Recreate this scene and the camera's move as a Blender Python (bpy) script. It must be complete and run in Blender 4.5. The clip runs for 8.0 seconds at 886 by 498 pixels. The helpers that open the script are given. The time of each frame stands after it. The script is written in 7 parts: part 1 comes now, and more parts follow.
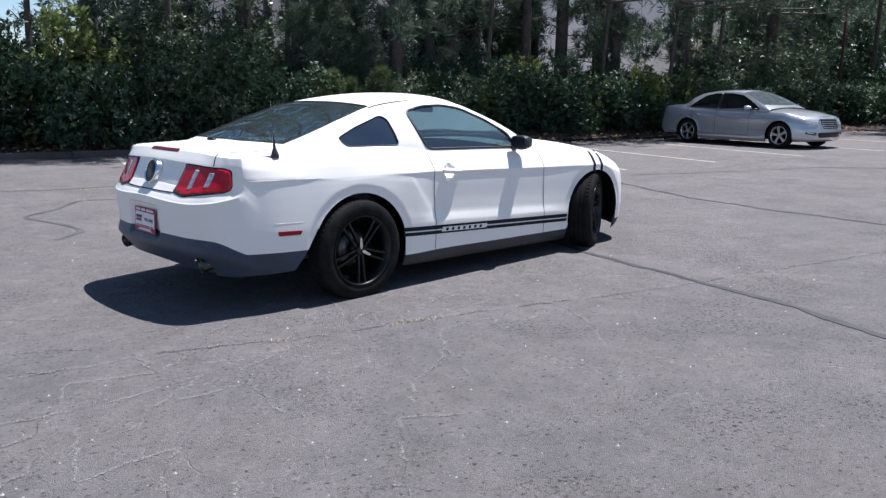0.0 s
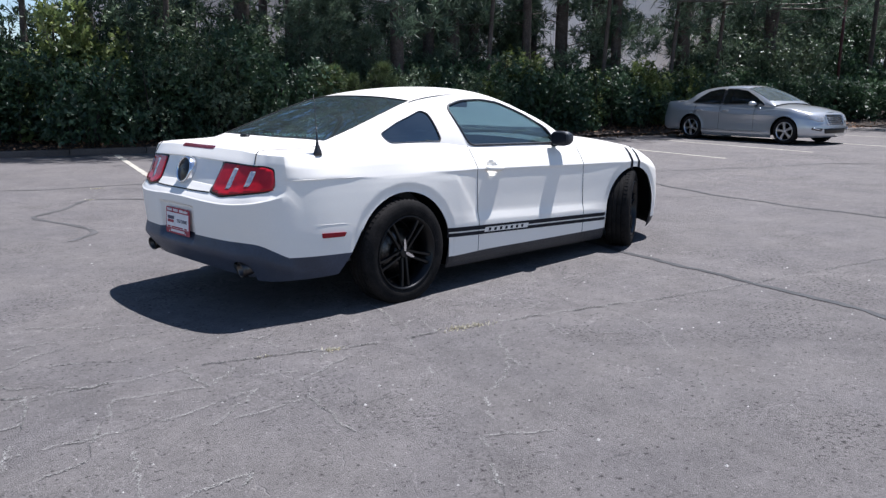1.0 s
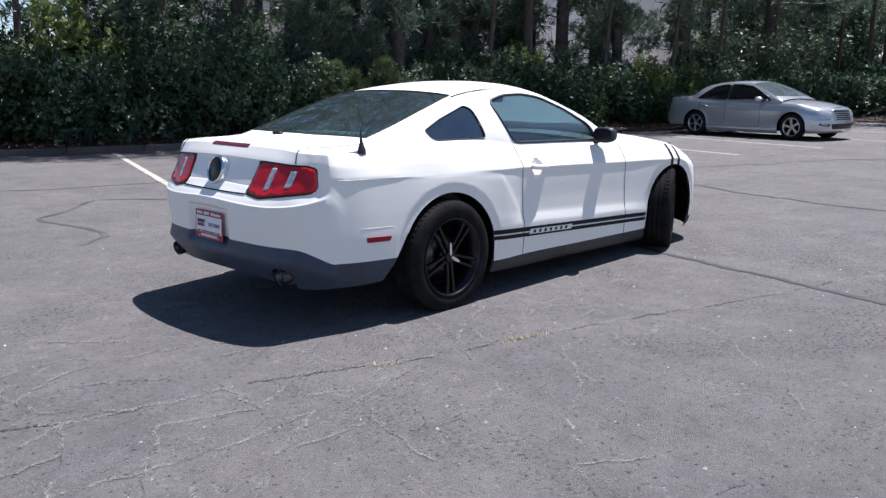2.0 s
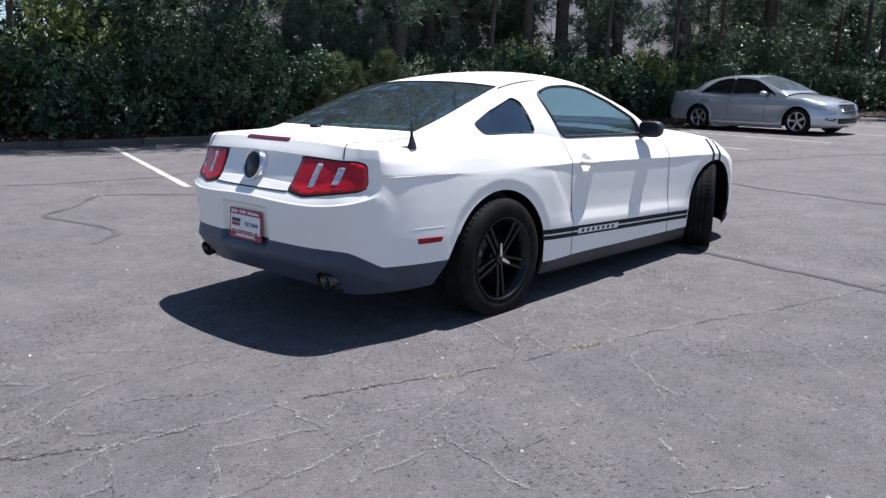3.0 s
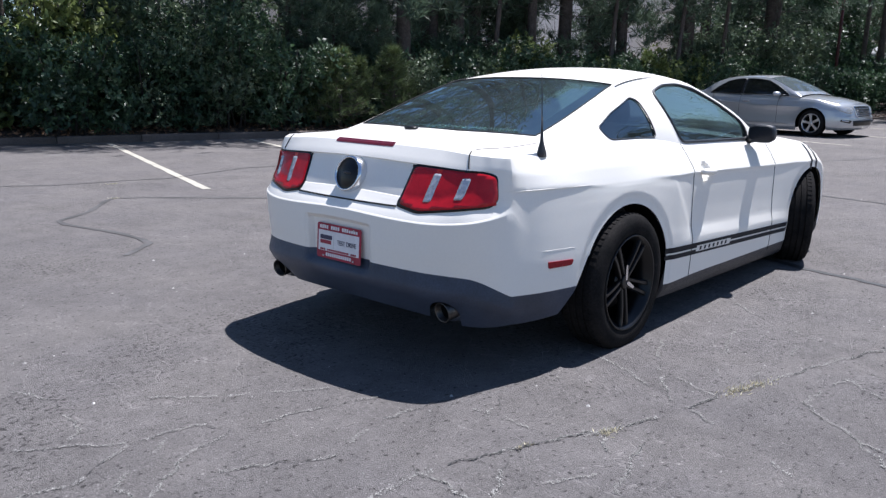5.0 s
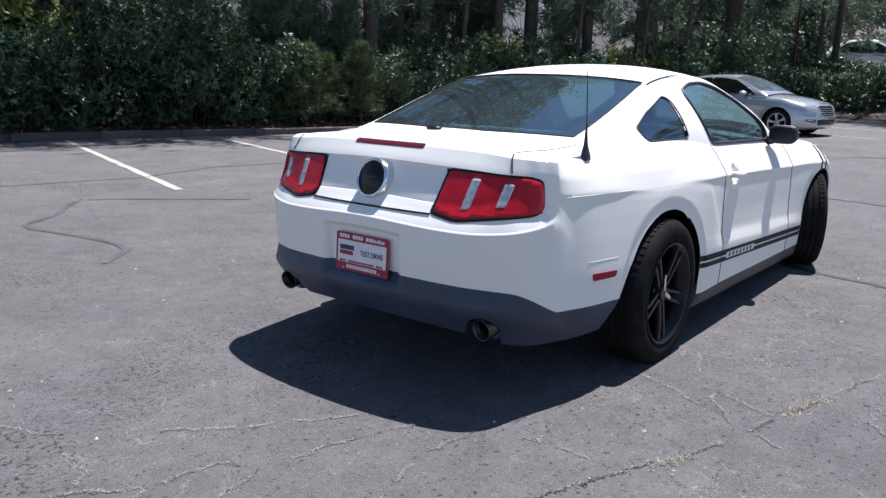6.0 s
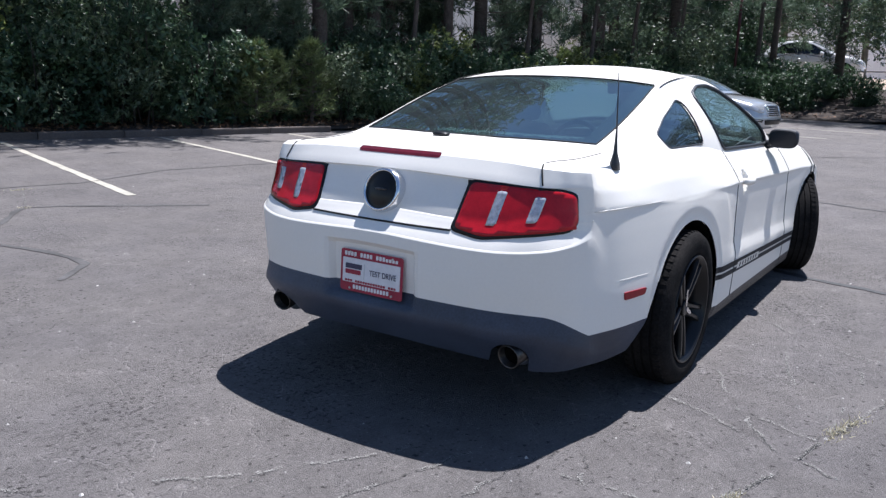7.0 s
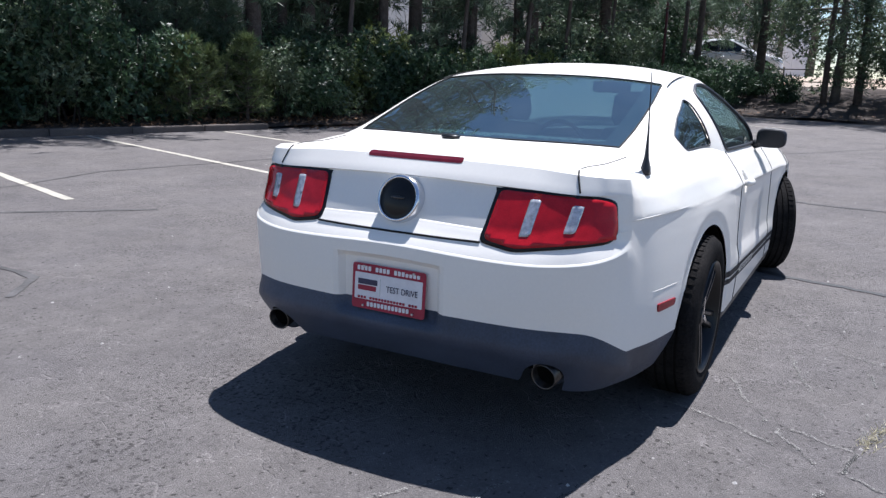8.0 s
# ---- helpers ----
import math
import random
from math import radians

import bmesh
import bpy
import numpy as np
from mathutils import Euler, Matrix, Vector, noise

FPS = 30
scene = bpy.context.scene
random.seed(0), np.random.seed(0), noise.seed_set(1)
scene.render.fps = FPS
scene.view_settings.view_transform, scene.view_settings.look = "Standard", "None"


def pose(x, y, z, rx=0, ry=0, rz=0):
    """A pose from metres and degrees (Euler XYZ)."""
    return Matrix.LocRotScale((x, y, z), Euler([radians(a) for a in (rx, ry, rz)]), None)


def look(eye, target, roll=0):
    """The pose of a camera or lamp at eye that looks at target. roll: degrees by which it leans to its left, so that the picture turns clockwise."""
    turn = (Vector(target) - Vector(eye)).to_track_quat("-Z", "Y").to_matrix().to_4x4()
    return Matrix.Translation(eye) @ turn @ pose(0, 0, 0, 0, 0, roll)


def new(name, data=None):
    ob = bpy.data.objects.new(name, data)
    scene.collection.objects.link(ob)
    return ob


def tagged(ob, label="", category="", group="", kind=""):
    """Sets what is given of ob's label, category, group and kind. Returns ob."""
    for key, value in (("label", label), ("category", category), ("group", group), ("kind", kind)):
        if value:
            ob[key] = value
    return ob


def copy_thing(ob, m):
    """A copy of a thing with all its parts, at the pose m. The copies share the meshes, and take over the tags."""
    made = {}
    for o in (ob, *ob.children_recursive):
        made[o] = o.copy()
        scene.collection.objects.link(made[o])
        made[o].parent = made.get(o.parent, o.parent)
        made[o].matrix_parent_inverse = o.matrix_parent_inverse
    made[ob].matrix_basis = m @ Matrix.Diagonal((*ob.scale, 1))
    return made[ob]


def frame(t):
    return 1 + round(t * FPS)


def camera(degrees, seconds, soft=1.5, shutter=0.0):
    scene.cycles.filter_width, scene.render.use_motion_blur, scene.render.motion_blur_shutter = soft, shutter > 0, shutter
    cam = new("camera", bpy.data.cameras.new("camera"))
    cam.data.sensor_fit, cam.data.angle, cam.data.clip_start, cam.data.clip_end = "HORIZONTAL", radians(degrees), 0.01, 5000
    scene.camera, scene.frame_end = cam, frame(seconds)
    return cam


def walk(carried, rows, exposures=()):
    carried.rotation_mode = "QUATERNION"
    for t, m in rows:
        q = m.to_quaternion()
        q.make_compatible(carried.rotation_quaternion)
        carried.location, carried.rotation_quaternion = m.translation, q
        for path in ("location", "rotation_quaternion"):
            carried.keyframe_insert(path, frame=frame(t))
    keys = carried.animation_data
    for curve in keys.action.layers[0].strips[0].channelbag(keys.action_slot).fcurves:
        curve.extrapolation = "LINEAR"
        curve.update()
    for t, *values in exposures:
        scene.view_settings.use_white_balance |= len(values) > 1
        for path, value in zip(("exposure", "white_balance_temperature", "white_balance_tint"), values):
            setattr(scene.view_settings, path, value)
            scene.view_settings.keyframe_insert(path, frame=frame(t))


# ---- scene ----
PATH = [
    (0, (-3.314, -5.128, 1.409), (-1.946, -3.723, 1.016), 0.3),
    (0.5, (-3.364, -4.886, 1.395), (-1.985, -3.493, 0.999), 0.3),
    (1, (-3.411, -4.662, 1.384), (-2.022, -3.279, 0.984), 0.2),
    (1.5, (-3.419, -4.418, 1.377), (-2.023, -3.043, 0.976), 0.1),
    (3, (-3.48, -3.714, 1.345), (-2.054, -2.377, 0.922), 0.3),
    (3.5, (-3.467, -3.478, 1.351), (-2.038, -2.145, 0.926), 0.5),
    (4, (-3.49, -3.234, 1.349), (-2.05, -1.912, 0.926), 0.7),
    (4.5, (-3.513, -3.017, 1.344), (-2.061, -1.708, 0.92), 0.9),
    (5, (-3.499, -2.767, 1.33), (-2.036, -1.473, 0.901), 0.9),
    (6.5, (-3.477, -2.104, 1.317), (-1.9, -0.952, 0.883), 1.5),
    (7, (-3.432, -1.892, 1.325), (-1.811, -0.805, 0.891), 1.6),
    (7.5, (-3.42, -1.67, 1.326), (-1.729, -0.694, 0.893), 2.1),
    (8, (-3.419, -1.47, 1.326), (-1.703, -0.541, 0.887), 1.8),
]
cam = camera(58.9, 8.0, soft=1.35)
walk(cam, [(t, look(e, g, r)) for t, e, g, r in PATH], [(0.0, 0.89, 6000, 13), (8.0, 0.89, 6000, 13)])

# ---- world and sun: high midday sun ahead of the white car, slightly hazy sky ----
SUN_EL, SUN_AZ = 69.0, -5.5          # elevation; azimuth counted from +x towards +y
world = bpy.data.worlds.new("world")
scene.world = world
world.use_nodes = True
_wn = world.node_tree.nodes
_sky = _wn.new("ShaderNodeTexSky")
_sky.sky_type, _sky.sun_disc = "NISHITA", False
_sky.sun_elevation = radians(SUN_EL)
_sky.sun_rotation = radians(90.0 - SUN_AZ)
_sky.air_density, _sky.dust_density, _sky.ozone_density = 0.9, 0.05, 1.3
_wn["Background"].inputs["Strength"].default_value = 0.068
world.node_tree.links.new(_sky.outputs["Color"], _wn["Background"].inputs["Color"])

sun_data = bpy.data.lights.new("sun", "SUN")
sun_data.energy, sun_data.angle, sun_data.color = 4.6, radians(0.55), (1.0, 0.965, 0.92)
sun = new("sun", sun_data)
_to = Vector((math.cos(radians(SUN_EL)) * math.cos(radians(SUN_AZ)), math.cos(radians(SUN_EL)) * math.sin(radians(SUN_AZ)), math.sin(radians(SUN_EL))))
sun.matrix_world = look(_to * 60, (0, 0, 0))


# ---- materials ----
def mat(name, color, rough=0.6, metal=0.0, vary=0.12, scale=6.0, fine=60.0, bump=0.0, bump_scale=80.0, spec=0.5, coat=0.0, hue=None, island=0.0, obj=0.0):
    """A surface with colour variation at two scales, roughness variation and fine relief. hue: a second colour for the large patches."""
    m = bpy.data.materials.new(name)
    m.use_nodes = True
    n, l = m.node_tree.nodes, m.node_tree.links
    b = n["Principled BSDF"]
    b.inputs["Roughness"].default_value = rough
    b.inputs["Metallic"].default_value = metal
    b.inputs["Specular IOR Level"].default_value = spec
    b.inputs["Coat Weight"].default_value = coat
    b.inputs["Coat Roughness"].default_value = 0.03
    co = n.new("ShaderNodeTexCoord")
    big, small = n.new("ShaderNodeTexNoise"), n.new("ShaderNodeTexNoise")
    big.inputs["Scale"].default_value, small.inputs["Scale"].default_value = scale, fine
    big.inputs["Detail"].default_value, small.inputs["Detail"].default_value = 4, 3
    l.new(co.outputs["Object"], big.inputs["Vector"])
    l.new(co.outputs["Object"], small.inputs["Vector"])
    c2 = hue or tuple(c * (1 - 2 * vary) for c in color)
    ramp = n.new("ShaderNodeMix")
    ramp.data_type = "RGBA"
    ramp.inputs["A"].default_value, ramp.inputs["B"].default_value = (*color, 1), (*c2, 1)
    sm = n.new("ShaderNodeMapRange")
    sm.inputs["From Min"].default_value, sm.inputs["From Max"].default_value = 0.35, 0.68
    l.new(big.outputs["Fac"], sm.inputs["Value"])
    l.new(sm.outputs["Result"], ramp.inputs["Factor"])
    hsv = n.new("ShaderNodeHueSaturation")
    l.new(ramp.outputs["Result"], hsv.inputs["Color"])
    val = n.new("ShaderNodeMapRange")
    val.inputs["From Min"].default_value, val.inputs["From Max"].default_value = 0.3, 0.7
    val.inputs["To Min"].default_value, val.inputs["To Max"].default_value = 1 - vary, 1 + vary
    l.new(small.outputs["Fac"], val.inputs["Value"])
    out = val.outputs["Result"]
    for amount, node, sock in ((island, "ShaderNodeNewGeometry", "Random Per Island"), (obj, "ShaderNodeObjectInfo", "Random")):
        if amount:
            g = n.new(node)
            r = n.new("ShaderNodeMapRange")
            r.inputs["To Min"].default_value, r.inputs["To Max"].default_value = 1 - amount, 1 + amount
            l.new(g.outputs[sock], r.inputs["Value"])
            mul = n.new("ShaderNodeMath")
            mul.operation = "MULTIPLY"
            l.new(out, mul.inputs[0])
            l.new(r.outputs["Result"], mul.inputs[1])
            out = mul.outputs["Value"]
    l.new(out, hsv.inputs["Value"])
    l.new(hsv.outputs["Color"], b.inputs["Base Color"])
    if bump:
        bt, bn = n.new("ShaderNodeTexNoise"), n.new("ShaderNodeBump")
        bt.inputs["Scale"].default_value, bt.inputs["Detail"].default_value = bump_scale, 5
        l.new(co.outputs["Object"], bt.inputs["Vector"])
        bn.inputs["Strength"].default_value, bn.inputs["Distance"].default_value = bump, 0.01
        l.new(bt.outputs["Fac"], bn.inputs["Height"])
        l.new(bn.outputs["Normal"], b.inputs["Normal"])
    return m


def leaf_mat(name, color, hue, through_light=0.35, rough=0.42, spec=0.5, island=0.45):
    """Leaves: gloss on top, some light passing through, each leaf its own shade."""
    m = mat(name, color, rough, vary=0.15, scale=0.9, fine=9.0, hue=hue, island=island, spec=spec)
    n, l = m.node_tree.nodes, m.node_tree.links
    b = n["Principled BSDF"]
    t, mix = n.new("ShaderNodeBsdfTranslucent"), n.new("ShaderNodeMixShader")
    mix.inputs["Fac"].default_value = through_light
    l.new(b.inputs["Base Color"].links[0].from_socket, t.inputs["Color"])
    l.new(b.outputs["BSDF"], mix.inputs[1])
    l.new(t.outputs["BSDF"], mix.inputs[2])
    l.new(mix.outputs["Shader"], n["Material Output"].inputs["Surface"])
    return m


def glass_mat(name, tint, rough=0.0, ior=1.5, dust_haze=0.0, gloss=(1, 1, 1)):
    """A thin tinted pane: mirror gloss by Fresnel over a clear tinted body, with a film of dust and painted reflection
    haze.
    """
    m = bpy.data.materials.new(name)
    m.use_nodes = True
    n, l = m.node_tree.nodes, m.node_tree.links
    n.remove(n["Principled BSDF"])
    tr, gl, fr, mix = n.new("ShaderNodeBsdfTransparent"), n.new("ShaderNodeBsdfGlossy"), n.new("ShaderNodeFresnel"), n.new("ShaderNodeMixShader")
    tr.inputs["Color"].default_value = (*tint, 1)
    gl.inputs["Roughness"].default_value = rough
    gl.inputs["Color"].default_value = (*gloss, 1)
    fr.inputs["IOR"].default_value = ior
    l.new(fr.outputs["Fac"], mix.inputs["Fac"])
    l.new(tr.outputs["BSDF"], mix.inputs[1])
    l.new(gl.outputs["BSDF"], mix.inputs[2])
    out = mix.outputs["Shader"]
    if dust_haze:
        co, nz, sp, df, film = n.new("ShaderNodeTexCoord"), n.new("ShaderNodeTexNoise"), n.new("ShaderNodeMapRange"), n.new("ShaderNodeBsdfDiffuse"), n.new("ShaderNodeMixShader")
        nz.inputs["Scale"].default_value, nz.inputs["Detail"].default_value = 5.0, 6
        l.new(co.outputs["Object"], nz.inputs["Vector"])
        sp.inputs["From Min"].default_value, sp.inputs["From Max"].default_value = 0.3, 0.7
        sp.inputs["To Min"].default_value, sp.inputs["To Max"].default_value = dust_haze * 0.7, dust_haze * 1.3
        l.new(nz.outputs["Fac"], sp.inputs["Value"])
        # teal film colour: dust, and the milky look of sky reflections painted in
        df.inputs["Color"].default_value = (0.46, 0.56, 0.59, 1)
        l.new(sp.outputs["Result"], film.inputs["Fac"])
        l.new(out, film.inputs[1])
        l.new(df.outputs["BSDF"], film.inputs[2])
        out = film.outputs["Shader"]
    l.new(out, n["Material Output"].inputs["Surface"])
    return m


def asphalt_mat():
    """Aged asphalt: pale worn aggregate, broad stains, fine random cracking, oil marks."""
    m = bpy.data.materials.new("asphalt")
    m.use_nodes = True
    n, l = m.node_tree.nodes, m.node_tree.links
    b = n["Principled BSDF"]
    b.inputs["Roughness"].default_value = 0.72
    b.inputs["Specular IOR Level"].default_value = 0.12
    co = n.new("ShaderNodeTexCoord")

    def noise_tex(scale, detail=4.0, rough=0.55):
        t = n.new("ShaderNodeTexNoise")
        t.inputs["Scale"].default_value, t.inputs["Detail"].default_value, t.inputs["Roughness"].default_value = scale, detail, rough
        l.new(co.outputs["Object"], t.inputs["Vector"])
        return t.outputs["Fac"]

    def span(value, a, z, lo, hi):
        r = n.new("ShaderNodeMapRange")
        for k, v in (("From Min", a), ("From Max", z), ("To Min", lo), ("To Max", hi)):
            r.inputs[k].default_value = v
        l.new(value, r.inputs["Value"])
        return r.outputs["Result"]

    def times(a, c):
        k = n.new("ShaderNodeMath")
        k.operation = "MULTIPLY"
        l.new(a, k.inputs[0])
        l.new(c, k.inputs[1])
        return k.outputs["Value"]

    grain = times(span(noise_tex(95.0, 4.0, 0.8), 0.28, 0.72, 0.76, 1.24), span(noise_tex(34.0, 3.0, 0.7), 0.32, 0.68, 0.90, 1.10))
    specks = times(span(noise_tex(70.0, 1.0, 0.5), 0.65, 0.74, 1.0, 1.6), span(noise_tex(36.0, 2.0, 0.5), 0.30, 0.37, 0.40, 1.0))
    mid = span(noise_tex(9.0, 5.0), 0.3, 0.7, 0.90, 1.10)
    broad = times(span(noise_tex(0.55, 4.0), 0.3, 0.7, 0.93, 1.07), span(noise_tex(2.2, 3.0, 0.65), 0.3, 0.7, 0.93, 1.07))
    # fine cracking where the surface has tired
    v = n.new("ShaderNodeTexVoronoi")
    v.feature, v.inputs["Scale"].default_value = "DISTANCE_TO_EDGE", 2.6
    warp, add = n.new("ShaderNodeTexNoise"), n.new("ShaderNodeVectorMath")
    warp.inputs["Scale"].default_value, warp.inputs["Detail"].default_value = 3.0, 4
    l.new(co.outputs["Object"], warp.inputs["Vector"])
    sc = n.new("ShaderNodeVectorMath")
    sc.operation, sc.inputs["Scale"].default_value = "SCALE", 0.75
    l.new(warp.outputs["Color"], sc.inputs[0])
    l.new(co.outputs["Object"], add.inputs[0])
    l.new(sc.outputs["Vector"], add.inputs[1])
    l.new(add.outputs["Vector"], v.inputs["Vector"])
    line = span(v.outputs["Distance"], 0.0, 0.020, 1.0, 0.0)
    tired = span(noise_tex(0.6, 2.0), 0.42, 0.52, 0.0, 1.0)
    broken = span(noise_tex(4.0, 3.0), 0.40, 0.54, 0.0, 1.0)
    crack = times(times(line, tired), broken)
    pale = span(crack, 0.0, 1.0, 1.0, 1.4)
    # rougher worn patches with open pores
    worn = times(span(noise_tex(0.9, 3.0), 0.50, 0.62, 0.0, 1.0), span(noise_tex(44.0, 2.0, 0.6), 0.38, 0.45, 1.0, 0.0))
    pores = span(worn, 0.0, 1.0, 1.0, 0.42)
    tone = times(times(times(times(grain, specks), pores), times(mid, broad)), pale)
    base = n.new("ShaderNodeMix")
    base.data_type = "RGBA"
    base.inputs["A"].default_value, base.inputs["B"].default_value = (0.153, 0.142, 0.141, 1), (0.170, 0.157, 0.152, 1)
    l.new(span(noise_tex(1.3, 3.0), 0.35, 0.65, 0.0, 1.0), base.inputs["Factor"])
    hsv = n.new("ShaderNodeHueSaturation")
    l.new(base.outputs["Result"], hsv.inputs["Color"])
    l.new(tone, hsv.inputs["Value"])
    l.new(hsv.outputs["Color"], b.inputs["Base Color"])
    h = n.new("ShaderNodeMath")
    h.operation = "SUBTRACT"
    l.new(noise_tex(150.0, 3.0, 0.7), h.inputs[0])
    l.new(span(crack, 0.0, 1.0, 0.0, 0.45), h.inputs[1])
    bn = n.new("ShaderNodeBump")
    bn.inputs["Strength"].default_value, bn.inputs["Distance"].default_value = 1.0, 0.012
    l.new(h.outputs["Value"], bn.inputs["Height"])
    l.new(bn.outputs["Normal"], b.inputs["Normal"])
    return m


M_ASPHALT = asphalt_mat()
M_SEAL = mat("crack_sealant", (0.048, 0.047, 0.049), 0.6, vary=0.25, scale=3, fine=40, bump=0.4, bump_scale=60)
M_SEALF = mat("faded_crack_sealant", (0.094, 0.089, 0.089), 0.7, vary=0.25, scale=3, fine=40)
M_STEM = mat("shrub_bark", (0.055, 0.046, 0.04), 0.95, vary=0.3, scale=4, fine=30)
M_CRACK = mat("crack_sand", (0.30, 0.29, 0.275), 0.9, vary=0.3, scale=9, fine=50, hue=(0.20, 0.195, 0.18), island=0.35)
M_HAIR = mat("dark_fissure", (0.03, 0.029, 0.029), 0.9, vary=0.3, scale=5, fine=50, hue=(0.06, 0.058, 0.056))
M_LINE = mat("worn_line_paint", (0.46, 0.425, 0.36), 0.75, vary=0.16, scale=5, fine=70, hue=(0.36, 0.34, 0.29), bump=0.3, bump_scale=120)
# dirty concrete, darkened further to carry the tree shade over the kerb
M_CURB = mat("curb_concrete", (0.135, 0.110, 0.098), 0.85, vary=0.18, scale=2.0, fine=40, bump=0.5, bump_scale=60, hue=(0.085, 0.068, 0.06))
# darker than the soil itself: part of the trees' shade is in this colour
M_SOIL = mat("pine_straw_soil", (0.062, 0.046, 0.038), 0.95, vary=0.35, scale=1.6, fine=35, hue=(0.038, 0.029, 0.025), bump=1.0, bump_scale=30)
M_STRAW = mat("fallen_leaves", (0.23, 0.13, 0.075), 0.85, vary=0.2, scale=3, fine=20, island=0.6)
M_PALE = mat("sunlit_sand", (0.42, 0.33, 0.25), 0.95, vary=0.15, scale=0.6, fine=12, hue=(0.36, 0.30, 0.25))
M_BARK = mat("pine_bark", (0.115, 0.094, 0.084), 0.95, vary=0.35, scale=5, fine=26, hue=(0.075, 0.058, 0.05), bump=1.0, bump_scale=22)
M_BARKG = mat("grey_bark", (0.17, 0.15, 0.13), 0.95, vary=0.3, scale=4, fine=30, hue=(0.10, 0.09, 0.08), bump=0.9, bump_scale=24)
M_LEAF = leaf_mat("shrub_leaf", (0.064, 0.116, 0.056), (0.030, 0.062, 0.033), rough=0.45, spec=0.5)
# yellow-green raised so that the leaves look sunlit even under the canopy
M_LEAFY = leaf_mat("bright_leaf", (0.21, 0.25, 0.085), (0.13, 0.18, 0.06), 0.45)
M_LEAFD = leaf_mat("dusty_leaf", (0.140, 0.185, 0.105), (0.090, 0.135, 0.075))
M_NEEDLE = leaf_mat("pine_needle", (0.125, 0.175, 0.115), (0.08, 0.125, 0.08), 0.35, 0.5)
M_NEEDLEY = leaf_mat("young_needle", (0.13, 0.17, 0.065), (0.085, 0.12, 0.05), 0.25, 0.5)
M_WALL = mat("plastered_wall", (0.62, 0.59, 0.60), 0.9, vary=0.06, scale=0.4, fine=8, bump=0.2, bump_scale=30)
# pale on purpose: throws sunlight back onto the shaded hall wall
M_BOUNCE = mat("pale_bounce_ground", (0.40, 0.37, 0.335), 0.95, vary=0.15, scale=0.6, fine=12, hue=(0.32, 0.295, 0.265))
M_WALLW = mat("pale_wall", (0.72, 0.72, 0.73), 0.85, vary=0.05, scale=0.4, fine=8)
M_STEEL = mat("dark_steel", (0.05, 0.045, 0.042), 0.6, 0.5, vary=0.3, scale=8, fine=60)
M_RED = mat("red_post_paint", (0.09, 0.018, 0.018), 0.55, vary=0.2, scale=5, fine=40)
M_STONE = mat("pale_pebble", (0.42, 0.40, 0.38), 0.9, vary=0.2, island=0.5)
M_DRYGRASS = leaf_mat("dry_grass", (0.60, 0.54, 0.40), (0.46, 0.42, 0.28), 0.3, 0.8, 0.2)
M_WHITE = mat("white_car_paint", (0.85, 0.815, 0.755), 0.5, vary=0.012, scale=2.0, fine=90, spec=0.4, coat=0.35)
M_BLACKPL = mat("textured_black_plastic", (0.026, 0.029, 0.037), 0.42, vary=0.2, scale=4, fine=120, bump=0.25, bump_scale=400)
M_BLACK = mat("gloss_black_paint", (0.006, 0.006, 0.007), 0.34, vary=0.2, scale=9, fine=80, spec=0.3, coat=0.1)
M_RUBBER = mat("tyre_rubber", (0.012, 0.012, 0.0125), 0.85, vary=0.25, scale=9, fine=90, hue=(0.024, 0.022, 0.0215), bump=0.3, bump_scale=160, spec=0.04)
M_GAP = mat("panel_gap_shadow", (0.012, 0.012, 0.012), 0.9, vary=0.1)
M_LINER = mat("wheel_well_liner", (0.006, 0.006, 0.006), 0.95, vary=0.2, spec=0.05)
M_CHROME = mat("polished_chrome", (0.78, 0.78, 0.80), 0.16, 1.0, vary=0.03)
M_ALLOY = mat("silver_alloy", (0.60, 0.60, 0.62), 0.28, 1.0, vary=0.05, scale=12, fine=80)
M_EXHAUST = mat("sooty_steel", (0.09, 0.087, 0.087), 0.36, 1.0, vary=0.35, scale=14, fine=60, hue=(0.12, 0.11, 0.10))
M_LENS = mat("red_lamp_lens", (0.46, 0.011, 0.020), 0.14, vary=0.10, scale=30, fine=220, coat=0.15, spec=0.3, bump=0.05, bump_scale=300)
M_LENSD = mat("dark_red_lens", (0.13, 0.008, 0.014), 0.12, vary=0.12, scale=30, fine=200, coat=0.4)
M_CLEAR = mat("clear_lamp_strip", (0.60, 0.60, 0.64), 0.10, 0.35, vary=0.2, scale=60, fine=240, coat=0.5)
M_MARK = mat("red_side_marker", (0.30, 0.008, 0.018), 0.3, vary=0.1, scale=40, spec=0.25)
M_STRIPE = mat("dark_vinyl_stripe", (0.007, 0.008, 0.014), 0.6, spec=0.25, vary=0.15, scale=8, fine=70)
M_PLATER = mat("crimson_plate_print", (0.34, 0.014, 0.045), 0.5, vary=0.08, scale=20)
M_PLATEW = mat("white_plate_print", (0.76, 0.74, 0.76), 0.5, vary=0.04, scale=20)
M_INK = mat("dark_plate_ink", (0.05, 0.045, 0.09), 0.6, vary=0.1)
M_SEAT = mat("grey_seat_cloth", (0.10, 0.10, 0.105), 0.9, vary=0.15, scale=9, fine=120, bump=0.3, bump_scale=200)
M_TRIM = mat("charcoal_cabin_plastic", (0.045, 0.046, 0.05), 0.7, vary=0.15, scale=6)
M_SHELF = mat("pale_parcel_shelf", (0.70, 0.73, 0.71), 0.9, vary=0.1, scale=6)
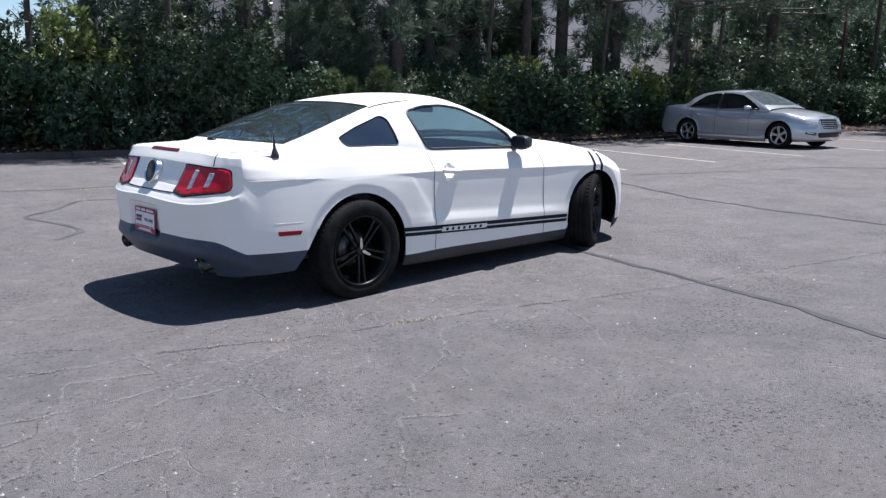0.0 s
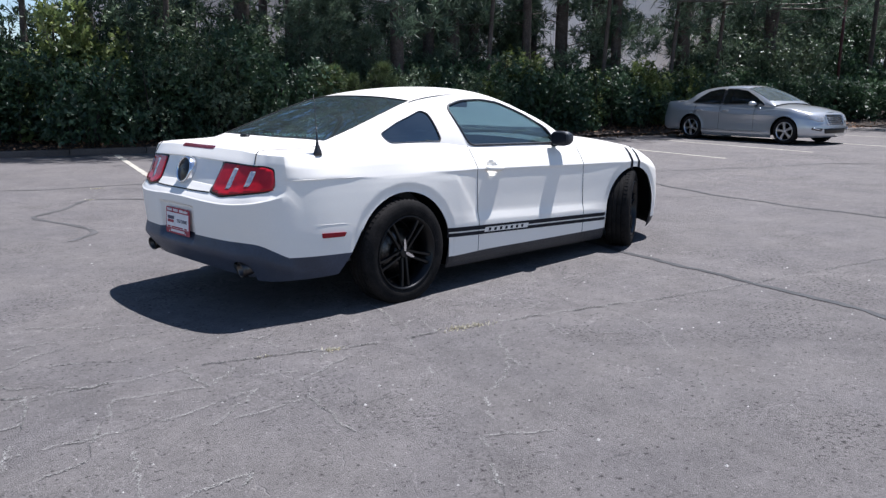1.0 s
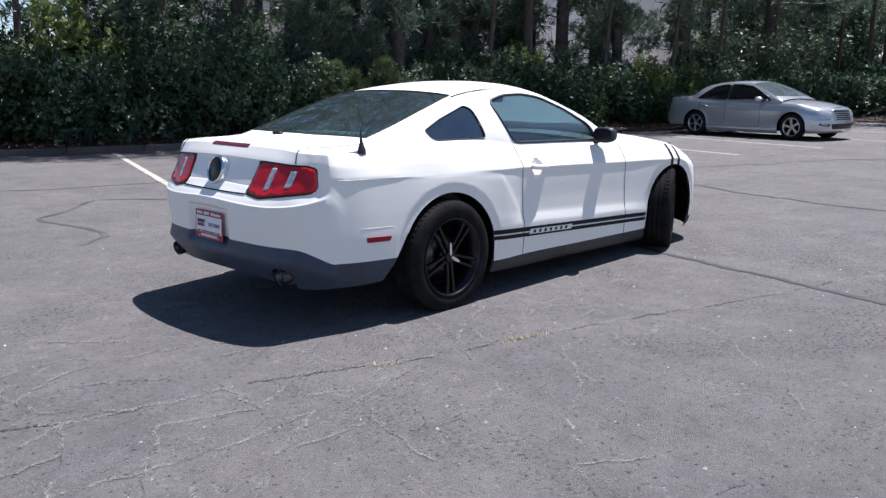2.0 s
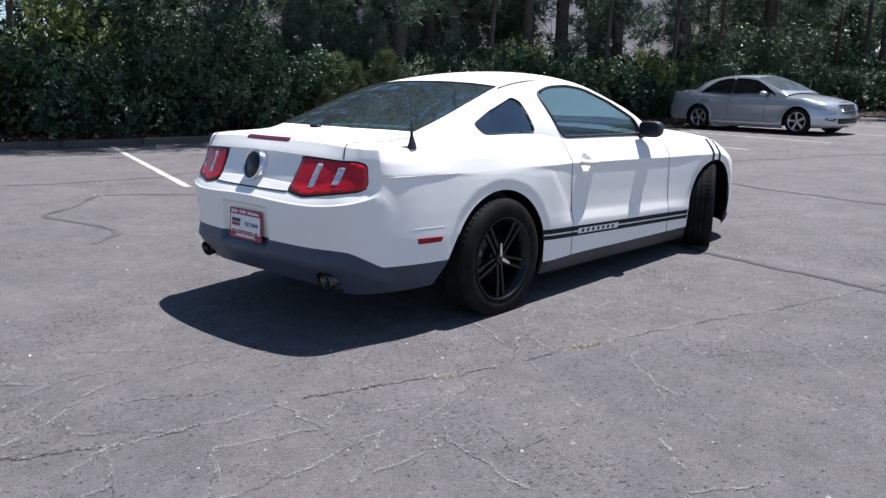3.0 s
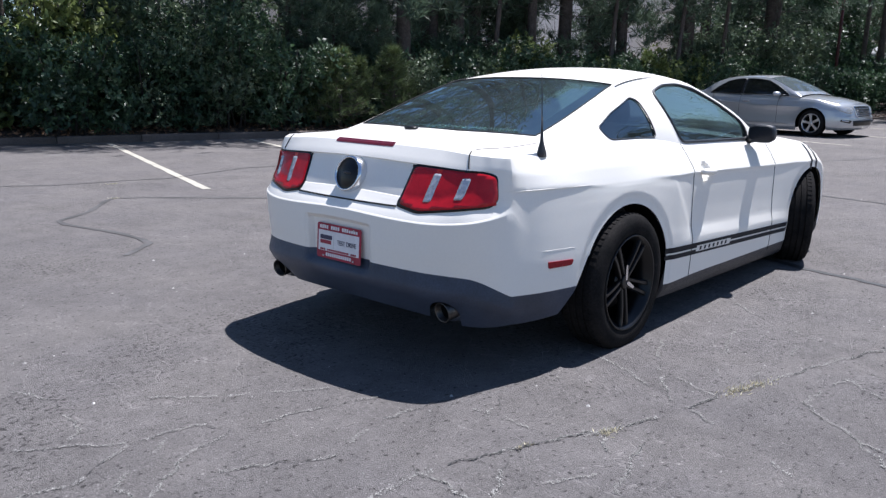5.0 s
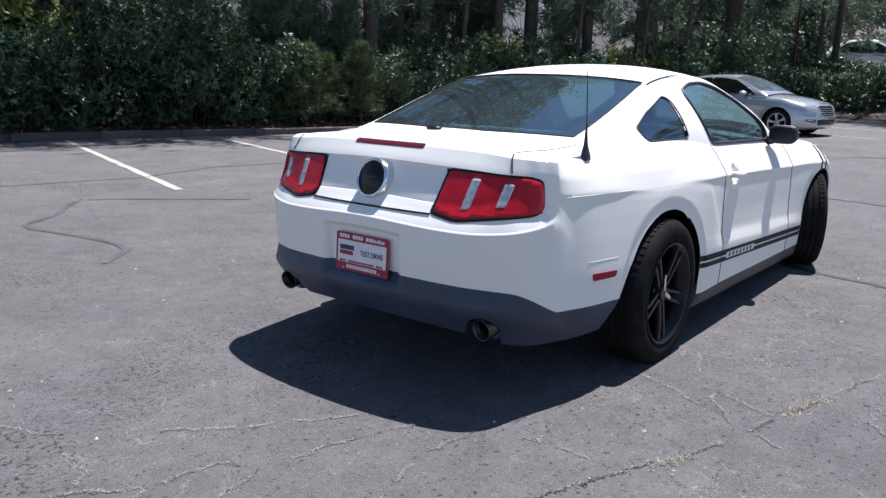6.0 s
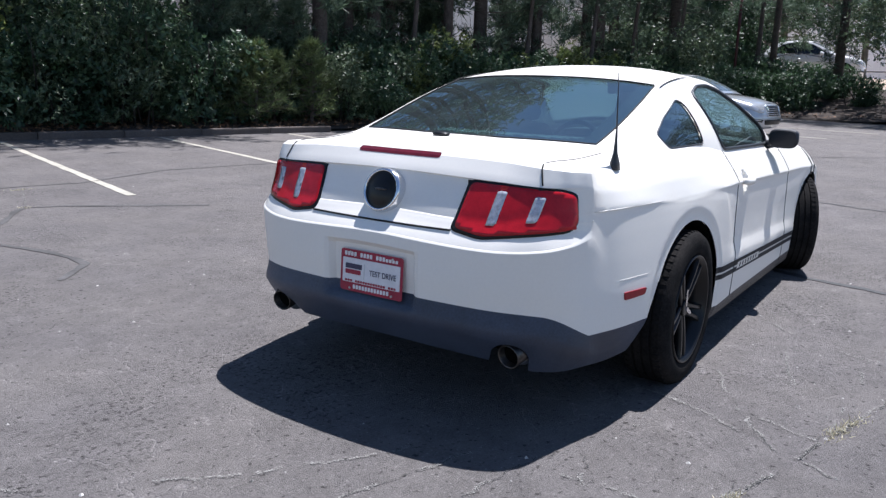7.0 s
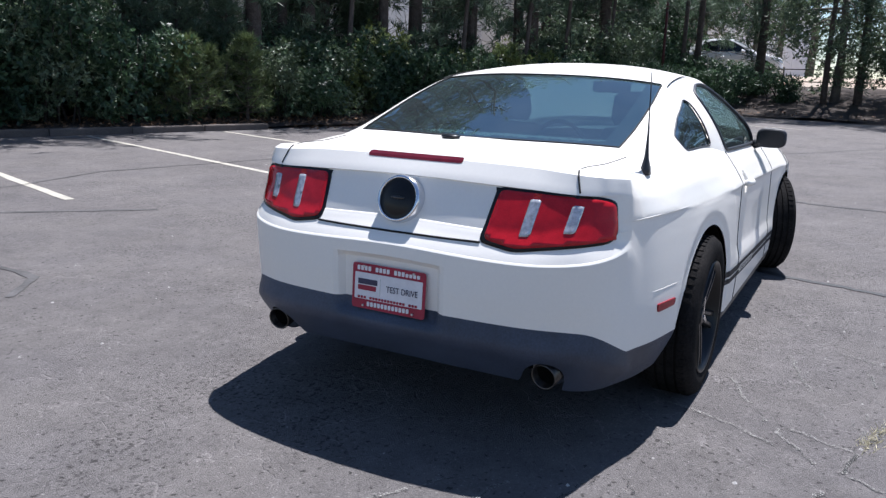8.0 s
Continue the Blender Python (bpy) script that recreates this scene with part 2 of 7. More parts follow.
# the film on these panes also stands in for pale reflections
M_GLASSR = glass_mat("tinted_rear_glass", (0.028, 0.060, 0.066), ior=3.0, dust_haze=0.035, gloss=(0.62, 0.90, 1.0))
M_GLASSS = glass_mat("tinted_side_glass", (0.055, 0.10, 0.12), ior=1.9, dust_haze=0.035, gloss=(0.76, 0.95, 1.0))
M_GLASSQ = glass_mat("dark_quarter_glass", (0.015, 0.028, 0.04), ior=2.2, dust_haze=0.03, gloss=(0.66, 0.86, 1.0))
M_GLASSC = glass_mat("clear_windscreen", (0.36, 0.42, 0.42))
M_SILVER = mat("silver_metallic_paint", (0.50, 0.515, 0.545), 0.30, 0.55, vary=0.04, scale=2, fine=200, coat=1.0)
M_LAMPGLASS = mat("clear_headlamp", (0.55, 0.56, 0.58), 0.06, 0.4, vary=0.15, scale=25, fine=120, coat=0.8)
M_CHALK = mat("white_truck_paint", (0.75, 0.75, 0.77), 0.3, vary=0.03, scale=3, coat=0.4)
# near-black, low gloss: the mirror's dark reflection is painted in
M_MIRRORG = mat("dark_mirror_glass", (0.012, 0.014, 0.02), 0.2, vary=0.1, spec=0.25)
M_GLASSD = glass_mat("dark_privacy_glass", (0.02, 0.03, 0.035), ior=1.6, dust_haze=0.01)
# strong film here: a bright windscreen reflection put into the colour
M_GLASSW = glass_mat("hazy_windscreen", (0.30, 0.36, 0.36), ior=2.0, dust_haze=0.12)
# black plastic with the blue sheen of the sky mixed into its colour
M_VALANCE = mat("grey_black_valance_plastic", (0.050, 0.066, 0.106), 0.45, vary=0.2, scale=4, fine=120, bump=0.25, bump_scale=400)


# ---- building helpers ----
def V(v, u, z=0.0):
    """A place in the car park's own axes: v along the kerb, u towards it."""
    return Vector((0.957 * v + 0.29 * u, -0.29 * v + 0.957 * u, z))


LOT = radians(-16.86)


def rise(v):
    """The ground climbs a little along the kerb."""
    return 0.0 if v < 9 else min(0.0053 * (v - 9) * min(1, (v - 9) / 3), 0.35)


def mesh_of(name, verts, faces, material, smooth=False):
    me = bpy.data.meshes.new(name)
    me.from_pydata([tuple(p) for p in verts], [], faces)
    for m in (material if isinstance(material, (list, tuple)) else [material]):
        me.materials.append(m)
    if smooth:
        me.polygons.foreach_set("use_smooth", [True] * len(me.polygons))
    me.update()
    return me


def part(name, data, material, parent, label="", smooth=False):
    """ONE mesh object under a thing or a part, from a bmesh or a ready mesh."""
    if isinstance(data, bmesh.types.BMesh):
        me = bpy.data.meshes.new(name)
        data.to_mesh(me)
        data.free()
        me.materials.append(material)
        if smooth:
            me.polygons.foreach_set("use_smooth", [True] * len(me.polygons))
        data = me
    ob = new(name, data)
    ob.parent = parent
    if label:
        tagged(ob, label)
    return ob


def thing(name, m, label, category, group="", kind=""):
    ob = new(name)
    ob.empty_display_size = 0.2
    ob.matrix_world = m
    return tagged(ob, label, category, group, kind)


def quads(name, centres, axes_a, axes_b, material):
    """Many free little quads: centre, half length along a, half width along b; diamond shaped."""
    n = len(centres)
    pts = np.empty((n, 4, 3))
    pts[:, 0] = centres - axes_a
    pts[:, 1] = centres + axes_b - axes_a * 0.1
    pts[:, 2] = centres + axes_a
    pts[:, 3] = centres - axes_b - axes_a * 0.1
    return flat_quads(name, pts, material)


def flat_quads(name, pts, material):
    n = len(pts)
    me = bpy.data.meshes.new(name)
    me.vertices.add(n * 4)
    me.vertices.foreach_set("co", np.ascontiguousarray(pts.reshape(-1), dtype=np.float32))
    me.loops.add(n * 4)
    me.loops.foreach_set("vertex_index", np.arange(n * 4, dtype=np.int32))
    me.polygons.add(n)
    me.polygons.foreach_set("loop_start", np.arange(0, n * 4, 4, dtype=np.int32))
    me.materials.append(material)
    me.update(calc_edges=True)
    me.validate()
    return me


def unit(a):
    return a / np.maximum(np.linalg.norm(a, axis=-1, keepdims=True), 1e-9)


def tube(points, radii, sides=8, cap=True):
    """Vertices and faces of a tapered tube along points."""
    pts = [Vector(p) for p in points]
    verts, faces = [], []
    prev = None
    for i, p in enumerate(pts):
        d = (pts[min(i + 1, len(pts) - 1)] - pts[max(i - 1, 0)]).normalized()
        a = d.orthogonal().normalized() if prev is None else (prev - d * prev.dot(d)).normalized()
        prev = a
        c = d.cross(a)
        r = radii[i] if isinstance(radii, (list, tuple)) else radii
        for k in range(sides):
            t = 2 * math.pi * k / sides
            verts.append(p + a * (r * math.cos(t)) + c * (r * math.sin(t)))
    for i in range(len(pts) - 1):
        for k in range(sides):
            q, w = i * sides + k, i * sides + (k + 1) % sides
            faces.append((q, w, w + sides, q + sides))
    if cap:
        faces.append(tuple(range(sides))[::-1])
        faces.append(tuple(len(verts) - sides + k for k in range(sides)))
    return verts, faces


def merge(*chunks):
    verts, faces = [], []
    for v, f in chunks:
        o = len(verts)
        verts += list(v)
        faces += [tuple(i + o for i in q) for q in f]
    return verts, faces


def box(x0, x1, y0, y1, z0, z1):
    v = [Vector((x, y, z)) for x in (x0, x1) for y in (y0, y1) for z in (z0, z1)]
    return v, [(0, 1, 3, 2), (4, 6, 7, 5), (0, 4, 5, 1), (2, 3, 7, 6), (0, 2, 6, 4), (1, 5, 7, 3)]


def bevel_box(sx, sy, sz, r, seg=2):
    bm = bmesh.new()
    bmesh.ops.create_cube(bm, size=1)
    bmesh.ops.scale(bm, vec=(sx, sy, sz), verts=bm.verts)
    bmesh.ops.bevel(bm, geom=bm.edges[:], offset=r, segments=seg, profile=0.6, affect="EDGES")
    return bm


# ---- ground ----
KERB_U, END_V = 12.6, 25.0


def build_ground():
    vs = [-600, -120, -40, -15, -6, -3, 0, 3, 6, 8, 9, 10, 11, 13, 15, 18, 21, 24, END_V + 0.2, 30, 40, 60, 120, 600]
    us = [-600, -120, -40, -20, -10, -6, -3, 0, 3, 6, 9, 11, KERB_U + 0.1, 20, 40, 120, 600]
    verts = [V(v, u, rise(v)) for v in vs for u in us]
    k = len(us)
    faces = [(i * k + j, (i + 1) * k + j, (i + 1) * k + j + 1, i * k + j + 1) for i in range(len(vs) - 1) for j in range(k - 1)]
    g = new("ground", mesh_of("ground", verts, faces, M_ASPHALT, True))
    tagged(g, "aged grey asphalt car park surface with fine cracks", "ground", kind="structure")


build_ground()


def end_rise(v):
    """The far end climbs from the asphalt to the yard beyond the fence."""
    t = min(max((v - END_V) / 8.0, 0.0), 1.0)
    bank = min(max((v - 31.0) / 7.5, 0.0), 1.0)
    return 0.85 * t * t * (3 - 2 * t) + 0.5 * bank * (2 - bank)


def bed(name, v0, v1, u0, u1, material, label, seed, lift=0.06, hump=0.25, cell=0.5):
    """A planted bed: rough soil standing a little above the asphalt."""
    nv, nu = max(2, int((v1 - v0) / cell)), max(2, int((u1 - u0) / cell))
    verts = []
    for i in range(nv + 1):
        for j in range(nu + 1):
            v, u = v0 + (v1 - v0) * i / nv, u0 + (u1 - u0) * j / nu
            e = min(1.0, min(u - u0, v - v0 if v0 > 20 else 9, 9) / 2.0)
            z = rise(v) + end_rise(v) + lift + hump * e + 0.07 * noise.noise(Vector((v * 0.9, u * 0.9, seed)))
            verts.append(V(v, u, z))
    k = nu + 1
    faces = [(i * k + j, (i + 1) * k + j, (i + 1) * k + j + 1, i * k + j + 1) for i in range(nv) for j in range(nu)]
    ob = new(name, mesh_of(name, verts, faces, material, True))
    return tagged(ob, label, "soil bed", kind="structure")


bed("planting_bed", -30, END_V + 0.3, KERB_U + 0.12, 22, M_SOIL, "dark soil bed covered in pine straw and litter", 3.1)
bed("end_bed", END_V + 0.3, 32, -24, 22, M_SOIL, "dark mulch bed under trees at the far end", 7.7, hump=0.1)
bed("sandy_yard", 32, 90, -40, 60, M_PALE, "pale sunlit sandy yard beyond the fence", 1.7, lift=0.10, hump=0.05, cell=1.5)
# unseen ground, its pale surface added as a reflector for the wall
bed("rear_yard", -60, 34, 22, 70, M_BOUNCE, "unseen pale ground behind the trees, added to bounce light onto the hall wall", 5.5, lift=0.2, hump=0.1, cell=3.0)


def kerb_run(along, start, length, at, name, face_low=True):
    """Kerb stones end to end with thin joints. along 'v' or 'u'."""
    root = tagged(new(name), "weathered concrete kerb edging the car park", "kerb", kind="structure")
    n = int(length / 1.5)
    bm = bevel_box(1.49, 0.16, 0.24, 0.025)
    me = bpy.data.meshes.new("kerb_stone")
    bm.to_mesh(me)
    bm.free()
    me.materials.append(M_CURB)
    me.polygons.foreach_set("use_smooth", [False] * len(me.polygons))
    rnd = random.Random(5)
    for i in range(n):
        c = start + 1.5 * (i + 0.5)
        v, u = (c, at) if along == "v" else (at, c)
        o = new("kerb_stone", me)
        o.parent = root
        o.matrix_world = Matrix.Translation(V(v, u, rise(v) + 0.012 + rnd.uniform(-0.006, 0.006))) @ Matrix.Rotation(LOT + (0 if along == "v" else math.pi / 2) + rnd.uniform(-0.004, 0.004), 4, "Z")


kerb_run("v", -16.0, 23.2, KERB_U + 0.02, "kerb")


# ---- parking lines ----
def painted_line(v, u0, u1, width=0.10):
    n = 24
    rnd = random.Random(int(v * 10))
    verts, faces = [], []
    for i in range(n + 1):
        u = u0 + (u1 - u0) * i / n
        w = width * (1 + rnd.uniform(-0.08, 0.08)) / 2
        o = rnd.uniform(-0.006, 0.006)
        verts += [V(v + o - w, u, rise(v) + 0.004), V(v + o + w, u, rise(v) + 0.004)]
    faces = [(2 * i, 2 * i + 1, 2 * i + 3, 2 * i + 2) for i in range(n)]
    ob = new("parking_line", mesh_of("parking_line", verts, faces, M_LINE))
    tagged(ob, "worn cream white painted parking bay line", "parking line", "parking bay lines", "structure")


for v_line in (-0.13, 2.60, 5.33, 8.06, 10.82, 13.68, 16.75, 20.05, 23.3):
    painted_line(v_line, 5.55 if v_line < 9 else 6.0 + 0.05 * (v_line - 10.8), KERB_U - 0.25)


# ---- cracks ----
def ribbon(points, width, seed, jitter=0.05, step=0.07, lift=0.004, uneven=0.5):
    """A wandering narrow strip along points (x, y) on the asphalt."""
    rnd = random.Random(seed)
    path = []
    for (x0, y0), (x1, y1) in zip(points, points[1:]):
        n = max(1, int(math.hypot(x1 - x0, y1 - y0) / step))
        path += [(x0 + (x1 - x0) * i / n, y0 + (y1 - y0) * i / n) for i in range(n)]
    path.append(points[-1])
    verts = []
    for i, (x, y) in enumerate(path):
        x1, y1 = path[min(i + 1, len(path) - 1)]
        x0, y0 = path[max(i - 1, 0)]
        d = math.hypot(x1 - x0, y1 - y0) or 1
        nx, ny = -(y1 - y0) / d, (x1 - x0) / d
        s = jitter * (noise.noise(Vector((x * 2.2, y * 2.2, seed))) + 0.45 * noise.noise(Vector((x * 9, y * 9, seed + 3))))
        w = width / 2 * max(0.15, 1 + uneven * (2.0 * noise.noise(Vector((x * 3, y * 3, seed + 9))) + rnd.uniform(-0.4, 0.4)))
        v = 0.957 * x - 0.29 * y
        for k in (-w, w):
            verts.append((x + nx * (s + k), y + ny * (s + k), rise(v) + lift))
    return verts, [(2 * i, 2 * i + 1, 2 * i + 3, 2 * i + 2) for i in range(len(path) - 1)]


def crack(name, label, chunks, material):
    ob = new(name, mesh_of(name, *merge(*chunks), material))
    tagged(ob, label, "crack", kind="stuff")


crack("sealed_crack", "dark tar-sealed crack in the asphalt", [
    ribbon([(2.75, -0.2), (2.42, -1.13), (2.13, -2.34), (1.94, -3.1), (1.67, -3.77), (1.2, -5.5)], 0.068, 1, 0.05, uneven=0.25)], M_SEAL)
crack("sealed_crack", "dark tar-sealed crack in the asphalt", [
    ribbon([(8.6, 4.4), (7.37, 1.79), (6.55, 0.08), (6.3, -0.9), (6.12, -2.42), (5.7, -5.5)], 0.05, 2, 0.08, uneven=0.3)], M_SEAL)
crack("sealed_crack", "dark tar-sealed crack across the far bays", [
    ribbon([(8.5, 2.4), (10.4, 1.49), (12.39, 0.75), (13.21, -0.28), (15.5, -1.6), (19, -2.5)], 0.05, 3, 0.12, uneven=0.4)], M_SEALF)
crack("sealed_crack", "dark tar-sealed curling crack in the asphalt", [
    ribbon([(1.63, 4.29), (0.67, 5.22), (0.38, 5.39), (0.21, 5.23), (-0.16, 4.76), (-0.58, 4.45), (-0.61, 4.25), (-0.45, 3.49), (-0.45, 3.17), (-0.5, 3.01), (-0.82, 2.73)], 0.054, 4, 0.02, uneven=0.45)], M_SEALF)
crack("sealed_crack", "dark tar-sealed crack across the asphalt", [
    ribbon([(-2.5, 7.6), (-0.14, 7.09), (0.38, 6.81), (1.0, 6.67), (1.67, 6.52), (3.02, 6.86), (6.0, 6.2), (8.0, 5.2)], 0.04, 5, 0.04, uneven=0.35)], M_SEALF)
MAIN = [(7.5, -3.9), (4.44, -2.93), (3.4, -2.65), (2.13, -2.34), (1.39, -2.13), (0.67, -1.87), (0.1, -1.68), (-0.18, -1.61), (-0.5, -1.53), (-0.87, -1.42), (-1.08, -1.32), (-1.27, -1.24), (-1.63, -1.10), (-1.87, -1.08), (-2.3, -1.0), (-3.0, -0.6), (-4.2, -0.1)]


def wander(points, seed, jag=0.02):
    """An angular crack line: short straight runs with sudden small turns."""
    rnd = random.Random(seed)
    out = []
    for (x0, y0), (x1, y1) in zip(points, points[1:]):
        d = math.hypot(x1 - x0, y1 - y0)
        n = max(1, int(d / 0.045))
        nx, ny = -(y1 - y0) / d, (x1 - x0) / d
        for i in range(n):
            k = rnd.uniform(-jag, jag) if i else 0.0
            f = (i + (rnd.uniform(-0.3, 0.3) if i else 0)) / n
            out.append((x0 + (x1 - x0) * f + nx * k, y0 + (y1 - y0) * f + ny * k))
    return out + [points[-1]]


def crumbs(path, per_metre, size, spread, seed, long=2.2, gaps=0.35):
    """Small irregular flakes strewn along a crack line, with gaps."""
    rnd = random.Random(seed)
    verts, faces = [], []
    for (x0, y0), (x1, y1) in zip(path, path[1:]):
        d = math.hypot(x1 - x0, y1 - y0)
        a = math.atan2(y1 - y0, x1 - x0)
        n = per_metre * d
        for _ in range(int(n) + (rnd.random() < n % 1)):
            f = rnd.random()
            x, y = x0 + (x1 - x0) * f, y0 + (y1 - y0) * f
            if noise.noise(Vector((x * 5, y * 5, seed))) < gaps - 0.5:
                continue
            o = rnd.gauss(0, spread)
            x, y = x - math.sin(a) * o, y + math.cos(a) * o
            b = a + rnd.gauss(0, 0.5)
            L, W = size * rnd.uniform(0.5, long), size * rnd.uniform(0.35, 0.8)
            z = rise(0.957 * x - 0.29 * y) + 0.0042 + rnd.uniform(0, 0.0012)
            k = len(verts)
            for q in range(5):
                t = q * 2 * math.pi / 5 + rnd.uniform(-0.4, 0.4)
                e, g = L * math.cos(t), W * math.sin(t)
                verts.append((x + e * math.cos(b) - g * math.sin(b), y + e * math.sin(b) + g * math.cos(b), z))
            faces.append(tuple(range(k, k + 5)))
    return verts, faces


_main = wander(MAIN, 6, 0.016)
crack("open_crack", "narrow dark broken crack in the asphalt", [crumbs(_main, 380, 0.0038, 0.0034, 6, 2.5, 0.42)], M_HAIR)
crack("crack_filling", "pale sand and crumbs lying in the crack", [crumbs(_main, 620, 0.0024, 0.0075, 7, 2.2, 0.38)], M_CRACK)
# branches of the tired patch behind the car
BRANCHES = [[(-2.58, 0.08), (-2.28, -0.15), (-2.0, -0.21), (-1.95, -0.33), (-1.63, -0.41), (-1.2, -0.55)], [(-2.7, -0.26), (-2.54, -0.32), (-2.42, -0.24), (-2.28, -0.17)], [(-1.95, -0.33), (-2.18, -0.4), (-2.43, -0.59), (-2.7, -0.7)],
            [(-2.15, -0.23), (-2.33, -0.34), (-2.46, -0.45), (-2.4, -0.77), (-2.1, -1.05)], [(-2.18, 0.31), (-1.81, -0.01), (-1.5, -0.24), (-1.3, -0.35)], [(-2.38, 0.66), (-2.3, 0.44), (-2.34, 0.07), (-2.41, 0.02)], [(-1.16, -0.88), (-1.13, -1.02), (-1.17, -1.24)], [(-1.02, -1.41), (-1.11, -1.47), (-1.31, -1.53), (-1.66, -1.34)], [(0.95, 6.51), (0.67, 5.92), (0.38, 5.39), (0.26, 5.08)], [(0.67, -1.87), (0.9, -1.35), (1.15, -1.05)]]
_rc = random.Random(21)
_web = [(k, wander(b, 60 + k, 0.014)) for k, b in enumerate(BRANCHES)]
# a web of cells round about, strongest near the main crack
_node = {}
for i in range(13):
    for j in range(9):
        _node[i, j] = (-3.5 + 0.34 * i + 0.17 * (j % 2) + _rc.uniform(-0.13, 0.13), -3.1 + 0.30 * j + _rc.uniform(-0.12, 0.12))
for (i, j), a in _node.items():
    for q in ((i + 1, j), (i + j % 2, j + 1)):
        if q in _node:
            b = _node[q]
            far = abs((a[1] + b[1]) / 2 + 1.5 + 0.2 * (a[0] + 1))
            if _rc.random() < 0.52 - 0.25 * far - 0.10 * max(0.0, a[0]):
                _web.append((len(_web), wander([a, b], 90 + len(_web), 0.016)))
crack("dusty_crack", "web of pale dusty hairline cracks in the asphalt", [crumbs(w, 760, 0.0021, 0.0055, 200 + k, 2.4, 0.40) for k, w in _web], M_CRACK)
crack("hairline_crack", "web of fine dark hairline cracks in the asphalt", [crumbs(w, 220, 0.0026, 0.0016, 500 + k, 2.5, 0.56 if k % 3 else 0.36) for k, w in _web], M_HAIR)


def pebbles():
    """Grit and small pale stones lying on the asphalt."""
    rnd = random.Random(8)
    verts, faces = [], []
    for k in range(420):
        x, y = rnd.uniform(-3.6, 7.5), rnd.uniform(-4.2, 6)
        if rnd.random() < 0.45:
            x, y = rnd.uniform(-3.2, 3.0), rnd.uniform(-3.6, -0.9)
        r = rnd.choice((0.004, 0.005, 0.006, 0.009))
        o = len(verts)
        a = rnd.uniform(0, 3)
        for i in range(5):
            t = a + i * 2 * math.pi / 5
            verts.append((x + r * rnd.uniform(0.7, 1.4) * math.cos(t), y + r * rnd.uniform(0.7, 1.2) * math.sin(t), 0.0))
        verts.append((x, y, r * 0.9))
        faces += [(o + i, o + (i + 1) % 5, o + 5) for i in range(5)]
    tagged(new("grit", mesh_of("grit", verts, faces, M_STONE)), "pale grit and small stones scattered on the asphalt", "grit", kind="stuff")


pebbles()


def tuft(x, y, n, r, seed):
    """A tuft of dry grass growing out of a crack."""
    rnd = np.random.RandomState(seed)
    base = np.stack([rnd.normal(0, r, n), rnd.normal(0, r * 0.35, n), np.zeros(n)], 1)
    up = np.stack([rnd.normal(0, 0.5, n), rnd.normal(0, 0.5, n), rnd.uniform(0.25, 1, n)], 1)
    up = unit(up) * rnd.uniform(0.006, 0.016, n)[:, None]
    side = unit(np.cross(up, rnd.normal(0, 1, (n, 3)))) * 0.0022
    ob = new("grass_tuft", quads("grass_tuft", base + up, up, side, M_DRYGRASS))
    ob.matrix_world = pose(x, y, 0, 0, 0, -17)
    tagged(ob, "yellow dry grass tuft growing in a crack", "grass", "grass tufts", "stuff")


for k, (x, y, n, r) in enumerate([(-0.24, -1.595, 60, 0.05), (-0.14, -1.62, 70, 0.05), (-0.04, -1.65, 40, 0.05), (-0.97, -1.395, 60, 0.03), (-1.29, -1.23, 20, 0.02), (0.92, 6.45, 60, 0.06), (0.38, 5.36, 40, 0.05)]):
    tuft(x, y, n, r, 40 + k)


# ---- shrubs, trees ----
def leaf_cloud(rnd, n, lobes, size, flat=0.35):
    """Leaf centres on the outer shells of several lobes; lobes: (x, y, z, rx, ry, rz)."""
    lob = np.array(lobes)
    wgt = lob[:, 3] * lob[:, 5]
    which = rnd.choice(len(lob), n, p=wgt / wgt.sum())
    d = unit(rnd.normal(0, 1, (n, 3)))
    rad = rnd.uniform(0.35, 1.0, n) ** 0.45
    rad *= 1 + 0.22 * np.sin(d[:, 0] * 7 + which) * np.sin(d[:, 1] * 6 + 2 * which) + rnd.normal(0, 0.05, n)
    c = lob[which, :3] + d * lob[which, 3:] * rad[:, None]
    a = unit(d * 0.7 + rnd.normal(0, 0.8, (n, 3)) + np.array([0, 0, 0.15]))
    b = unit(np.cross(a, rnd.normal(0, 1, (n, 3)) + d * flat))
    # leaves sit in rosettes that share a centre and fan out from its tip
    k = 6
    m = n // k
    tip = unit(d[:m] * 0.8 + rnd.normal(0, 0.45, (m, 3)) + np.array([0, 0, 0.45]))
    c, tip, lean = np.repeat(c[:m], k, 0), np.repeat(tip, k, 0), rnd.uniform(0.45, 1.1, (m * k, 1))
    out = unit(np.cross(tip, rnd.normal(0, 1, (m * k, 3))))
    a = unit(tip * (1.15 - lean) + out * lean)
    b = unit(np.cross(a, np.cross(tip, a) * 0.15 + tip))
    s = size * rnd.uniform(0.7, 1.3, m * k)[:, None]
    return c + a * s + rnd.normal(0, size * 0.35, (m * k, 3)), a * s, b * s * 0.42


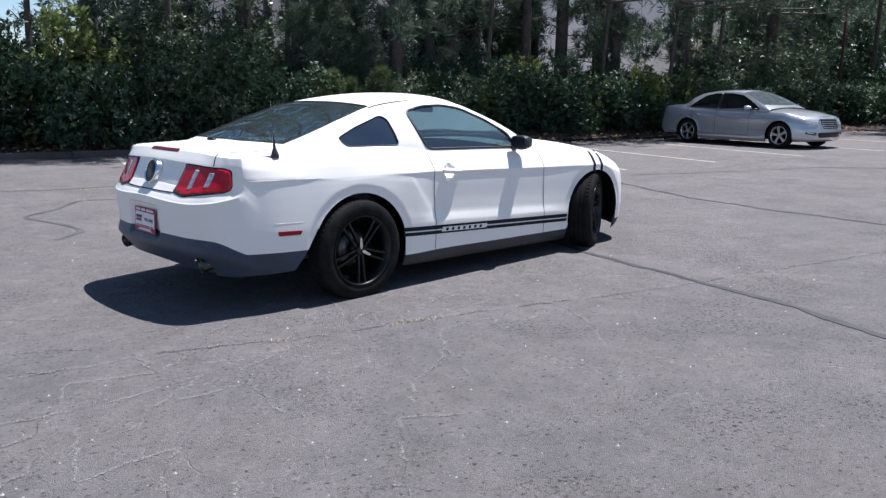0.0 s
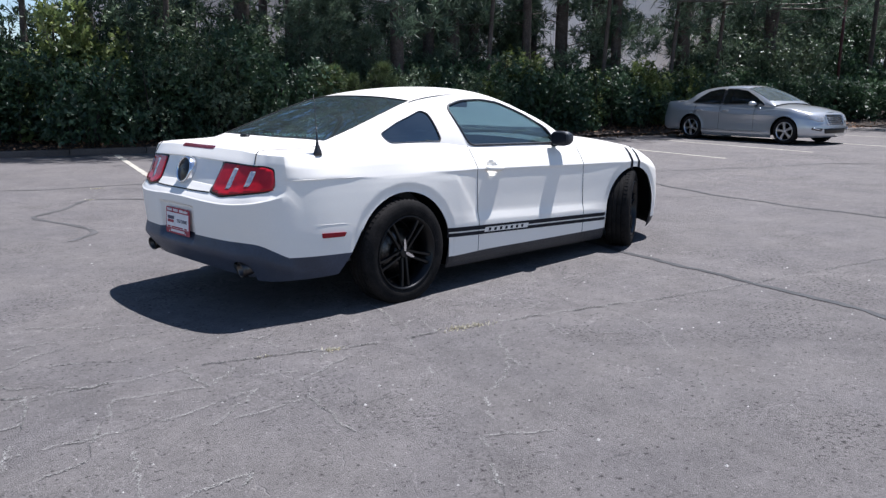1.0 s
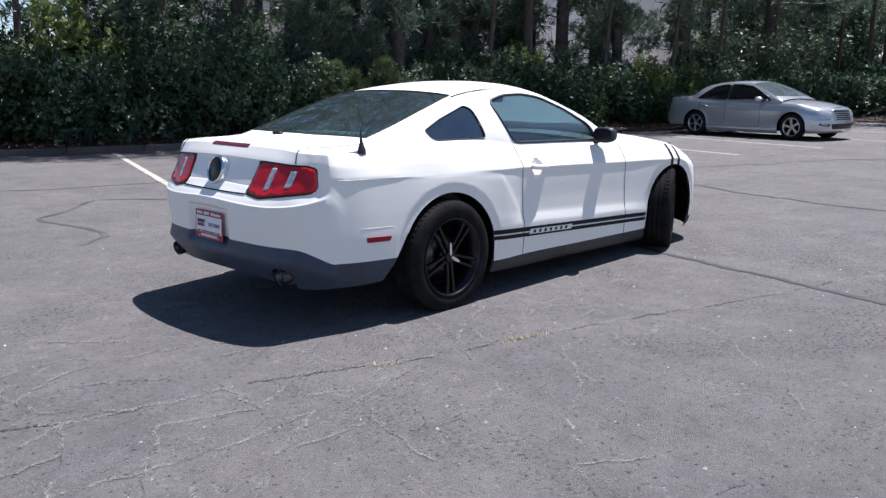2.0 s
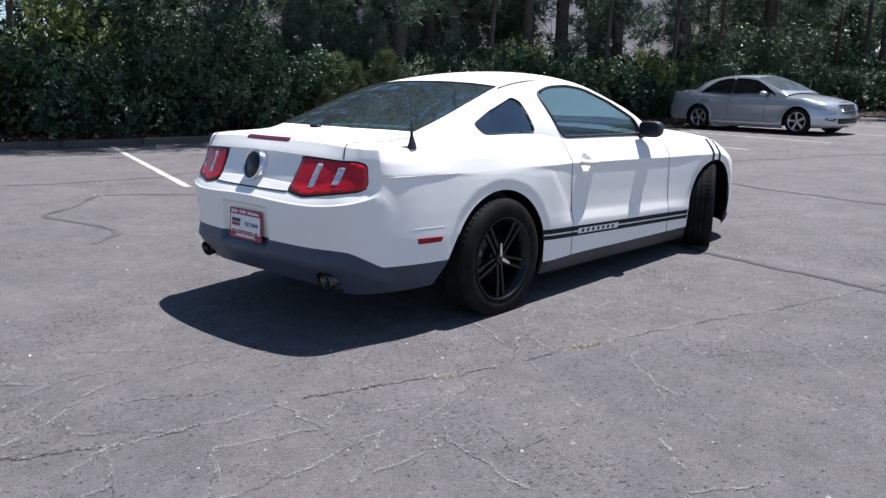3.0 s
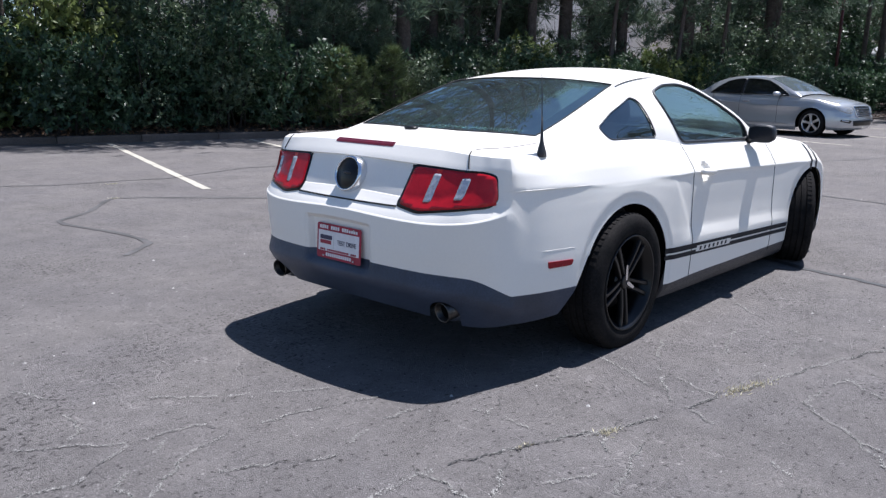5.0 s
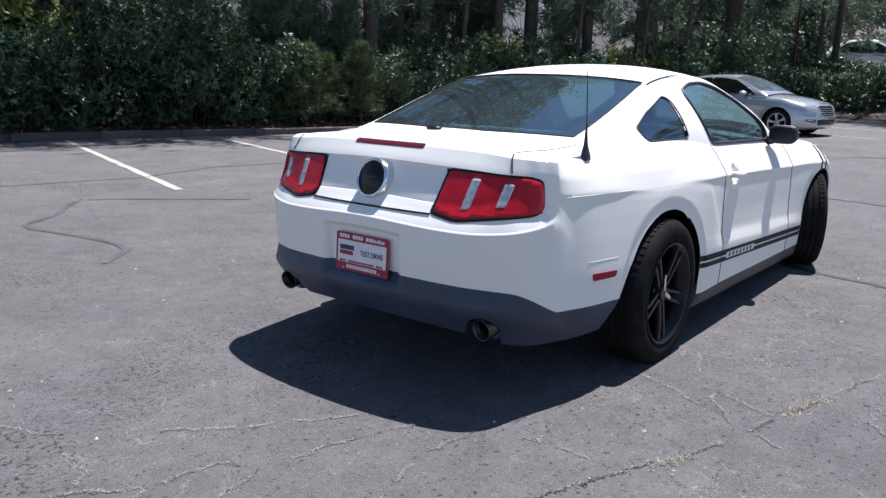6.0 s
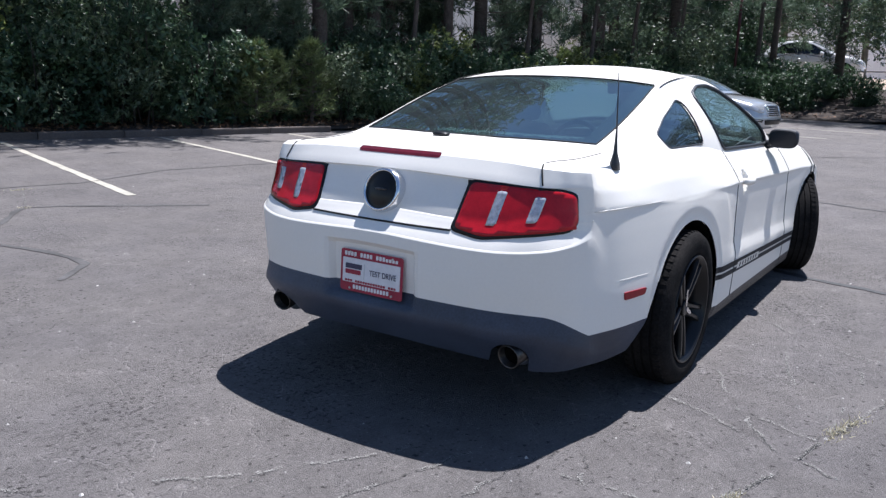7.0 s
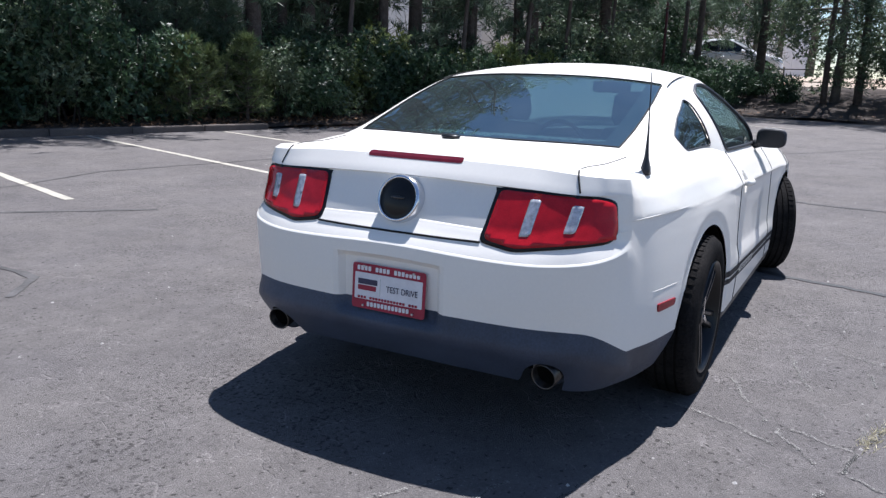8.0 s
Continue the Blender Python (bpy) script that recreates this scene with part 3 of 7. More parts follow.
def make_shrub(name, seed, w, h, n, size, material, label):
    rnd = np.random.RandomState(seed)
    root = thing(name, Matrix(), label, "shrub", "shrubs along the kerb")
    lobes = []
    for k in range(9):
        t = k / 8
        lobes.append((rnd.uniform(-0.5, 0.5) * w, rnd.uniform(-0.35, 0.35) * w, h * (0.12 + 0.66 * t) + rnd.uniform(-0.1, 0.1), w * rnd.uniform(0.26, 0.46), w * rnd.uniform(0.26, 0.42), h * rnd.uniform(0.16, 0.27)))
    c, a, b = leaf_cloud(rnd, n, lobes, size)
    c[:, 2] = np.abs(c[:, 2]) + 0.03
    part("crown", quads("shrub_crown", c, a, b, material), None, root)
    chunks = []
    for k in range(7):
        x, y = rnd.uniform(-0.15, 0.15, 2) * w
        tx, ty = rnd.uniform(-0.45, 0.45, 2) * w
        chunks.append(tube([(x, y, -0.25), (x + tx * 0.3, y + ty * 0.3, h * 0.3), (x + tx * 0.7, y + ty * 0.7, h * 0.6), (x + tx, y + ty, h * 0.85)], [0.028, 0.022, 0.014, 0.006], 5))
    part("stem", mesh_of("shrub_stem", *merge(*chunks), M_STEM, True), None, root)
    return root


def needle_tufts(rnd, centres, dirs, length, per, width=0.006):
    """Bundles of needles fanning out round each twig end."""
    n = len(centres)
    c = np.repeat(centres, per, 0)
    d = np.repeat(dirs, per, 0)
    a = unit(d * 0.75 + rnd.normal(0, 0.55, (n * per, 3)))
    ln = length * rnd.uniform(0.6, 1.15, (n * per, 1))
    b = unit(np.cross(a, rnd.normal(0, 1, (n * per, 3)))) * width
    return c + a * ln * 0.5, a * ln * 0.5, b


def make_young_pine(name, seed, h, w, material, label, tufts=900):
    rnd = np.random.RandomState(seed)
    root = thing(name, Matrix(), label, "young pine", "young pines")
    chunks = [tube([(0, 0, -0.3), (0.02, 0.01, h * 0.4), (0.0, 0.03, h * 0.8), (0.02, 0, h)], [0.05, 0.038, 0.018, 0.006], 6)]
    cs, ds = [], []
    whorls = 16
    for k in range(whorls):
        z = h * (0.06 + 0.92 * k / whorls)
        reach = w * (1 - 0.85 * (k / whorls) ** 1.1) * rnd.uniform(0.75, 1.1)
        for j in range(6):
            t = rnd.uniform(0, 2 * math.pi)
            end = np.array([math.cos(t) * reach, math.sin(t) * reach, z + reach * rnd.uniform(0.05, 0.5)])
            start = np.array([0, 0, z])
            mid = (start + end) / 2 - np.array([0, 0, 0.05 * reach])
            chunks.append(tube([start, mid, end], [0.014, 0.010, 0.004], 4, False))
            m = max(3, int(tufts / (whorls * 6)))
            f = rnd.uniform(0.25, 1.0, m)
            p = start[None] * ((1 - f) ** 2)[:, None] + 2 * mid[None] * (f * (1 - f))[:, None] + end[None] * (f ** 2)[:, None]
            p += rnd.normal(0, 0.05 * w, (m, 3))
            cs.append(p)
            ds.append(unit(np.tile(unit((end - start)[None]), (m, 1)) + rnd.normal(0, 0.5, (m, 3)) + np.array([0, 0, 0.5])))
    c, a, b = needle_tufts(rnd, np.concatenate(cs), np.concatenate(ds), 0.20, 13, 0.007)
    part("crown", quads("pine_crown", c, a, b, material), None, root)
    part("trunk", mesh_of("young_pine_trunk", *merge(*chunks), M_BARK, True), None, root)
    return root


def make_pine(name, seed, h, r, material=None, snags=16, low=0.42, reach=4.2, dense=4, lean=None):
    """A tall pine: bare trunk with dead snags low down, limbs and needle crown high up."""
    rnd = np.random.RandomState(seed)
    root = thing(name, Matrix(), "tall pine with furrowed brown bark and a high crown", "pine tree", "pines behind the kerb")
    bend = rnd.normal(0, 0.16, (7, 2))
    pts = [(bend[k][0] * (k / 6), bend[k][1] * (k / 6), -0.4 + (h + 0.4) * k / 6) for k in range(7)]
    trunk = tube(pts, [r * 1.25, r, r * 0.9, r * 0.78, r * 0.6, r * 0.4, r * 0.1], 14)
    tv = [Vector((p.x + 0.05 * r * noise.noise(p * 6 + Vector((seed, 0, 0))), p.y + 0.18 * r * noise.noise(p * 5), p.z)) for p in trunk[0]]
    part("trunk", mesh_of("pine_trunk", tv, trunk[1], material or M_BARK, True), None, root)
    chunks, cs, ds = [], [], []
    for k in range(snags):
        z = rnd.uniform(1.4, 6.5)
        t = rnd.uniform(0, 2 * math.pi)
        ln = rnd.uniform(0.5, 1.6)
        e = np.array([math.cos(t) * ln, math.sin(t) * ln, z + rnd.uniform(-0.3, 0.45)])
        m = np.array([math.cos(t) * ln * 0.5, math.sin(t) * ln * 0.5, z + rnd.uniform(-0.05, 0.2)])
        chunks.append(tube([(0, 0, z), m, e], [0.022, 0.014, 0.005], 5, False))
        for q in range(3):
            f = rnd.uniform(0.4, 1)
            s0 = np.array([0, 0, z]) * (1 - f) + e * f
            s1 = s0 + rnd.normal(0, 0.3, 3)
            chunks.append(tube([s0, s1], [0.008, 0.003], 4, False))
            if k % 5 < 3:
                cs.append(s1 + rnd.normal(0, 0.14, (9, 3)))
                ds.append(unit(rnd.normal(0, 0.6, (9, 3)) + np.array([0, 0, 0.7])))
    for k in range(26):
        if lean is None:
            z, t = h * (low + (0.98 - low) * k / 26), k * 2.4 + rnd.uniform(-0.5, 0.5)
            ln = (reach * (1 - (k / 26)) + 0.7) * rnd.uniform(0.7, 1.15)
        else:                            # a tree at the wood's edge: its low limbs all reach one way, to cast shade
            z, t, ln = h * (low + 0.30 * k / 26), lean + rnd.uniform(-0.8, 0.8), reach * rnd.uniform(0.75, 1.15)
        e = np.array([math.cos(t) * ln, math.sin(t) * ln, z + ln * rnd.uniform(0.0, 0.4)])
        chunks.append(tube([(0, 0, z), tuple(e * 0.5 + np.array([0, 0, z * 0.5 - 0.1])), e], [0.05, 0.03, 0.01], 5, False))
        m = dense
        f = rnd.uniform(0.35 if lean is None else 0.70, 1.06, m)
        p = np.array([0, 0, z]) * (1 - f)[:, None] + e[None] * f[:, None] + rnd.normal(0, 0.28, (m, 3))
        cs.append(p)
        ds.append(unit(rnd.normal(0, 0.7, (m, 3)) + np.array([0, 0, 0.6])))
    work = part("branch_work", mesh_of("pine_branch_work", *merge(*chunks), M_BARKG, True), None, root)
    tagged(work, kind="stuff")
    c, a, b = needle_tufts(rnd, np.concatenate(cs), np.concatenate(ds), 0.36, 14, 0.014)
    part("crown", quads("pine_crown", c, a, b, M_NEEDLE), None, root)
    return root


def make_broadleaf(name, seed, h, w, n, size, material, label, droop=0.0):
    """A loose broadleaf tree: forked trunk, limbs, hanging clumps of leaves with gaps."""
    rnd = np.random.RandomState(seed)
    root = thing(name, Matrix(), label, "tree", "broadleaf trees")
    chunks = [tube([(0, 0, -0.4), (0.05, 0.02, h * 0.2), (-0.03, 0.06, h * 0.45), (0.02, 0.0, h * 0.7)], [0.15, 0.12, 0.09, 0.04], 9)]
    lobes = []
    for k in range(22):
        z0 = h * rnd.uniform(0.22, 0.7)
        t = rnd.uniform(0, 2 * math.pi)
        ln = w * rnd.uniform(0.35, 1.0)
        e = np.array([math.cos(t) * ln, math.sin(t) * ln, z0 + ln * rnd.uniform(0.1, 0.6) - droop * ln])
        chunks.append(tube([(0, 0, z0), tuple(e * 0.5 + np.array([0, 0, z0 * 0.5 + 0.15])), e], [0.04, 0.025, 0.008], 5, False))
        s = w * rnd.uniform(0.18, 0.34)
        lobes.append((e[0], e[1], e[2] - droop * 0.4, s, s, s * (0.7 + droop)))
    part("trunk", mesh_of("tree_trunk", *merge(*chunks), M_BARKG, True), None, root)
    c, a, b = leaf_cloud(rnd, n, lobes, size)
    part("crown", quads("tree_crown", c, a, b, material), None, root)
    return root


def stand(v, u, turn=0.0, s=1.0, z=0.22):
    return Matrix.Translation(V(v, u, rise(v) + end_rise(v) + z)) @ Matrix.Rotation(turn, 4, "Z") @ Matrix.Scale(s, 4)


def place_all(proto, spots):
    """Moves a thing to the first spot and sets copies on the others."""
    for k, m in enumerate(spots):
        ob = proto if k == 0 else copy_thing(proto, m)
        ob.matrix_basis = m


def vegetation():
    rnd = random.Random(17)
    dark = [make_shrub("evergreen_shrub", 11 + k, w, h, n, 0.055, M_LEAF, lab) for k, (w, h, n, lab) in enumerate([
        (2.0, 2.7, 9000, "dense dark evergreen shrub with small glossy leaves"), (1.9, 2.2, 8000, "dense dark evergreen shrub with small glossy leaves"), (2.2, 1.8, 8000, "low spreading dark evergreen shrub")])]
    spots, crowns = [[], [], []], []
    v = -6.5
    while v < 24.0:
        tall = v < 4.5
        for row, u in ((0, 13.55), (1, 14.9), (2, 16.6)):
            k = rnd.choice((0, 0, 1)) if tall else rnd.choice((1, 2, 2))
            s = rnd.uniform(0.9, 1.12) * (0.94 if tall else (0.82 if row == 0 else 1.0)) * (1 + 0.02 * row * tall)
            m = (stand(v + rnd.uniform(-0.4, 0.4), u + rnd.uniform(-0.25, 0.25) + (0.5 if not tall and row == 0 else 0), rnd.uniform(0, 6.28), s, 0.15))
            if not (row == 2 and 17 < v < 20.5):        # a gap where the wall behind shows
                spots[k].append(m)
            # back row in the paler leaf colour, in place of sunlight on the hedge tops
            if v < 4.0 and row == 2:
                crowns.append(stand(v + 0.7, 17.9, rnd.uniform(0, 6.28), rnd.uniform(1.25, 1.55) * (0.75 if v < -1.5 else 1), 0.15))
        v += 1.5
    for v, u, turn, size in ((28.9, 17.3, 0.4, 1.1), (30.3, 18.4, 2.2, 1.3), (31.8, 19.4, 4.0, 1.45), (33.4, 20.6, 1.1, 1.5), (27.8, 16.2, 5.0, 0.95), (31.0, 17.0, 3.3, 1.3)):
        spots[0].append(stand(v, u, turn, size, 0.05))
    for k in range(3):
        place_all(dark[k], spots[k])
    yellow = make_shrub("leafy_shrub", 31, 1.3, 2.1, 5200, 0.06, M_LEAFY, "bright green leafy shrub with sunlight put into its yellow-green leaf colour")
    place_all(yellow, [stand(15.6, 13.7, 0.3, 1.0), stand(17.1, 13.9, 2.0, 0.9), stand(13.6, 14.3, 2.4, 0.85), stand(11.6, 15.0, 4.0, 1.15), stand(-0.7, 14.3, 1.0, 1.5), stand(9.6, 14.0, 1.4, 0.7)])
    dusty = make_shrub("grey_green_shrub", 37, 1.7, 2.6, 6500, 0.05, M_LEAFD, "tall grey-green shrub with dusty leaves")
    place_all(dusty, [stand(0.6, 15.0, 0.4, 1.2), stand(2.6, 13.42, 3.0, 0.85), stand(3.8, 15.4, 1.2, 1.0), stand(1.2, 13.45, 0.9, 0.8), stand(2.0, 16.2, 4.4, 1.15), stand(7.3, 13.35, 5.1, 0.62), stand(8.9, 13.5, 1.7, 0.66), stand(-1.8, 15.2, 4.1, 1.25), stand(18.4, 15.0, 1.0, 0.8), stand(20.0, 14.9, 2.2, 1.25), stand(22.0, 14.5, 5.0, 1.15), stand(16.6, 15.8, 5.5, 0.75), stand(24.2, 14.9, 0.9, 1.2), stand(26.4, 16.8, 2.9, 1.25), stand(29.5, 19.0, 0.7, 1.2), stand(31.5, 20.5, 3.3, 1.2), stand(25.4, 18.4, 4.9, 1.4)] + crowns)
    yp = make_young_pine("young_pine", 51, 3.6, 1.15, M_NEEDLE, "dense dark young pine with long needles", 1100)
    place_all(yp, [stand(4.6, 14.3, 0.4, 0.95), stand(5.6, 14.8, 2.1, 1.1), stand(6.4, 14.1, 4.0, 0.8), stand(7.4, 18.6, 1.0, 1.3), stand(9.6, 20.0, 2.6, 1.15), stand(11.6, 20.8, 3.9, 1.3), stand(13.4, 19.4, 0.7, 1.1), stand(15.6, 20.4, 5.4, 1.2), stand(10.6, 17.0, 1.9, 0.85), stand(13.0, 17.6, 4.4, 0.9), stand(24.0, 18.0, 4.5, 1.3)])
    yq = make_young_pine("young_pine", 57, 1.7, 0.75, M_NEEDLEY, "small bright young pine with pale needle tips", 420)
    place_all(yq, [stand(5.6, 13.5, 0.2, 0.9), stand(8.2, 14.1, 1.7, 1.0), stand(4.6, 13.4, 3.0, 0.75), stand(7.2, 13.7, 0.9, 0.6), stand(10.2, 13.8, 2.4, 0.7), stand(6.4, 13.25, 4.2, 1.05), stand(5.0, 13.2, 5.3, 1.0)])
    pines = [make_pine("pine_tree", 61, 17, 0.17, low=0.56), make_pine("pine_tree", 67, 15, 0.13), make_pine("pine_tree", 71, 18, 0.21)]
    where = [[(7.44, 14.6), (15.84, 15.46), (11.5, 17.5), (-0.2, 16.5), (21.5, 17.0), (30.0, 12.4), (1.4, 15.8)], [(9.3, 16.2), (12.6, 16.0), (13.9, 18.0), (6.4, 18.5), (17.6, 18.5), (2.4, 18.0), (28.6, 7.95), (10.6, 18.6), (28.0, 1.0), (7.2, 20.5), (9.0, 21.5), (12.0, 22.5), (15.0, 20.5), (16.6, 22.0), (19.6, 21.0), (21.0, 22.5), (23.2, 20.0), (5.0, 22.0), (27.0, 18.0), (30.5, 15.5), (33.0, 20.0)], [(9.9, 15.9), (18.9, 15.55), (14.4, 16.6), (23.6, 15.8), (3.8, 16.8), (27.5, -6.0)]]
    for p, w in zip(pines, where):
        place_all(p, [stand(v, u, 1.7 * i, rnd.uniform(0.92, 1.08)) for i, (v, u) in enumerate(w)])
    crowned = make_pine("pine_tree", 91, 20, 0.14, snags=4, low=0.52, reach=3.6, dense=18)
    place_all(crowned, [stand(v, u, 2.1 * i, s) for i, (v, u, s) in enumerate([(3.2, 20.8, 1.05), (6.4, 20.6, 1.08), (8.6, 22.0, 1.15), (11.2, 20.2, 1.05), (13.4, 21.4, 1.1), (6.6, 24.6, 1.2), (10.4, 25.0, 1.25), (15.6, 20.0, 1.0), (18.4, 19.8, 1.0), (20.4, 21.8, 1.1), (23.0, 19.6, 1.0), (16.8, 23.4, 1.2)])])
    # overhanging limbs above the view, placed for the shadows they cast along the kerb
    over = make_pine("pine_tree", 77, 12, 0.07, snags=0, low=0.33, reach=3.2, dense=13, lean=math.atan2(-0.957, -0.29))
    place_all(over, [stand(v, u, 0.4 * math.sin(3 * i), 1.0) for i, (v, u) in enumerate([(-7.6, 14.8), (-4.6, 14.7), (-1.6, 14.8), (1.4, 14.7), (4.4, 14.8), (10.6, 15.0), (14.8, 14.8), (17.4, 14.5), (19.6, 14.6), (22.5, 14.8)])])
    # dense crowns above the view, added to keep sun off the end bed
    shade_pine = make_pine("pine_tree", 79, 13, 0.10, snags=0, low=0.37, reach=3.4, dense=20, lean=math.atan2(-0.957, -0.29))
    place_all(shade_pine, [stand(v, u, -math.pi / 2 + 0.3 * math.sin(5 * i), 1.0) for i, (v, u) in enumerate([(28.0, -5.0), (29.5, -2.4), (28.2, 0.0), (29.6, 2.2), (28.4, 4.4), (29.4, 6.6), (28.6, 9.15), (29.8, 15.8)])])
    back = make_broadleaf("dark_tree", 85, 6.0, 2.0, 16000, 0.048, M_LEAF, "dark leafy understorey tree")
    place_all(back, [stand(40.5, 21.5, 3.3, 1.3), stand(36.0, 22.0, 1.5, 1.2), stand(29.0, 20.0, 2.5, 1.2), stand(30.8, 17.9, 0.9, 0.9), stand(33.5, 20.2, 4.2, 1.1), stand(32.2, 22.5, 1.8, 1.3), stand(52.0, 21.0, 2.6, 1.6), stand(46.0, 20.0, 3.6, 1.8), stand(44.0, 26.0, 5.6, 1.8), stand(41.5, 25.5, 3.1, 1.5), stand(39.0, 29.0, 0.2, 1.6), stand(64.0, -4.0, 1.1, 2.2), stand(66.0, 3.0, 2.1, 2.3), stand(62.0, 9.0, 3.1, 2.2), stand(66.0, 16.0, 0.4, 2.4), stand(60.0, 22.0, 5.1, 2.3), stand(56.0, 29.0, 4.1, 2.3)])
    loose = make_broadleaf("broadleaf_tree", 81, 6.5, 2.2, 16000, 0.048, M_LEAFD, "loose broadleaf tree with hanging dark leaves", 0.55)
    place_all(loose, [stand(47.0, 24.0, 0.3, 1.3), stand(28.4, 6.2, 2.0, 1.05), stand(29.5, 4.0, 1.0, 1.1), stand(29.0, 8.9, 5.0, 1.25), stand(31.0, 5.6, 3.0, 1.15), stand(24.5, 17.5, 3.0, 1.1)])
    small = make_shrub("dark_shrub", 83, 2.0, 1.5, 6500, 0.055, M_LEAF, "low dark shrub on the mulch bed")
    place_all(small, [stand(27.6, 12.4, 0.1, 1.0, 0.0), stand(27.0, 14.2, 1.1, 1.05, 0.0), stand(28.6, 10.9, 2.1, 0.8, 0.0), stand(26.8, 16.0, 3.1, 1.2, 0.0), stand(29.4, 13.2, 4.1, 0.8, 0.0), stand(30.0, 12.0, 5.2, 0.7, 0.0), stand(30.2, 14.2, 0.6, 1.0, 0.0), stand(30.0, 15.6, 2.4, 1.1, 0.0), stand(30.8, 13.2, 3.6, 0.9, 0.0)])


vegetation()


def litter():
    """Fallen leaves, straw and twigs over the planted beds."""
    rnd = np.random.RandomState(91)
    n = 9000
    v, u = rnd.uniform(-4, 25, n), KERB_U + 0.15 + np.abs(rnd.normal(0, 1.3, n))
    m = 3500
    v2, u2 = rnd.uniform(25.3, 33, m), rnd.uniform(-4, 13, m)
    spill = rnd.uniform(0, 1, n) < 0.16
    u = np.where(spill & (v > 7.0), KERB_U + 0.1 - np.abs(rnd.normal(0, 0.32, n)), u)
    v, u = np.concatenate([v, v2]), np.concatenate([u, u2])
    low = (u < KERB_U + 0.12) & (v < 25)
    z = np.array([rise(t) for t in v]) + 0.1 + 0.125 * np.clip((u - KERB_U - 0.12) / 1.0, 0, 2) * (v < 25) + (v >= 25) * np.array([end_rise(t) for t in v])
    z = np.where(low, z - 0.08, z)
    c = np.stack([0.957 * v + 0.29 * u, -0.29 * v + 0.957 * u, z + rnd.uniform(-0.03, 0.05, n + m)], 1)
    a = unit(rnd.normal(0, 1, (n + m, 3)) * np.array([1, 1, 0.35]))
    b = unit(np.cross(a, rnd.normal(0, 0.5, (n + m, 3)) + np.array([0, 0, 1])))
    s = rnd.uniform(0.02, 0.06, (n + m, 1))
    tagged(new("leaf_litter", quads("leaf_litter", c, a * s, b * s * 0.5, M_STRAW)), "dry brown leaves and pine straw on the soil", "leaf litter", kind="stuff")


litter()


# ---- buildings and yard beyond the trees ----
def long_wall(name, v0, v1, u, h, material, label):
    """A plain hall behind the trees: body with panel joints, a parapet cap and a door band."""
    root = tagged(new(name), label, "building")
    root.matrix_world = Matrix.Translation(V(v0, u, 0)) @ Matrix.Rotation(LOT, 4, "Z")
    n = int((v1 - v0) / 3.0)
    for k in range(n):
        w = (v1 - v0) / n
        bm = bevel_box(w - 0.03, 0.3, h, 0.02, 1)
        bmesh.ops.translate(bm, vec=(w * (k + 0.5), 0.15, h / 2), verts=bm.verts)
        part("wall_panel", bm, material, root)
    bm = bevel_box(v1 - v0, 12, h - 0.3, 0.02, 1)
    bmesh.ops.translate(bm, vec=((v1 - v0) / 2, 6.32, (h - 0.3) / 2), verts=bm.verts)
    part("hall", bm, material, root)
    bm = bevel_box(v1 - v0 + 0.3, 0.5, 0.25, 0.03, 1)
    bmesh.ops.translate(bm, vec=((v1 - v0) / 2, 0.15, h + 0.125), verts=bm.verts)
    part("parapet", bm, M_WALL, root)


long_wall("grey_hall", 2.0, 19.5, 31.0, 8.0, M_WALL, "grey plastered hall behind the pine trees")
long_wall("pale_hall", 20.5, 92.0, 34.0, 9.0, M_WALLW, "pale walled hall behind the pine trees")
long_wall("end_hall", 74.0, 100.0, 2.0, 7.0, M_WALLW, "pale hall far beyond the yard")


def fence():
    """Steel posts with two rails along the top of the far bed."""
    root = tagged(new("fence"), "low rusty steel post and rail fence", "fence")
    root.matrix_world = Matrix.Translation(V(31.5, 0, rise(31.5) + end_rise(31.5)))
    for k in range(12):
        p = V(0, -10 + 2.2 * k)
        v, f = tube([p + Vector((0, 0, -0.2)), p + Vector((0.01, 0, 1.05))], [0.045, 0.04], 8)
        part("post", mesh_of("post", v, f, M_STEEL, True), None, root)
    for z in (0.45, 0.95):
        v, f = tube([V(0, -10) + Vector((0, 0, z)), V(0, 14.2) + Vector((0, 0, z))], [0.022, 0.022], 6)
        part("rail", mesh_of("rail", v, f, M_STEEL, True), None, root)


fence()
v_, f_ = tube([(0, 0, -0.3), (0, 0, 2.2), (0.02, 0, 5.0)], [0.06, 0.056, 0.056], 12)
red_post = new("red_post", mesh_of("red_post", v_, f_, M_RED, True))
red_post.matrix_world = stand(26.35, 14.78)
tagged(red_post, "dark red painted steel post among the shrubs", "post")


# ---- the white coupe: a shell swept round a plan outline, height by height ----
def catmull(pts, per):
    """A smooth curve through points, as an array."""
    p = np.array(pts, float)
    p = np.vstack([2 * p[0] - p[1], p, 2 * p[-1] - p[-2]])
    out = []
    for i in range(1, len(p) - 2):
        t = np.linspace(0, 1, per, endpoint=False)[:, None]
        a, b, c, d = p[i - 1], p[i], p[i + 1], p[i + 2]
        out.append(0.5 * (2 * b + (c - a) * t + (2 * a - 5 * b + 4 * c - d) * t ** 2 + (3 * b - a - 3 * c + d) * t ** 3))
    out.append(p[-2][None])
    return np.vstack(out)


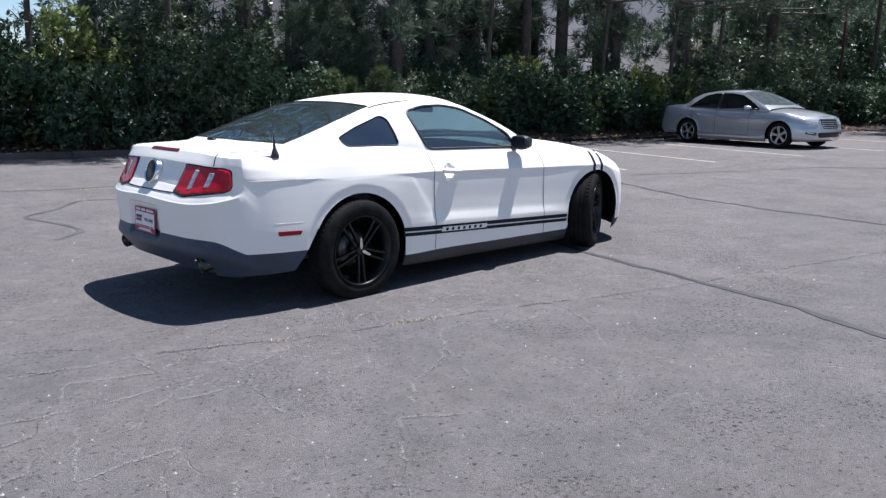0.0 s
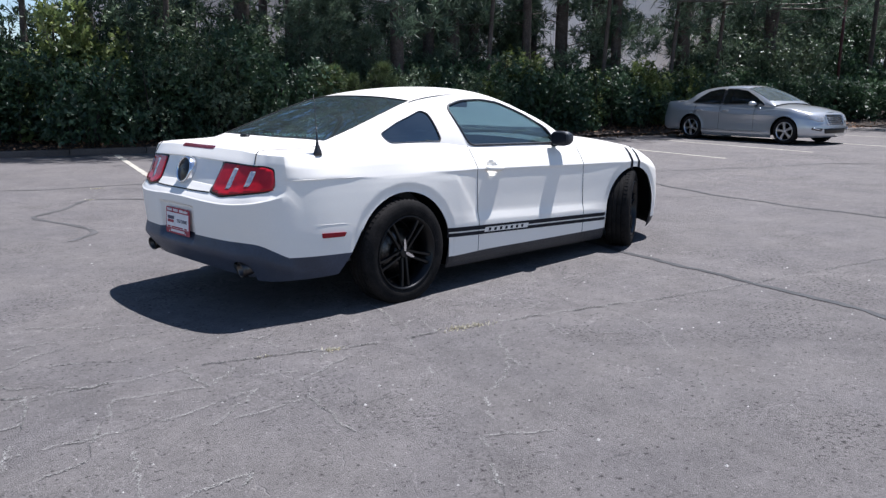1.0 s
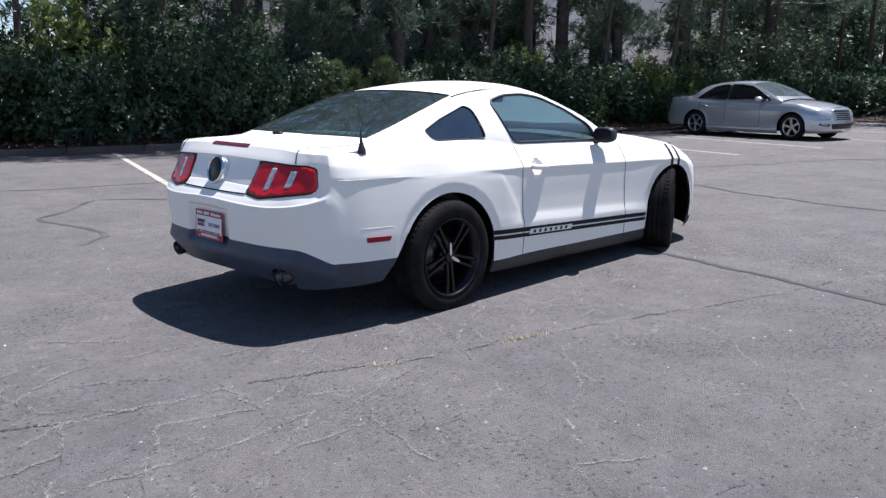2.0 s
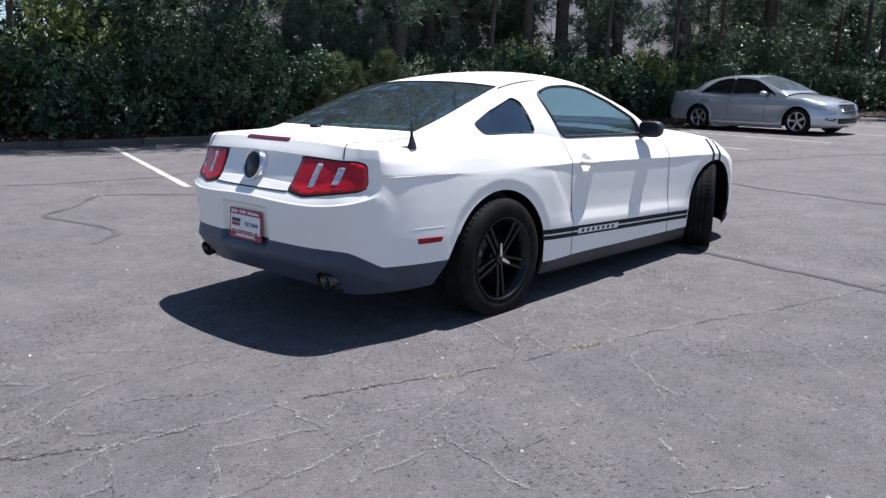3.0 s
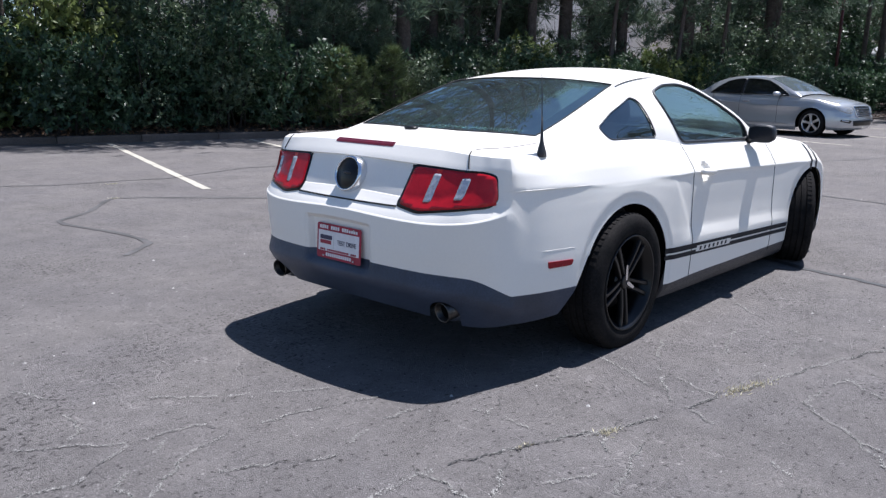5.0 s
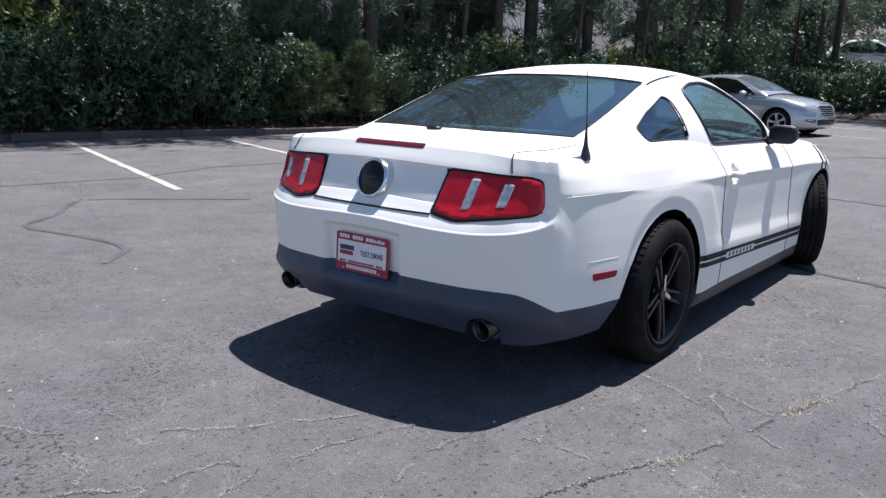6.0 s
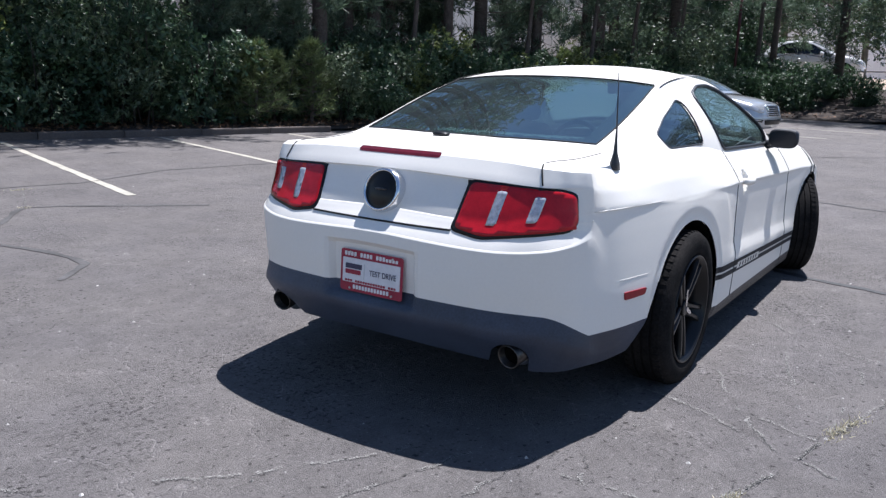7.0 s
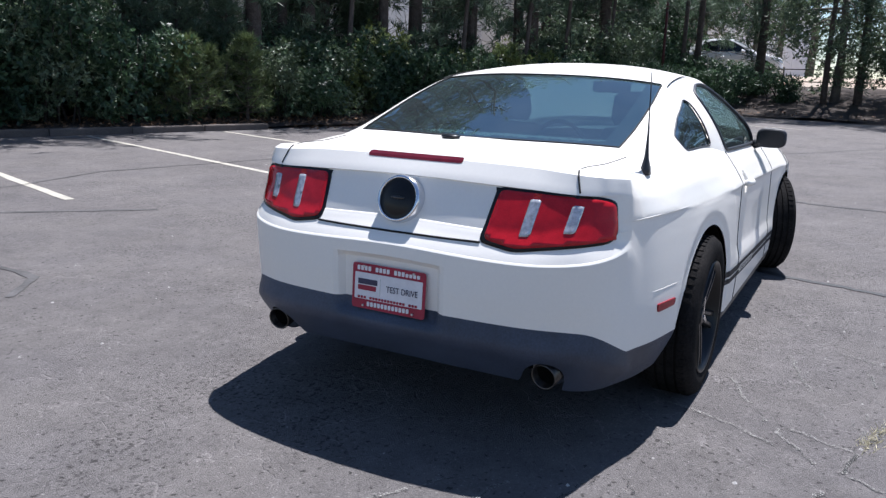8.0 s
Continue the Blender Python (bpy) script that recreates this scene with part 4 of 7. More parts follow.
class Shell:
    """Half of a car's lower body: plan outline (x, y >= 0 half), stations of (z, inset) profiles, wheel arches."""

    def __init__(self, outline, stations, rows, arches, flare=0.012, recess=None, crisp=(), window=23, notch=None, scoop=False):
        self.path = catmull(outline, 30)
        self.dist = np.concatenate([[0], np.cumsum(np.linalg.norm(np.diff(self.path, axis=0), axis=1))])
        self.length = self.dist[-1]
        self.arches, self.flare, self.rows, self.recess = arches, flare, rows, recess
        self.crisp, self.window, self.notch, self.scoop = crisp, window, notch, scoop
        self.dents = []
        # a station is (where on the outline, [(z, inset), ...]); where: ("y", y) at the ends or ("x", x) along the flank
        self.st_s, zs, ins = [], [], []
        for (axis, val), prof in stations:
            k = 0 if axis == "x" else 1
            side = self.path[:, 0] < 1.0
            idx = np.arange(len(self.path))
            if axis == "y":
                idx = idx[side] if val >= 0 else idx[~side]
            i = idx[np.argmin(np.abs(self.path[idx, k] - abs(val)))] if axis == "y" else np.argmin(np.abs(self.path[:, 0] - val))
            self.st_s.append(self.dist[i])
            z, a = self.spread([q[0] for q in prof]), self.spread([q[1] for q in prof])
            a[1:-1] = (a[:-2] + 4 * a[1:-1] + a[2:]) / 6
            zs.append(z)
            ins.append(a)
        self.st_z, self.st_in = np.array(zs), np.array(ins)
        self.tabulate()

    def spread(self, knots):
        out = []
        for k, n in enumerate(self.rows):
            out += list(np.linspace(knots[k], knots[k + 1], n, endpoint=False))
        return np.array(out + [knots[-1]])

    def profile(self, s):
        """The profile at s, eased over a hand's width along the body."""
        f = float(np.clip(s / 0.005, 0, len(self.tab_z) - 1.001))
        i, t = int(f), f % 1
        return self.tab_z[i] * (1 - t) + self.tab_z[i + 1] * t, self.tab_in[i] * (1 - t) + self.tab_in[i + 1] * t

    def tabulate(self):
        n = int(self.length / 0.005) + 2
        raw = [self.raw(k * 0.005) for k in range(n)]
        self.tab_z, self.tab_in = (self.ease(np.array([r[q] for r in raw])) for q in (0, 1))

    def ease(self, rows):
        w = np.hanning(self.window)[1:-1]
        k = len(w) // 2
        pad = np.concatenate([rows[k:0:-1], rows, rows[-2:-k - 2:-1]])
        return sum(pad[q:q + len(rows)] * w[q] for q in range(len(w))) / w.sum()

    def raw(self, s):
        i = int(np.clip(np.searchsorted(self.st_s, s) - 1, 0, len(self.st_s) - 2))
        t = np.clip((s - self.st_s[i]) / max(self.st_s[i + 1] - self.st_s[i], 1e-6), 0, 1)
        return self.blend(self.st_z, i, t), self.blend(self.st_in, i, t)

    def blend(self, rows, i, t):
        """Cubic blend between stations with limited slopes."""
        s = self.st_s
        h = s[i + 1] - s[i]

        def slope(k):
            if k in self.crisp:          # an edge: straight up to the station on either side
                return (rows[i + 1] - rows[i]) / h
            if k == 0 or k == len(s) - 1:
                return np.zeros_like(rows[0])
            a, b = (rows[k] - rows[k - 1]) / (s[k] - s[k - 1]), (rows[k + 1] - rows[k]) / (s[k + 1] - s[k])
            m = np.where(np.abs(a) < np.abs(b), a, b)
            return np.where(a * b > 0, np.clip((a + b) / 2, -2 * np.abs(m), 2 * np.abs(m)), 0)
        p, q, m, n = rows[i], rows[i + 1], slope(i) * h, slope(i + 1) * h
        return (2 * t ** 3 - 3 * t * t + 1) * p + (t ** 3 - 2 * t * t + t) * m + (3 * t * t - 2 * t ** 3) * q + (t ** 3 - t * t) * n

    def base(self, s):
        p = np.array([np.interp(s, self.dist, self.path[:, k]) for k in (0, 1)])
        e = 0.012
        q = np.array([np.interp(min(s + e, self.length), self.dist, self.path[:, k]) - np.interp(max(s - e, 0), self.dist, self.path[:, k]) for k in (0, 1)])
        q /= np.linalg.norm(q)
        nrm = np.array([q[1], -q[0]])
        if s < 1e-6 or s > self.length - 1e-6:
            nrm = np.array([1.0, 0.0]) if s < 1 else np.array([-1.0, 0.0])
        return p, nrm

    def point(self, s, z, zz, ins):
        p, nrm = self.base(s)
        a = np.interp(z, zz, ins)
        for cx, cz, r in self.arches:
            d = np.hypot(p[0] - cx, z - cz) - r
            if self.scoop:           # a flat lip round the arch, set in behind a soft edge
                a = a + self.flare * (1 - np.clip((d - 0.034) / 0.022, 0, 1)) * (p[1] > 0.5)
            else:
                a = a - self.flare * np.exp(-(d / 0.035) ** 2) * (p[1] > 0.5)
        if self.recess and p[0] < -0.9:
            hy, z0, z1, depth = self.recess
            ky = np.clip((hy - p[1]) / 0.022, 0, 1)
            kz = np.clip((z - z0) / 0.022, 0, 1) * np.clip((z1 - z) / 0.018, 0, 1)
            a = a + depth * ky * kz
        for cx, cz, rx, rz, depth in self.dents:
            if p[1] > 0.5:
                d = ((p[0] - cx) / rx) ** 2 + ((z - cz) / rz) ** 2
                a = a + depth * np.sqrt(np.clip(1 - d, 0, 1))
        if self.scoop and 0.2 < p[0] < 0.8 and p[1] > 0.5:      # hollow between wheel flare and door, cut along a slanting edge
            w = np.clip((p[0] - (0.45 + (0.80 - z) * 0.70)) / 0.05, 0, 1)
            w = w * w * (3 - 2 * w)
            bell = np.clip((z - 0.455) / 0.06, 0, 1) * np.clip((0.83 - z) / 0.05, 0, 1)
            a = a - (1 - w) * 0.0035 * bell * np.clip((p[0] - 0.2) / 0.3, 0, 1)
        q = p + nrm * a[..., None] if np.ndim(a) else p + nrm * a
        return q

    def s_at_x(self, x):
        m = self.path[:, 1] > 0.72 * self.path[:, 1].max()
        return float(np.interp(x, self.path[m, 0], self.dist[m]))

    def column(self, s):
        zz, ins = self.profile(s)
        p, nrm = self.base(s)
        z = zz.copy()
        for cx, cz, r in self.arches:
            if abs(p[0] - cx) < r and p[1] > 0.5:
                z = np.maximum(z, cz + math.sqrt(r * r - (p[0] - cx) ** 2))
        if self.scoop and -0.50 < p[0] < -0.338 and p[1] > 0.5:      # the bumper end slants back below the arch
            z = np.maximum(z, 0.52 - (-0.338 - p[0]) * 1.75)
        if self.notch and p[0] < -0.8:
            cy, cz, r = self.notch
            if abs(p[1] - cy) < r:
                z = np.maximum(z, cz + math.sqrt(r * r - (p[1] - cy) ** 2))
        q = self.point(s, z, zz, ins)
        return np.stack([q[:, 0], np.maximum(q[:, 1], 0.0), z], 1)

    def on(self, x, z, out=0.0):
        """A point on the flank at x, z, standing out by a little; y >= 0 half."""
        s = self.s_at_x(x)
        zz, ins = self.profile(s)
        q = self.point(s, z, zz, ins)
        return Vector((x, q[1] + out, z))

    def on_end(self, y, z, out=0.0):
        """A point on the rear face at y, z."""
        lo, hi = 0.0, self.length * 0.42
        for _ in range(40):
            mid = (lo + hi) / 2
            zz, ins = self.profile(mid)
            if self.point(mid, z, zz, ins)[1] < abs(y):
                lo = mid
            else:
                hi = mid
        zz, ins = self.profile(lo)
        q = self.point(lo, z, zz, ins)
        nrm = self.base(lo)[1]
        q = q - nrm * out
        return Vector((q[0], math.copysign(q[1], y) if y else 0.0, z))

    def columns(self, step, extra):
        s = list(np.arange(0, self.length, step)) + [self.length]
        for cx, cz, r in self.arches:
            for k in range(41):
                s.append(self.s_at_x(cx + (r - 0.0004) * math.cos(math.pi * k / 40)))
            s += [self.s_at_x(cx + r + 0.002), self.s_at_x(cx - r - 0.002)]
        s += [self.s_at_x(x) for x in extra]
        if self.notch:
            m = (self.path[:, 0] < -0.8) & (self.path[:, 1] > 0.3)
            s += [float(np.interp(self.notch[0] + (self.notch[2] - 0.0004) * math.cos(math.pi * k / 16), self.path[m, 1], self.dist[m])) for k in range(17)]
        s = sorted(s)
        out = [s[0]]
        for v in s[1:]:
            if v - out[-1] > 0.0009:
                out.append(v)
        return np.array(out)


def shell_mesh(name, cols, rows_range, material, thick=0.0):
    """A mesh from columns (each an array of points), kept rows only, mirrored flag decided by the caller."""
    a, b = rows_range
    verts, faces, index = [], [], {}
    grid = []
    for c in cols:
        line = []
        for k in range(a, b + 1):
            key = (round(c[k][0], 4), round(c[k][1], 4), round(c[k][2], 4))
            if key not in index:
                index[key] = len(verts)
                verts.append(tuple(c[k]))
            line.append(index[key])
        grid.append(line)
    flip = False
    for i in range(len(grid) - 1):
        for k in range(b - a):
            f = []
            for v in (grid[i][k], grid[i + 1][k], grid[i + 1][k + 1], grid[i][k + 1]):
                if v not in f:
                    f.append(v)
            if len(f) >= 3:
                faces.append(tuple(f))
    return mesh_of(name, verts, faces, material, True)


def mirrored(cols):
    return [c * np.array([1, -1, 1]) for c in cols][::-1]


def snap_grid(xs, ts, poly, weight, reach):
    """Moves the nearest grid nodes onto a closed polygon (x, t) and tells which cells lie inside."""
    X, T = np.meshgrid(xs, ts, indexing="ij")
    P = np.array(poly)
    Q = np.roll(P, -1, axis=0)
    S = np.array([1.0, weight])
    pts = np.stack([X, T], -1)
    best = np.full(X.shape, 1e9)
    near = pts.copy()
    for a, b in zip(P, Q):
        d = (b - a) * S
        rel = (pts - a) * S
        k = np.clip((rel @ d) / max(d @ d, 1e-12), 0, 1)
        foot = a + k[..., None] * (b - a)
        dist = np.linalg.norm((pts - foot) * S, axis=-1)
        m = dist < best
        best = np.where(m, dist, best)
        near = np.where(m[..., None], foot, near)
    pts = np.where((best < reach)[..., None], near, pts)
    cen = (pts[:-1, :-1] + pts[1:, :-1] + pts[1:, 1:] + pts[:-1, 1:]) / 4
    inside = np.zeros(cen.shape[:2], bool)
    for a, b in zip(P, Q):
        cross = (a[1] > cen[..., 1]) != (b[1] > cen[..., 1])
        xi = a[0] + (cen[..., 1] - a[1]) * (b[0] - a[0]) / (b[1] - a[1] + 1e-12)
        inside ^= cross & (cen[..., 0] < xi)
    return pts, inside


def grid_mesh(name, P, keep, material, smooth=True):
    """A mesh of the kept cells of a grid of points P[i, j]."""
    n, m = P.shape[:2]
    ids = np.arange(n * m).reshape(n, m)
    faces = [(int(ids[i, j]), int(ids[i + 1, j]), int(ids[i + 1, j + 1]), int(ids[i, j + 1])) for i in range(n - 1) for j in range(m - 1) if keep[i, j]]
    used = sorted({k for f in faces for k in f})
    at = {k: i for i, k in enumerate(used)}
    flat = P.reshape(-1, 3)
    return mesh_of(name, [tuple(flat[k]) for k in used], [tuple(at[k] for k in f) for f in faces], material, smooth)


def rounded(poly, r, seg=4):
    """A closed 2D polygon with its corners rounded."""
    out = []
    n = len(poly)
    for i in range(n):
        p, a, b = np.array(poly[i]), np.array(poly[i - 1]), np.array(poly[(i + 1) % n])
        da, db = np.linalg.norm(a - p), np.linalg.norm(b - p)
        k = min(r, da * 0.45, db * 0.45)
        s, e = p + (a - p) / da * k, p + (b - p) / db * k
        for t in np.linspace(0, 1, seg + 1):
            out.append(tuple((1 - t) ** 2 * s + 2 * t * (1 - t) * p + t * t * e))
    return out


def fill_patch(poly, surf, cell, edge=0.0):
    """A patch filling polygon (a, b), laid on surf(a, b) -> point; edge: depth of its turned-in rim."""
    P = np.array(poly)
    lo, hi = P.min(0) - cell, P.max(0) + cell
    xs, ts = np.arange(lo[0], hi[0] + cell, cell), np.arange(lo[1], hi[1] + cell, cell)
    pts, inside = snap_grid(xs, ts, poly, 1.0, cell * 0.62)
    n, m = pts.shape[:2]
    verts, faces, at = [], [], {}

    def vid(i, j):
        if (i, j) not in at:
            at[(i, j)] = len(verts)
            verts.append(surf(float(pts[i, j, 0]), float(pts[i, j, 1])))
        return at[(i, j)]
    for i in range(n - 1):
        for j in range(m - 1):
            if inside[i, j]:
                faces.append((vid(i, j), vid(i + 1, j), vid(i + 1, j + 1), vid(i, j + 1)))
    return verts, faces


def with_rim(chunk, depth):
    """Turns the border of a patch inwards by a vector, to give it thickness."""
    verts, faces = list(chunk[0]), list(chunk[1])
    edges = {}
    for f in faces:
        for a, b in zip(f, f[1:] + f[:1]):
            if (b, a) in edges:
                del edges[(b, a)]
            else:
                edges[(a, b)] = 1
    low = {}
    for a, b in edges:
        for k in (a, b):
            if k not in low:
                low[k] = len(verts)
                verts.append(Vector(verts[k]) + Vector(depth))
        faces.append((b, a, low[a], low[b]))
    return verts, faces


def lathe(profile, seg=48, axis="y"):
    """Turns (radius, offset) points round the wheel's axle, which lies along y."""
    verts, faces = [], []
    n = len(profile)
    for i in range(seg):
        t = 2 * math.pi * i / seg
        for r, o in profile:
            verts.append(Vector((r * math.cos(t), o, r * math.sin(t))))
    for i in range(seg):
        j = (i + 1) % seg
        for k in range(n - 1):
            faces.append((i * n + k, i * n + k + 1, j * n + k + 1, j * n + k))
    return verts, faces


def loft_bars(sections, closed_ends=True):
    """Joins equal rings of points into one skin."""
    verts, faces = [], []
    n = len(sections[0])
    for s in sections:
        verts += [Vector(p) for p in s]
    for i in range(len(sections) - 1):
        for k in range(n):
            a, b = i * n + k, i * n + (k + 1) % n
            faces.append((a, b, b + n, a + n))
    if closed_ends:
        faces += [tuple(range(n))[::-1], tuple(len(verts) - n + k for k in range(n))]
    return verts, faces


def tidy(me):
    """Makes the normals point outward."""
    bm = bmesh.new()
    bm.from_mesh(me)
    bmesh.ops.remove_doubles(bm, verts=bm.verts, dist=0.00005)
    bmesh.ops.recalc_face_normals(bm, faces=bm.faces)
    bm.to_mesh(me)
    bm.free()
    return me


def sharp(me, angle=35):
    me.set_sharp_from_angle(angle=radians(angle))
    return me


WHEEL_R = 0.350
COUPE_OUTLINE = [(-1.135, 0), (-1.125, 0.25), (-1.085, 0.50), (-1.02, 0.66), (-0.945, 0.748), (-0.87, 0.790), (-0.77, 0.818), (-0.62, 0.856), (-0.40, 0.892), (-0.15, 0.922), (0.15, 0.937), (0.65, 0.944), (1.5, 0.938), (2.3, 0.932), (2.72, 0.948), (3.05, 0.93), (3.27, 0.86), (3.42, 0.72), (3.55, 0.45), (3.60, 0)]
COUPE_STATIONS = [
    (("y", 0.0), [(0.29, 0.1), (0.425, -0.016), (0.505, 0.006), (0.6, 0), (0.727, 0.006), (0.734, 0.012), (0.777, 0.052), (0.804, 0.076), (0.818, 0.0867), (0.956, 0.153), (0.962, 0.141), (1.025, 0.190), (1.046, 0.220)]),
    (("y", 0.5), [(0.272, 0.1), (0.415, -0.016), (0.495, 0.006), (0.58, -0.002), (0.711, -0.005), (0.718, 0.001), (0.763, 0.036), (0.793, 0.059), (0.806, 0.069), (0.943, 0.138), (0.949, 0.126), (1.016, 0.173), (1.036, 0.200)]),
    (("y", 0.69), [(0.246, 0.09), (0.4, -0.014), (0.485, 0.006), (0.57, -0.004), (0.725, -0.014), (0.732, -0.008), (0.788, 0.028), (0.83, 0.051), (0.845, 0.059), (0.935, 0.094), (0.941, 0.085), (1.004, 0.120), (1.02, 0.145)]),
    (("x", -0.825), [(0.240, 0.07), (0.33, -0.010), (0.395, 0.000), (0.52, 0.002), (0.765, 0.012), (0.775, 0.014), (0.79, 0.016), (0.85, 0.021), (0.862, 0.019), (0.935, 0.022), (0.95, 0.025), (0.995, 0.036), (1.01, 0.062)]),
    (("x", -0.72), [(0.240, 0.06), (0.29, 0.03), (0.39, 0.001), (0.52, 0.004), (0.66, 0.015), (0.75, 0.023), (0.8, 0.0275), (0.846, 0.032), (0.856, 0.0285), (0.92, 0.046), (0.955, 0.062), (0.998, 0.090), (1.01, 0.118)]),
    (("x", -0.45), [(0.25, 0.05), (0.3, 0.03), (0.385, 0.001), (0.52, 0.005), (0.66, 0.018), (0.75, 0.028), (0.80, 0.034), (0.842, 0.039), (0.852, 0.036), (0.92, 0.066), (0.962, 0.096), (1.01, 0.13), (1.026, 0.162)]),
    (("x", -0.15), [(0.27, 0.05), (0.3, 0.03), (0.38, 0.002), (0.55, 0.003), (0.68, 0.017), (0.76, 0.0265), (0.80, 0.032), (0.825, 0.0365), (0.845, 0.041), (0.92, 0.068), (0.96, 0.09), (1.01, 0.128), (1.03, 0.15)]),
    (("x", 0.2), [(0.17, 0.05), (0.2, 0.03), (0.24, 0.01), (0.5, 0), (0.68, 0.010), (0.75, 0.017), (0.80, 0.0235), (0.82, 0.0265), (0.845, 0.032), (0.92, 0.068), (0.96, 0.094), (1.01, 0.136), (1.03, 0.156)]),
    (("x", 0.5), [(0.155, 0.05), (0.19, 0.026), (0.24, 0.01), (0.45, 0), (0.53, 0.007), (0.65, 0.012), (0.7562, 0.0175), (0.815, 0.0225), (0.834, 0.0185), (0.9, 0.06), (0.95, 0.092), (0.99, 0.125), (1.01, 0.145)]),
    (("x", 0.72), [(0.15, 0.05), (0.185, 0.026), (0.243, 0.01), (0.455, 0), (0.525, 0.0175), (0.63, 0.0215), (0.7415, 0.0225), (0.812, 0.0245), (0.83, 0.0195), (0.845, 0.026), (0.9, 0.06), (0.965, 0.108), (0.982, 0.122)]),
    (("x", 1.3), [(0.138, 0.05), (0.172, 0.026), (0.231, 0.01), (0.425, 0), (0.495, 0.0165), (0.60, 0.0215), (0.7175, 0.0225), (0.79, 0.0245), (0.808, 0.0195), (0.823, 0.026), (0.89, 0.064), (0.95, 0.104), (0.968, 0.116)]),
    (("x", 2.1), [(0.118, 0.05), (0.15, 0.026), (0.214, 0.01), (0.39, 0), (0.45, 0.0115), (0.56, 0.0165), (0.6825, 0.0180), (0.76, 0.0205), (0.778, 0.0155), (0.793, 0.022), (0.85, 0.055), (0.92, 0.105), (0.938, 0.13)]),
    (("x", 2.45), [(0.11, 0.05), (0.14, 0.026), (0.206, 0.01), (0.35, 0), (0.44, 0.004), (0.5648, 0.0080), (0.674, 0.011), (0.752, 0.0135), (0.767, 0.012), (0.782, 0.018), (0.84, 0.055), (0.905, 0.105), (0.922, 0.13)]),
    (("x", 2.8), [(0.11, 0.05), (0.14, 0.026), (0.18, 0.01), (0.35, 0), (0.44, 0), (0.558, 0.0024), (0.6613, 0.0045), (0.735, 0.006), (0.75, 0.008), (0.765, 0.015), (0.82, 0.05), (0.87, 0.1), (0.885, 0.13)]),
    (("x", 3.2), [(0.12, 0.06), (0.16, 0.03), (0.22, 0.01), (0.35, 0), (0.44, 0), (0.496, 0.0024), (0.545, 0.0045), (0.58, 0.006), (0.66, 0.014), (0.7, 0.03), (0.75, 0.07), (0.785, 0.12), (0.795, 0.15)]),
    (("y", -0.3), [(0.14, 0.1), (0.18, 0.05), (0.24, 0.01), (0.35, 0), (0.44, 0), (0.484, 0.004), (0.5225, 0.0075), (0.55, 0.01), (0.62, 0.03), (0.66, 0.06), (0.7, 0.1), (0.73, 0.15), (0.74, 0.19)]),
    (("y", -0.01), [(0.14, 0.1), (0.18, 0.05), (0.24, 0.01), (0.35, 0), (0.44, 0), (0.484, 0.004), (0.5225, 0.0075), (0.55, 0.01), (0.62, 0.03), (0.66, 0.06), (0.7, 0.1), (0.73, 0.15), (0.74, 0.19)])]
COUPE_ROWS = [4, 4, 5, 6, 4, 4, 4, 4, 5, 4, 5, 3]
SEDAN_ROWS = [3, 3, 3, 4, 3, 3, 4, 3, 3, 2]
ROW_SPLIT = 8                       # the row where black plastic gives way to paint
DOOR_X0, DOOR_X1 = 0.69, 1.99


def smooth_curve(keys, x):
    """Smooth interpolation through (x, value) keys."""
    k = np.array(keys, float)
    pts = catmull(k, 24)
    o = np.argsort(pts[:, 0])
    return np.interp(x, pts[o, 0], pts[o, 1])


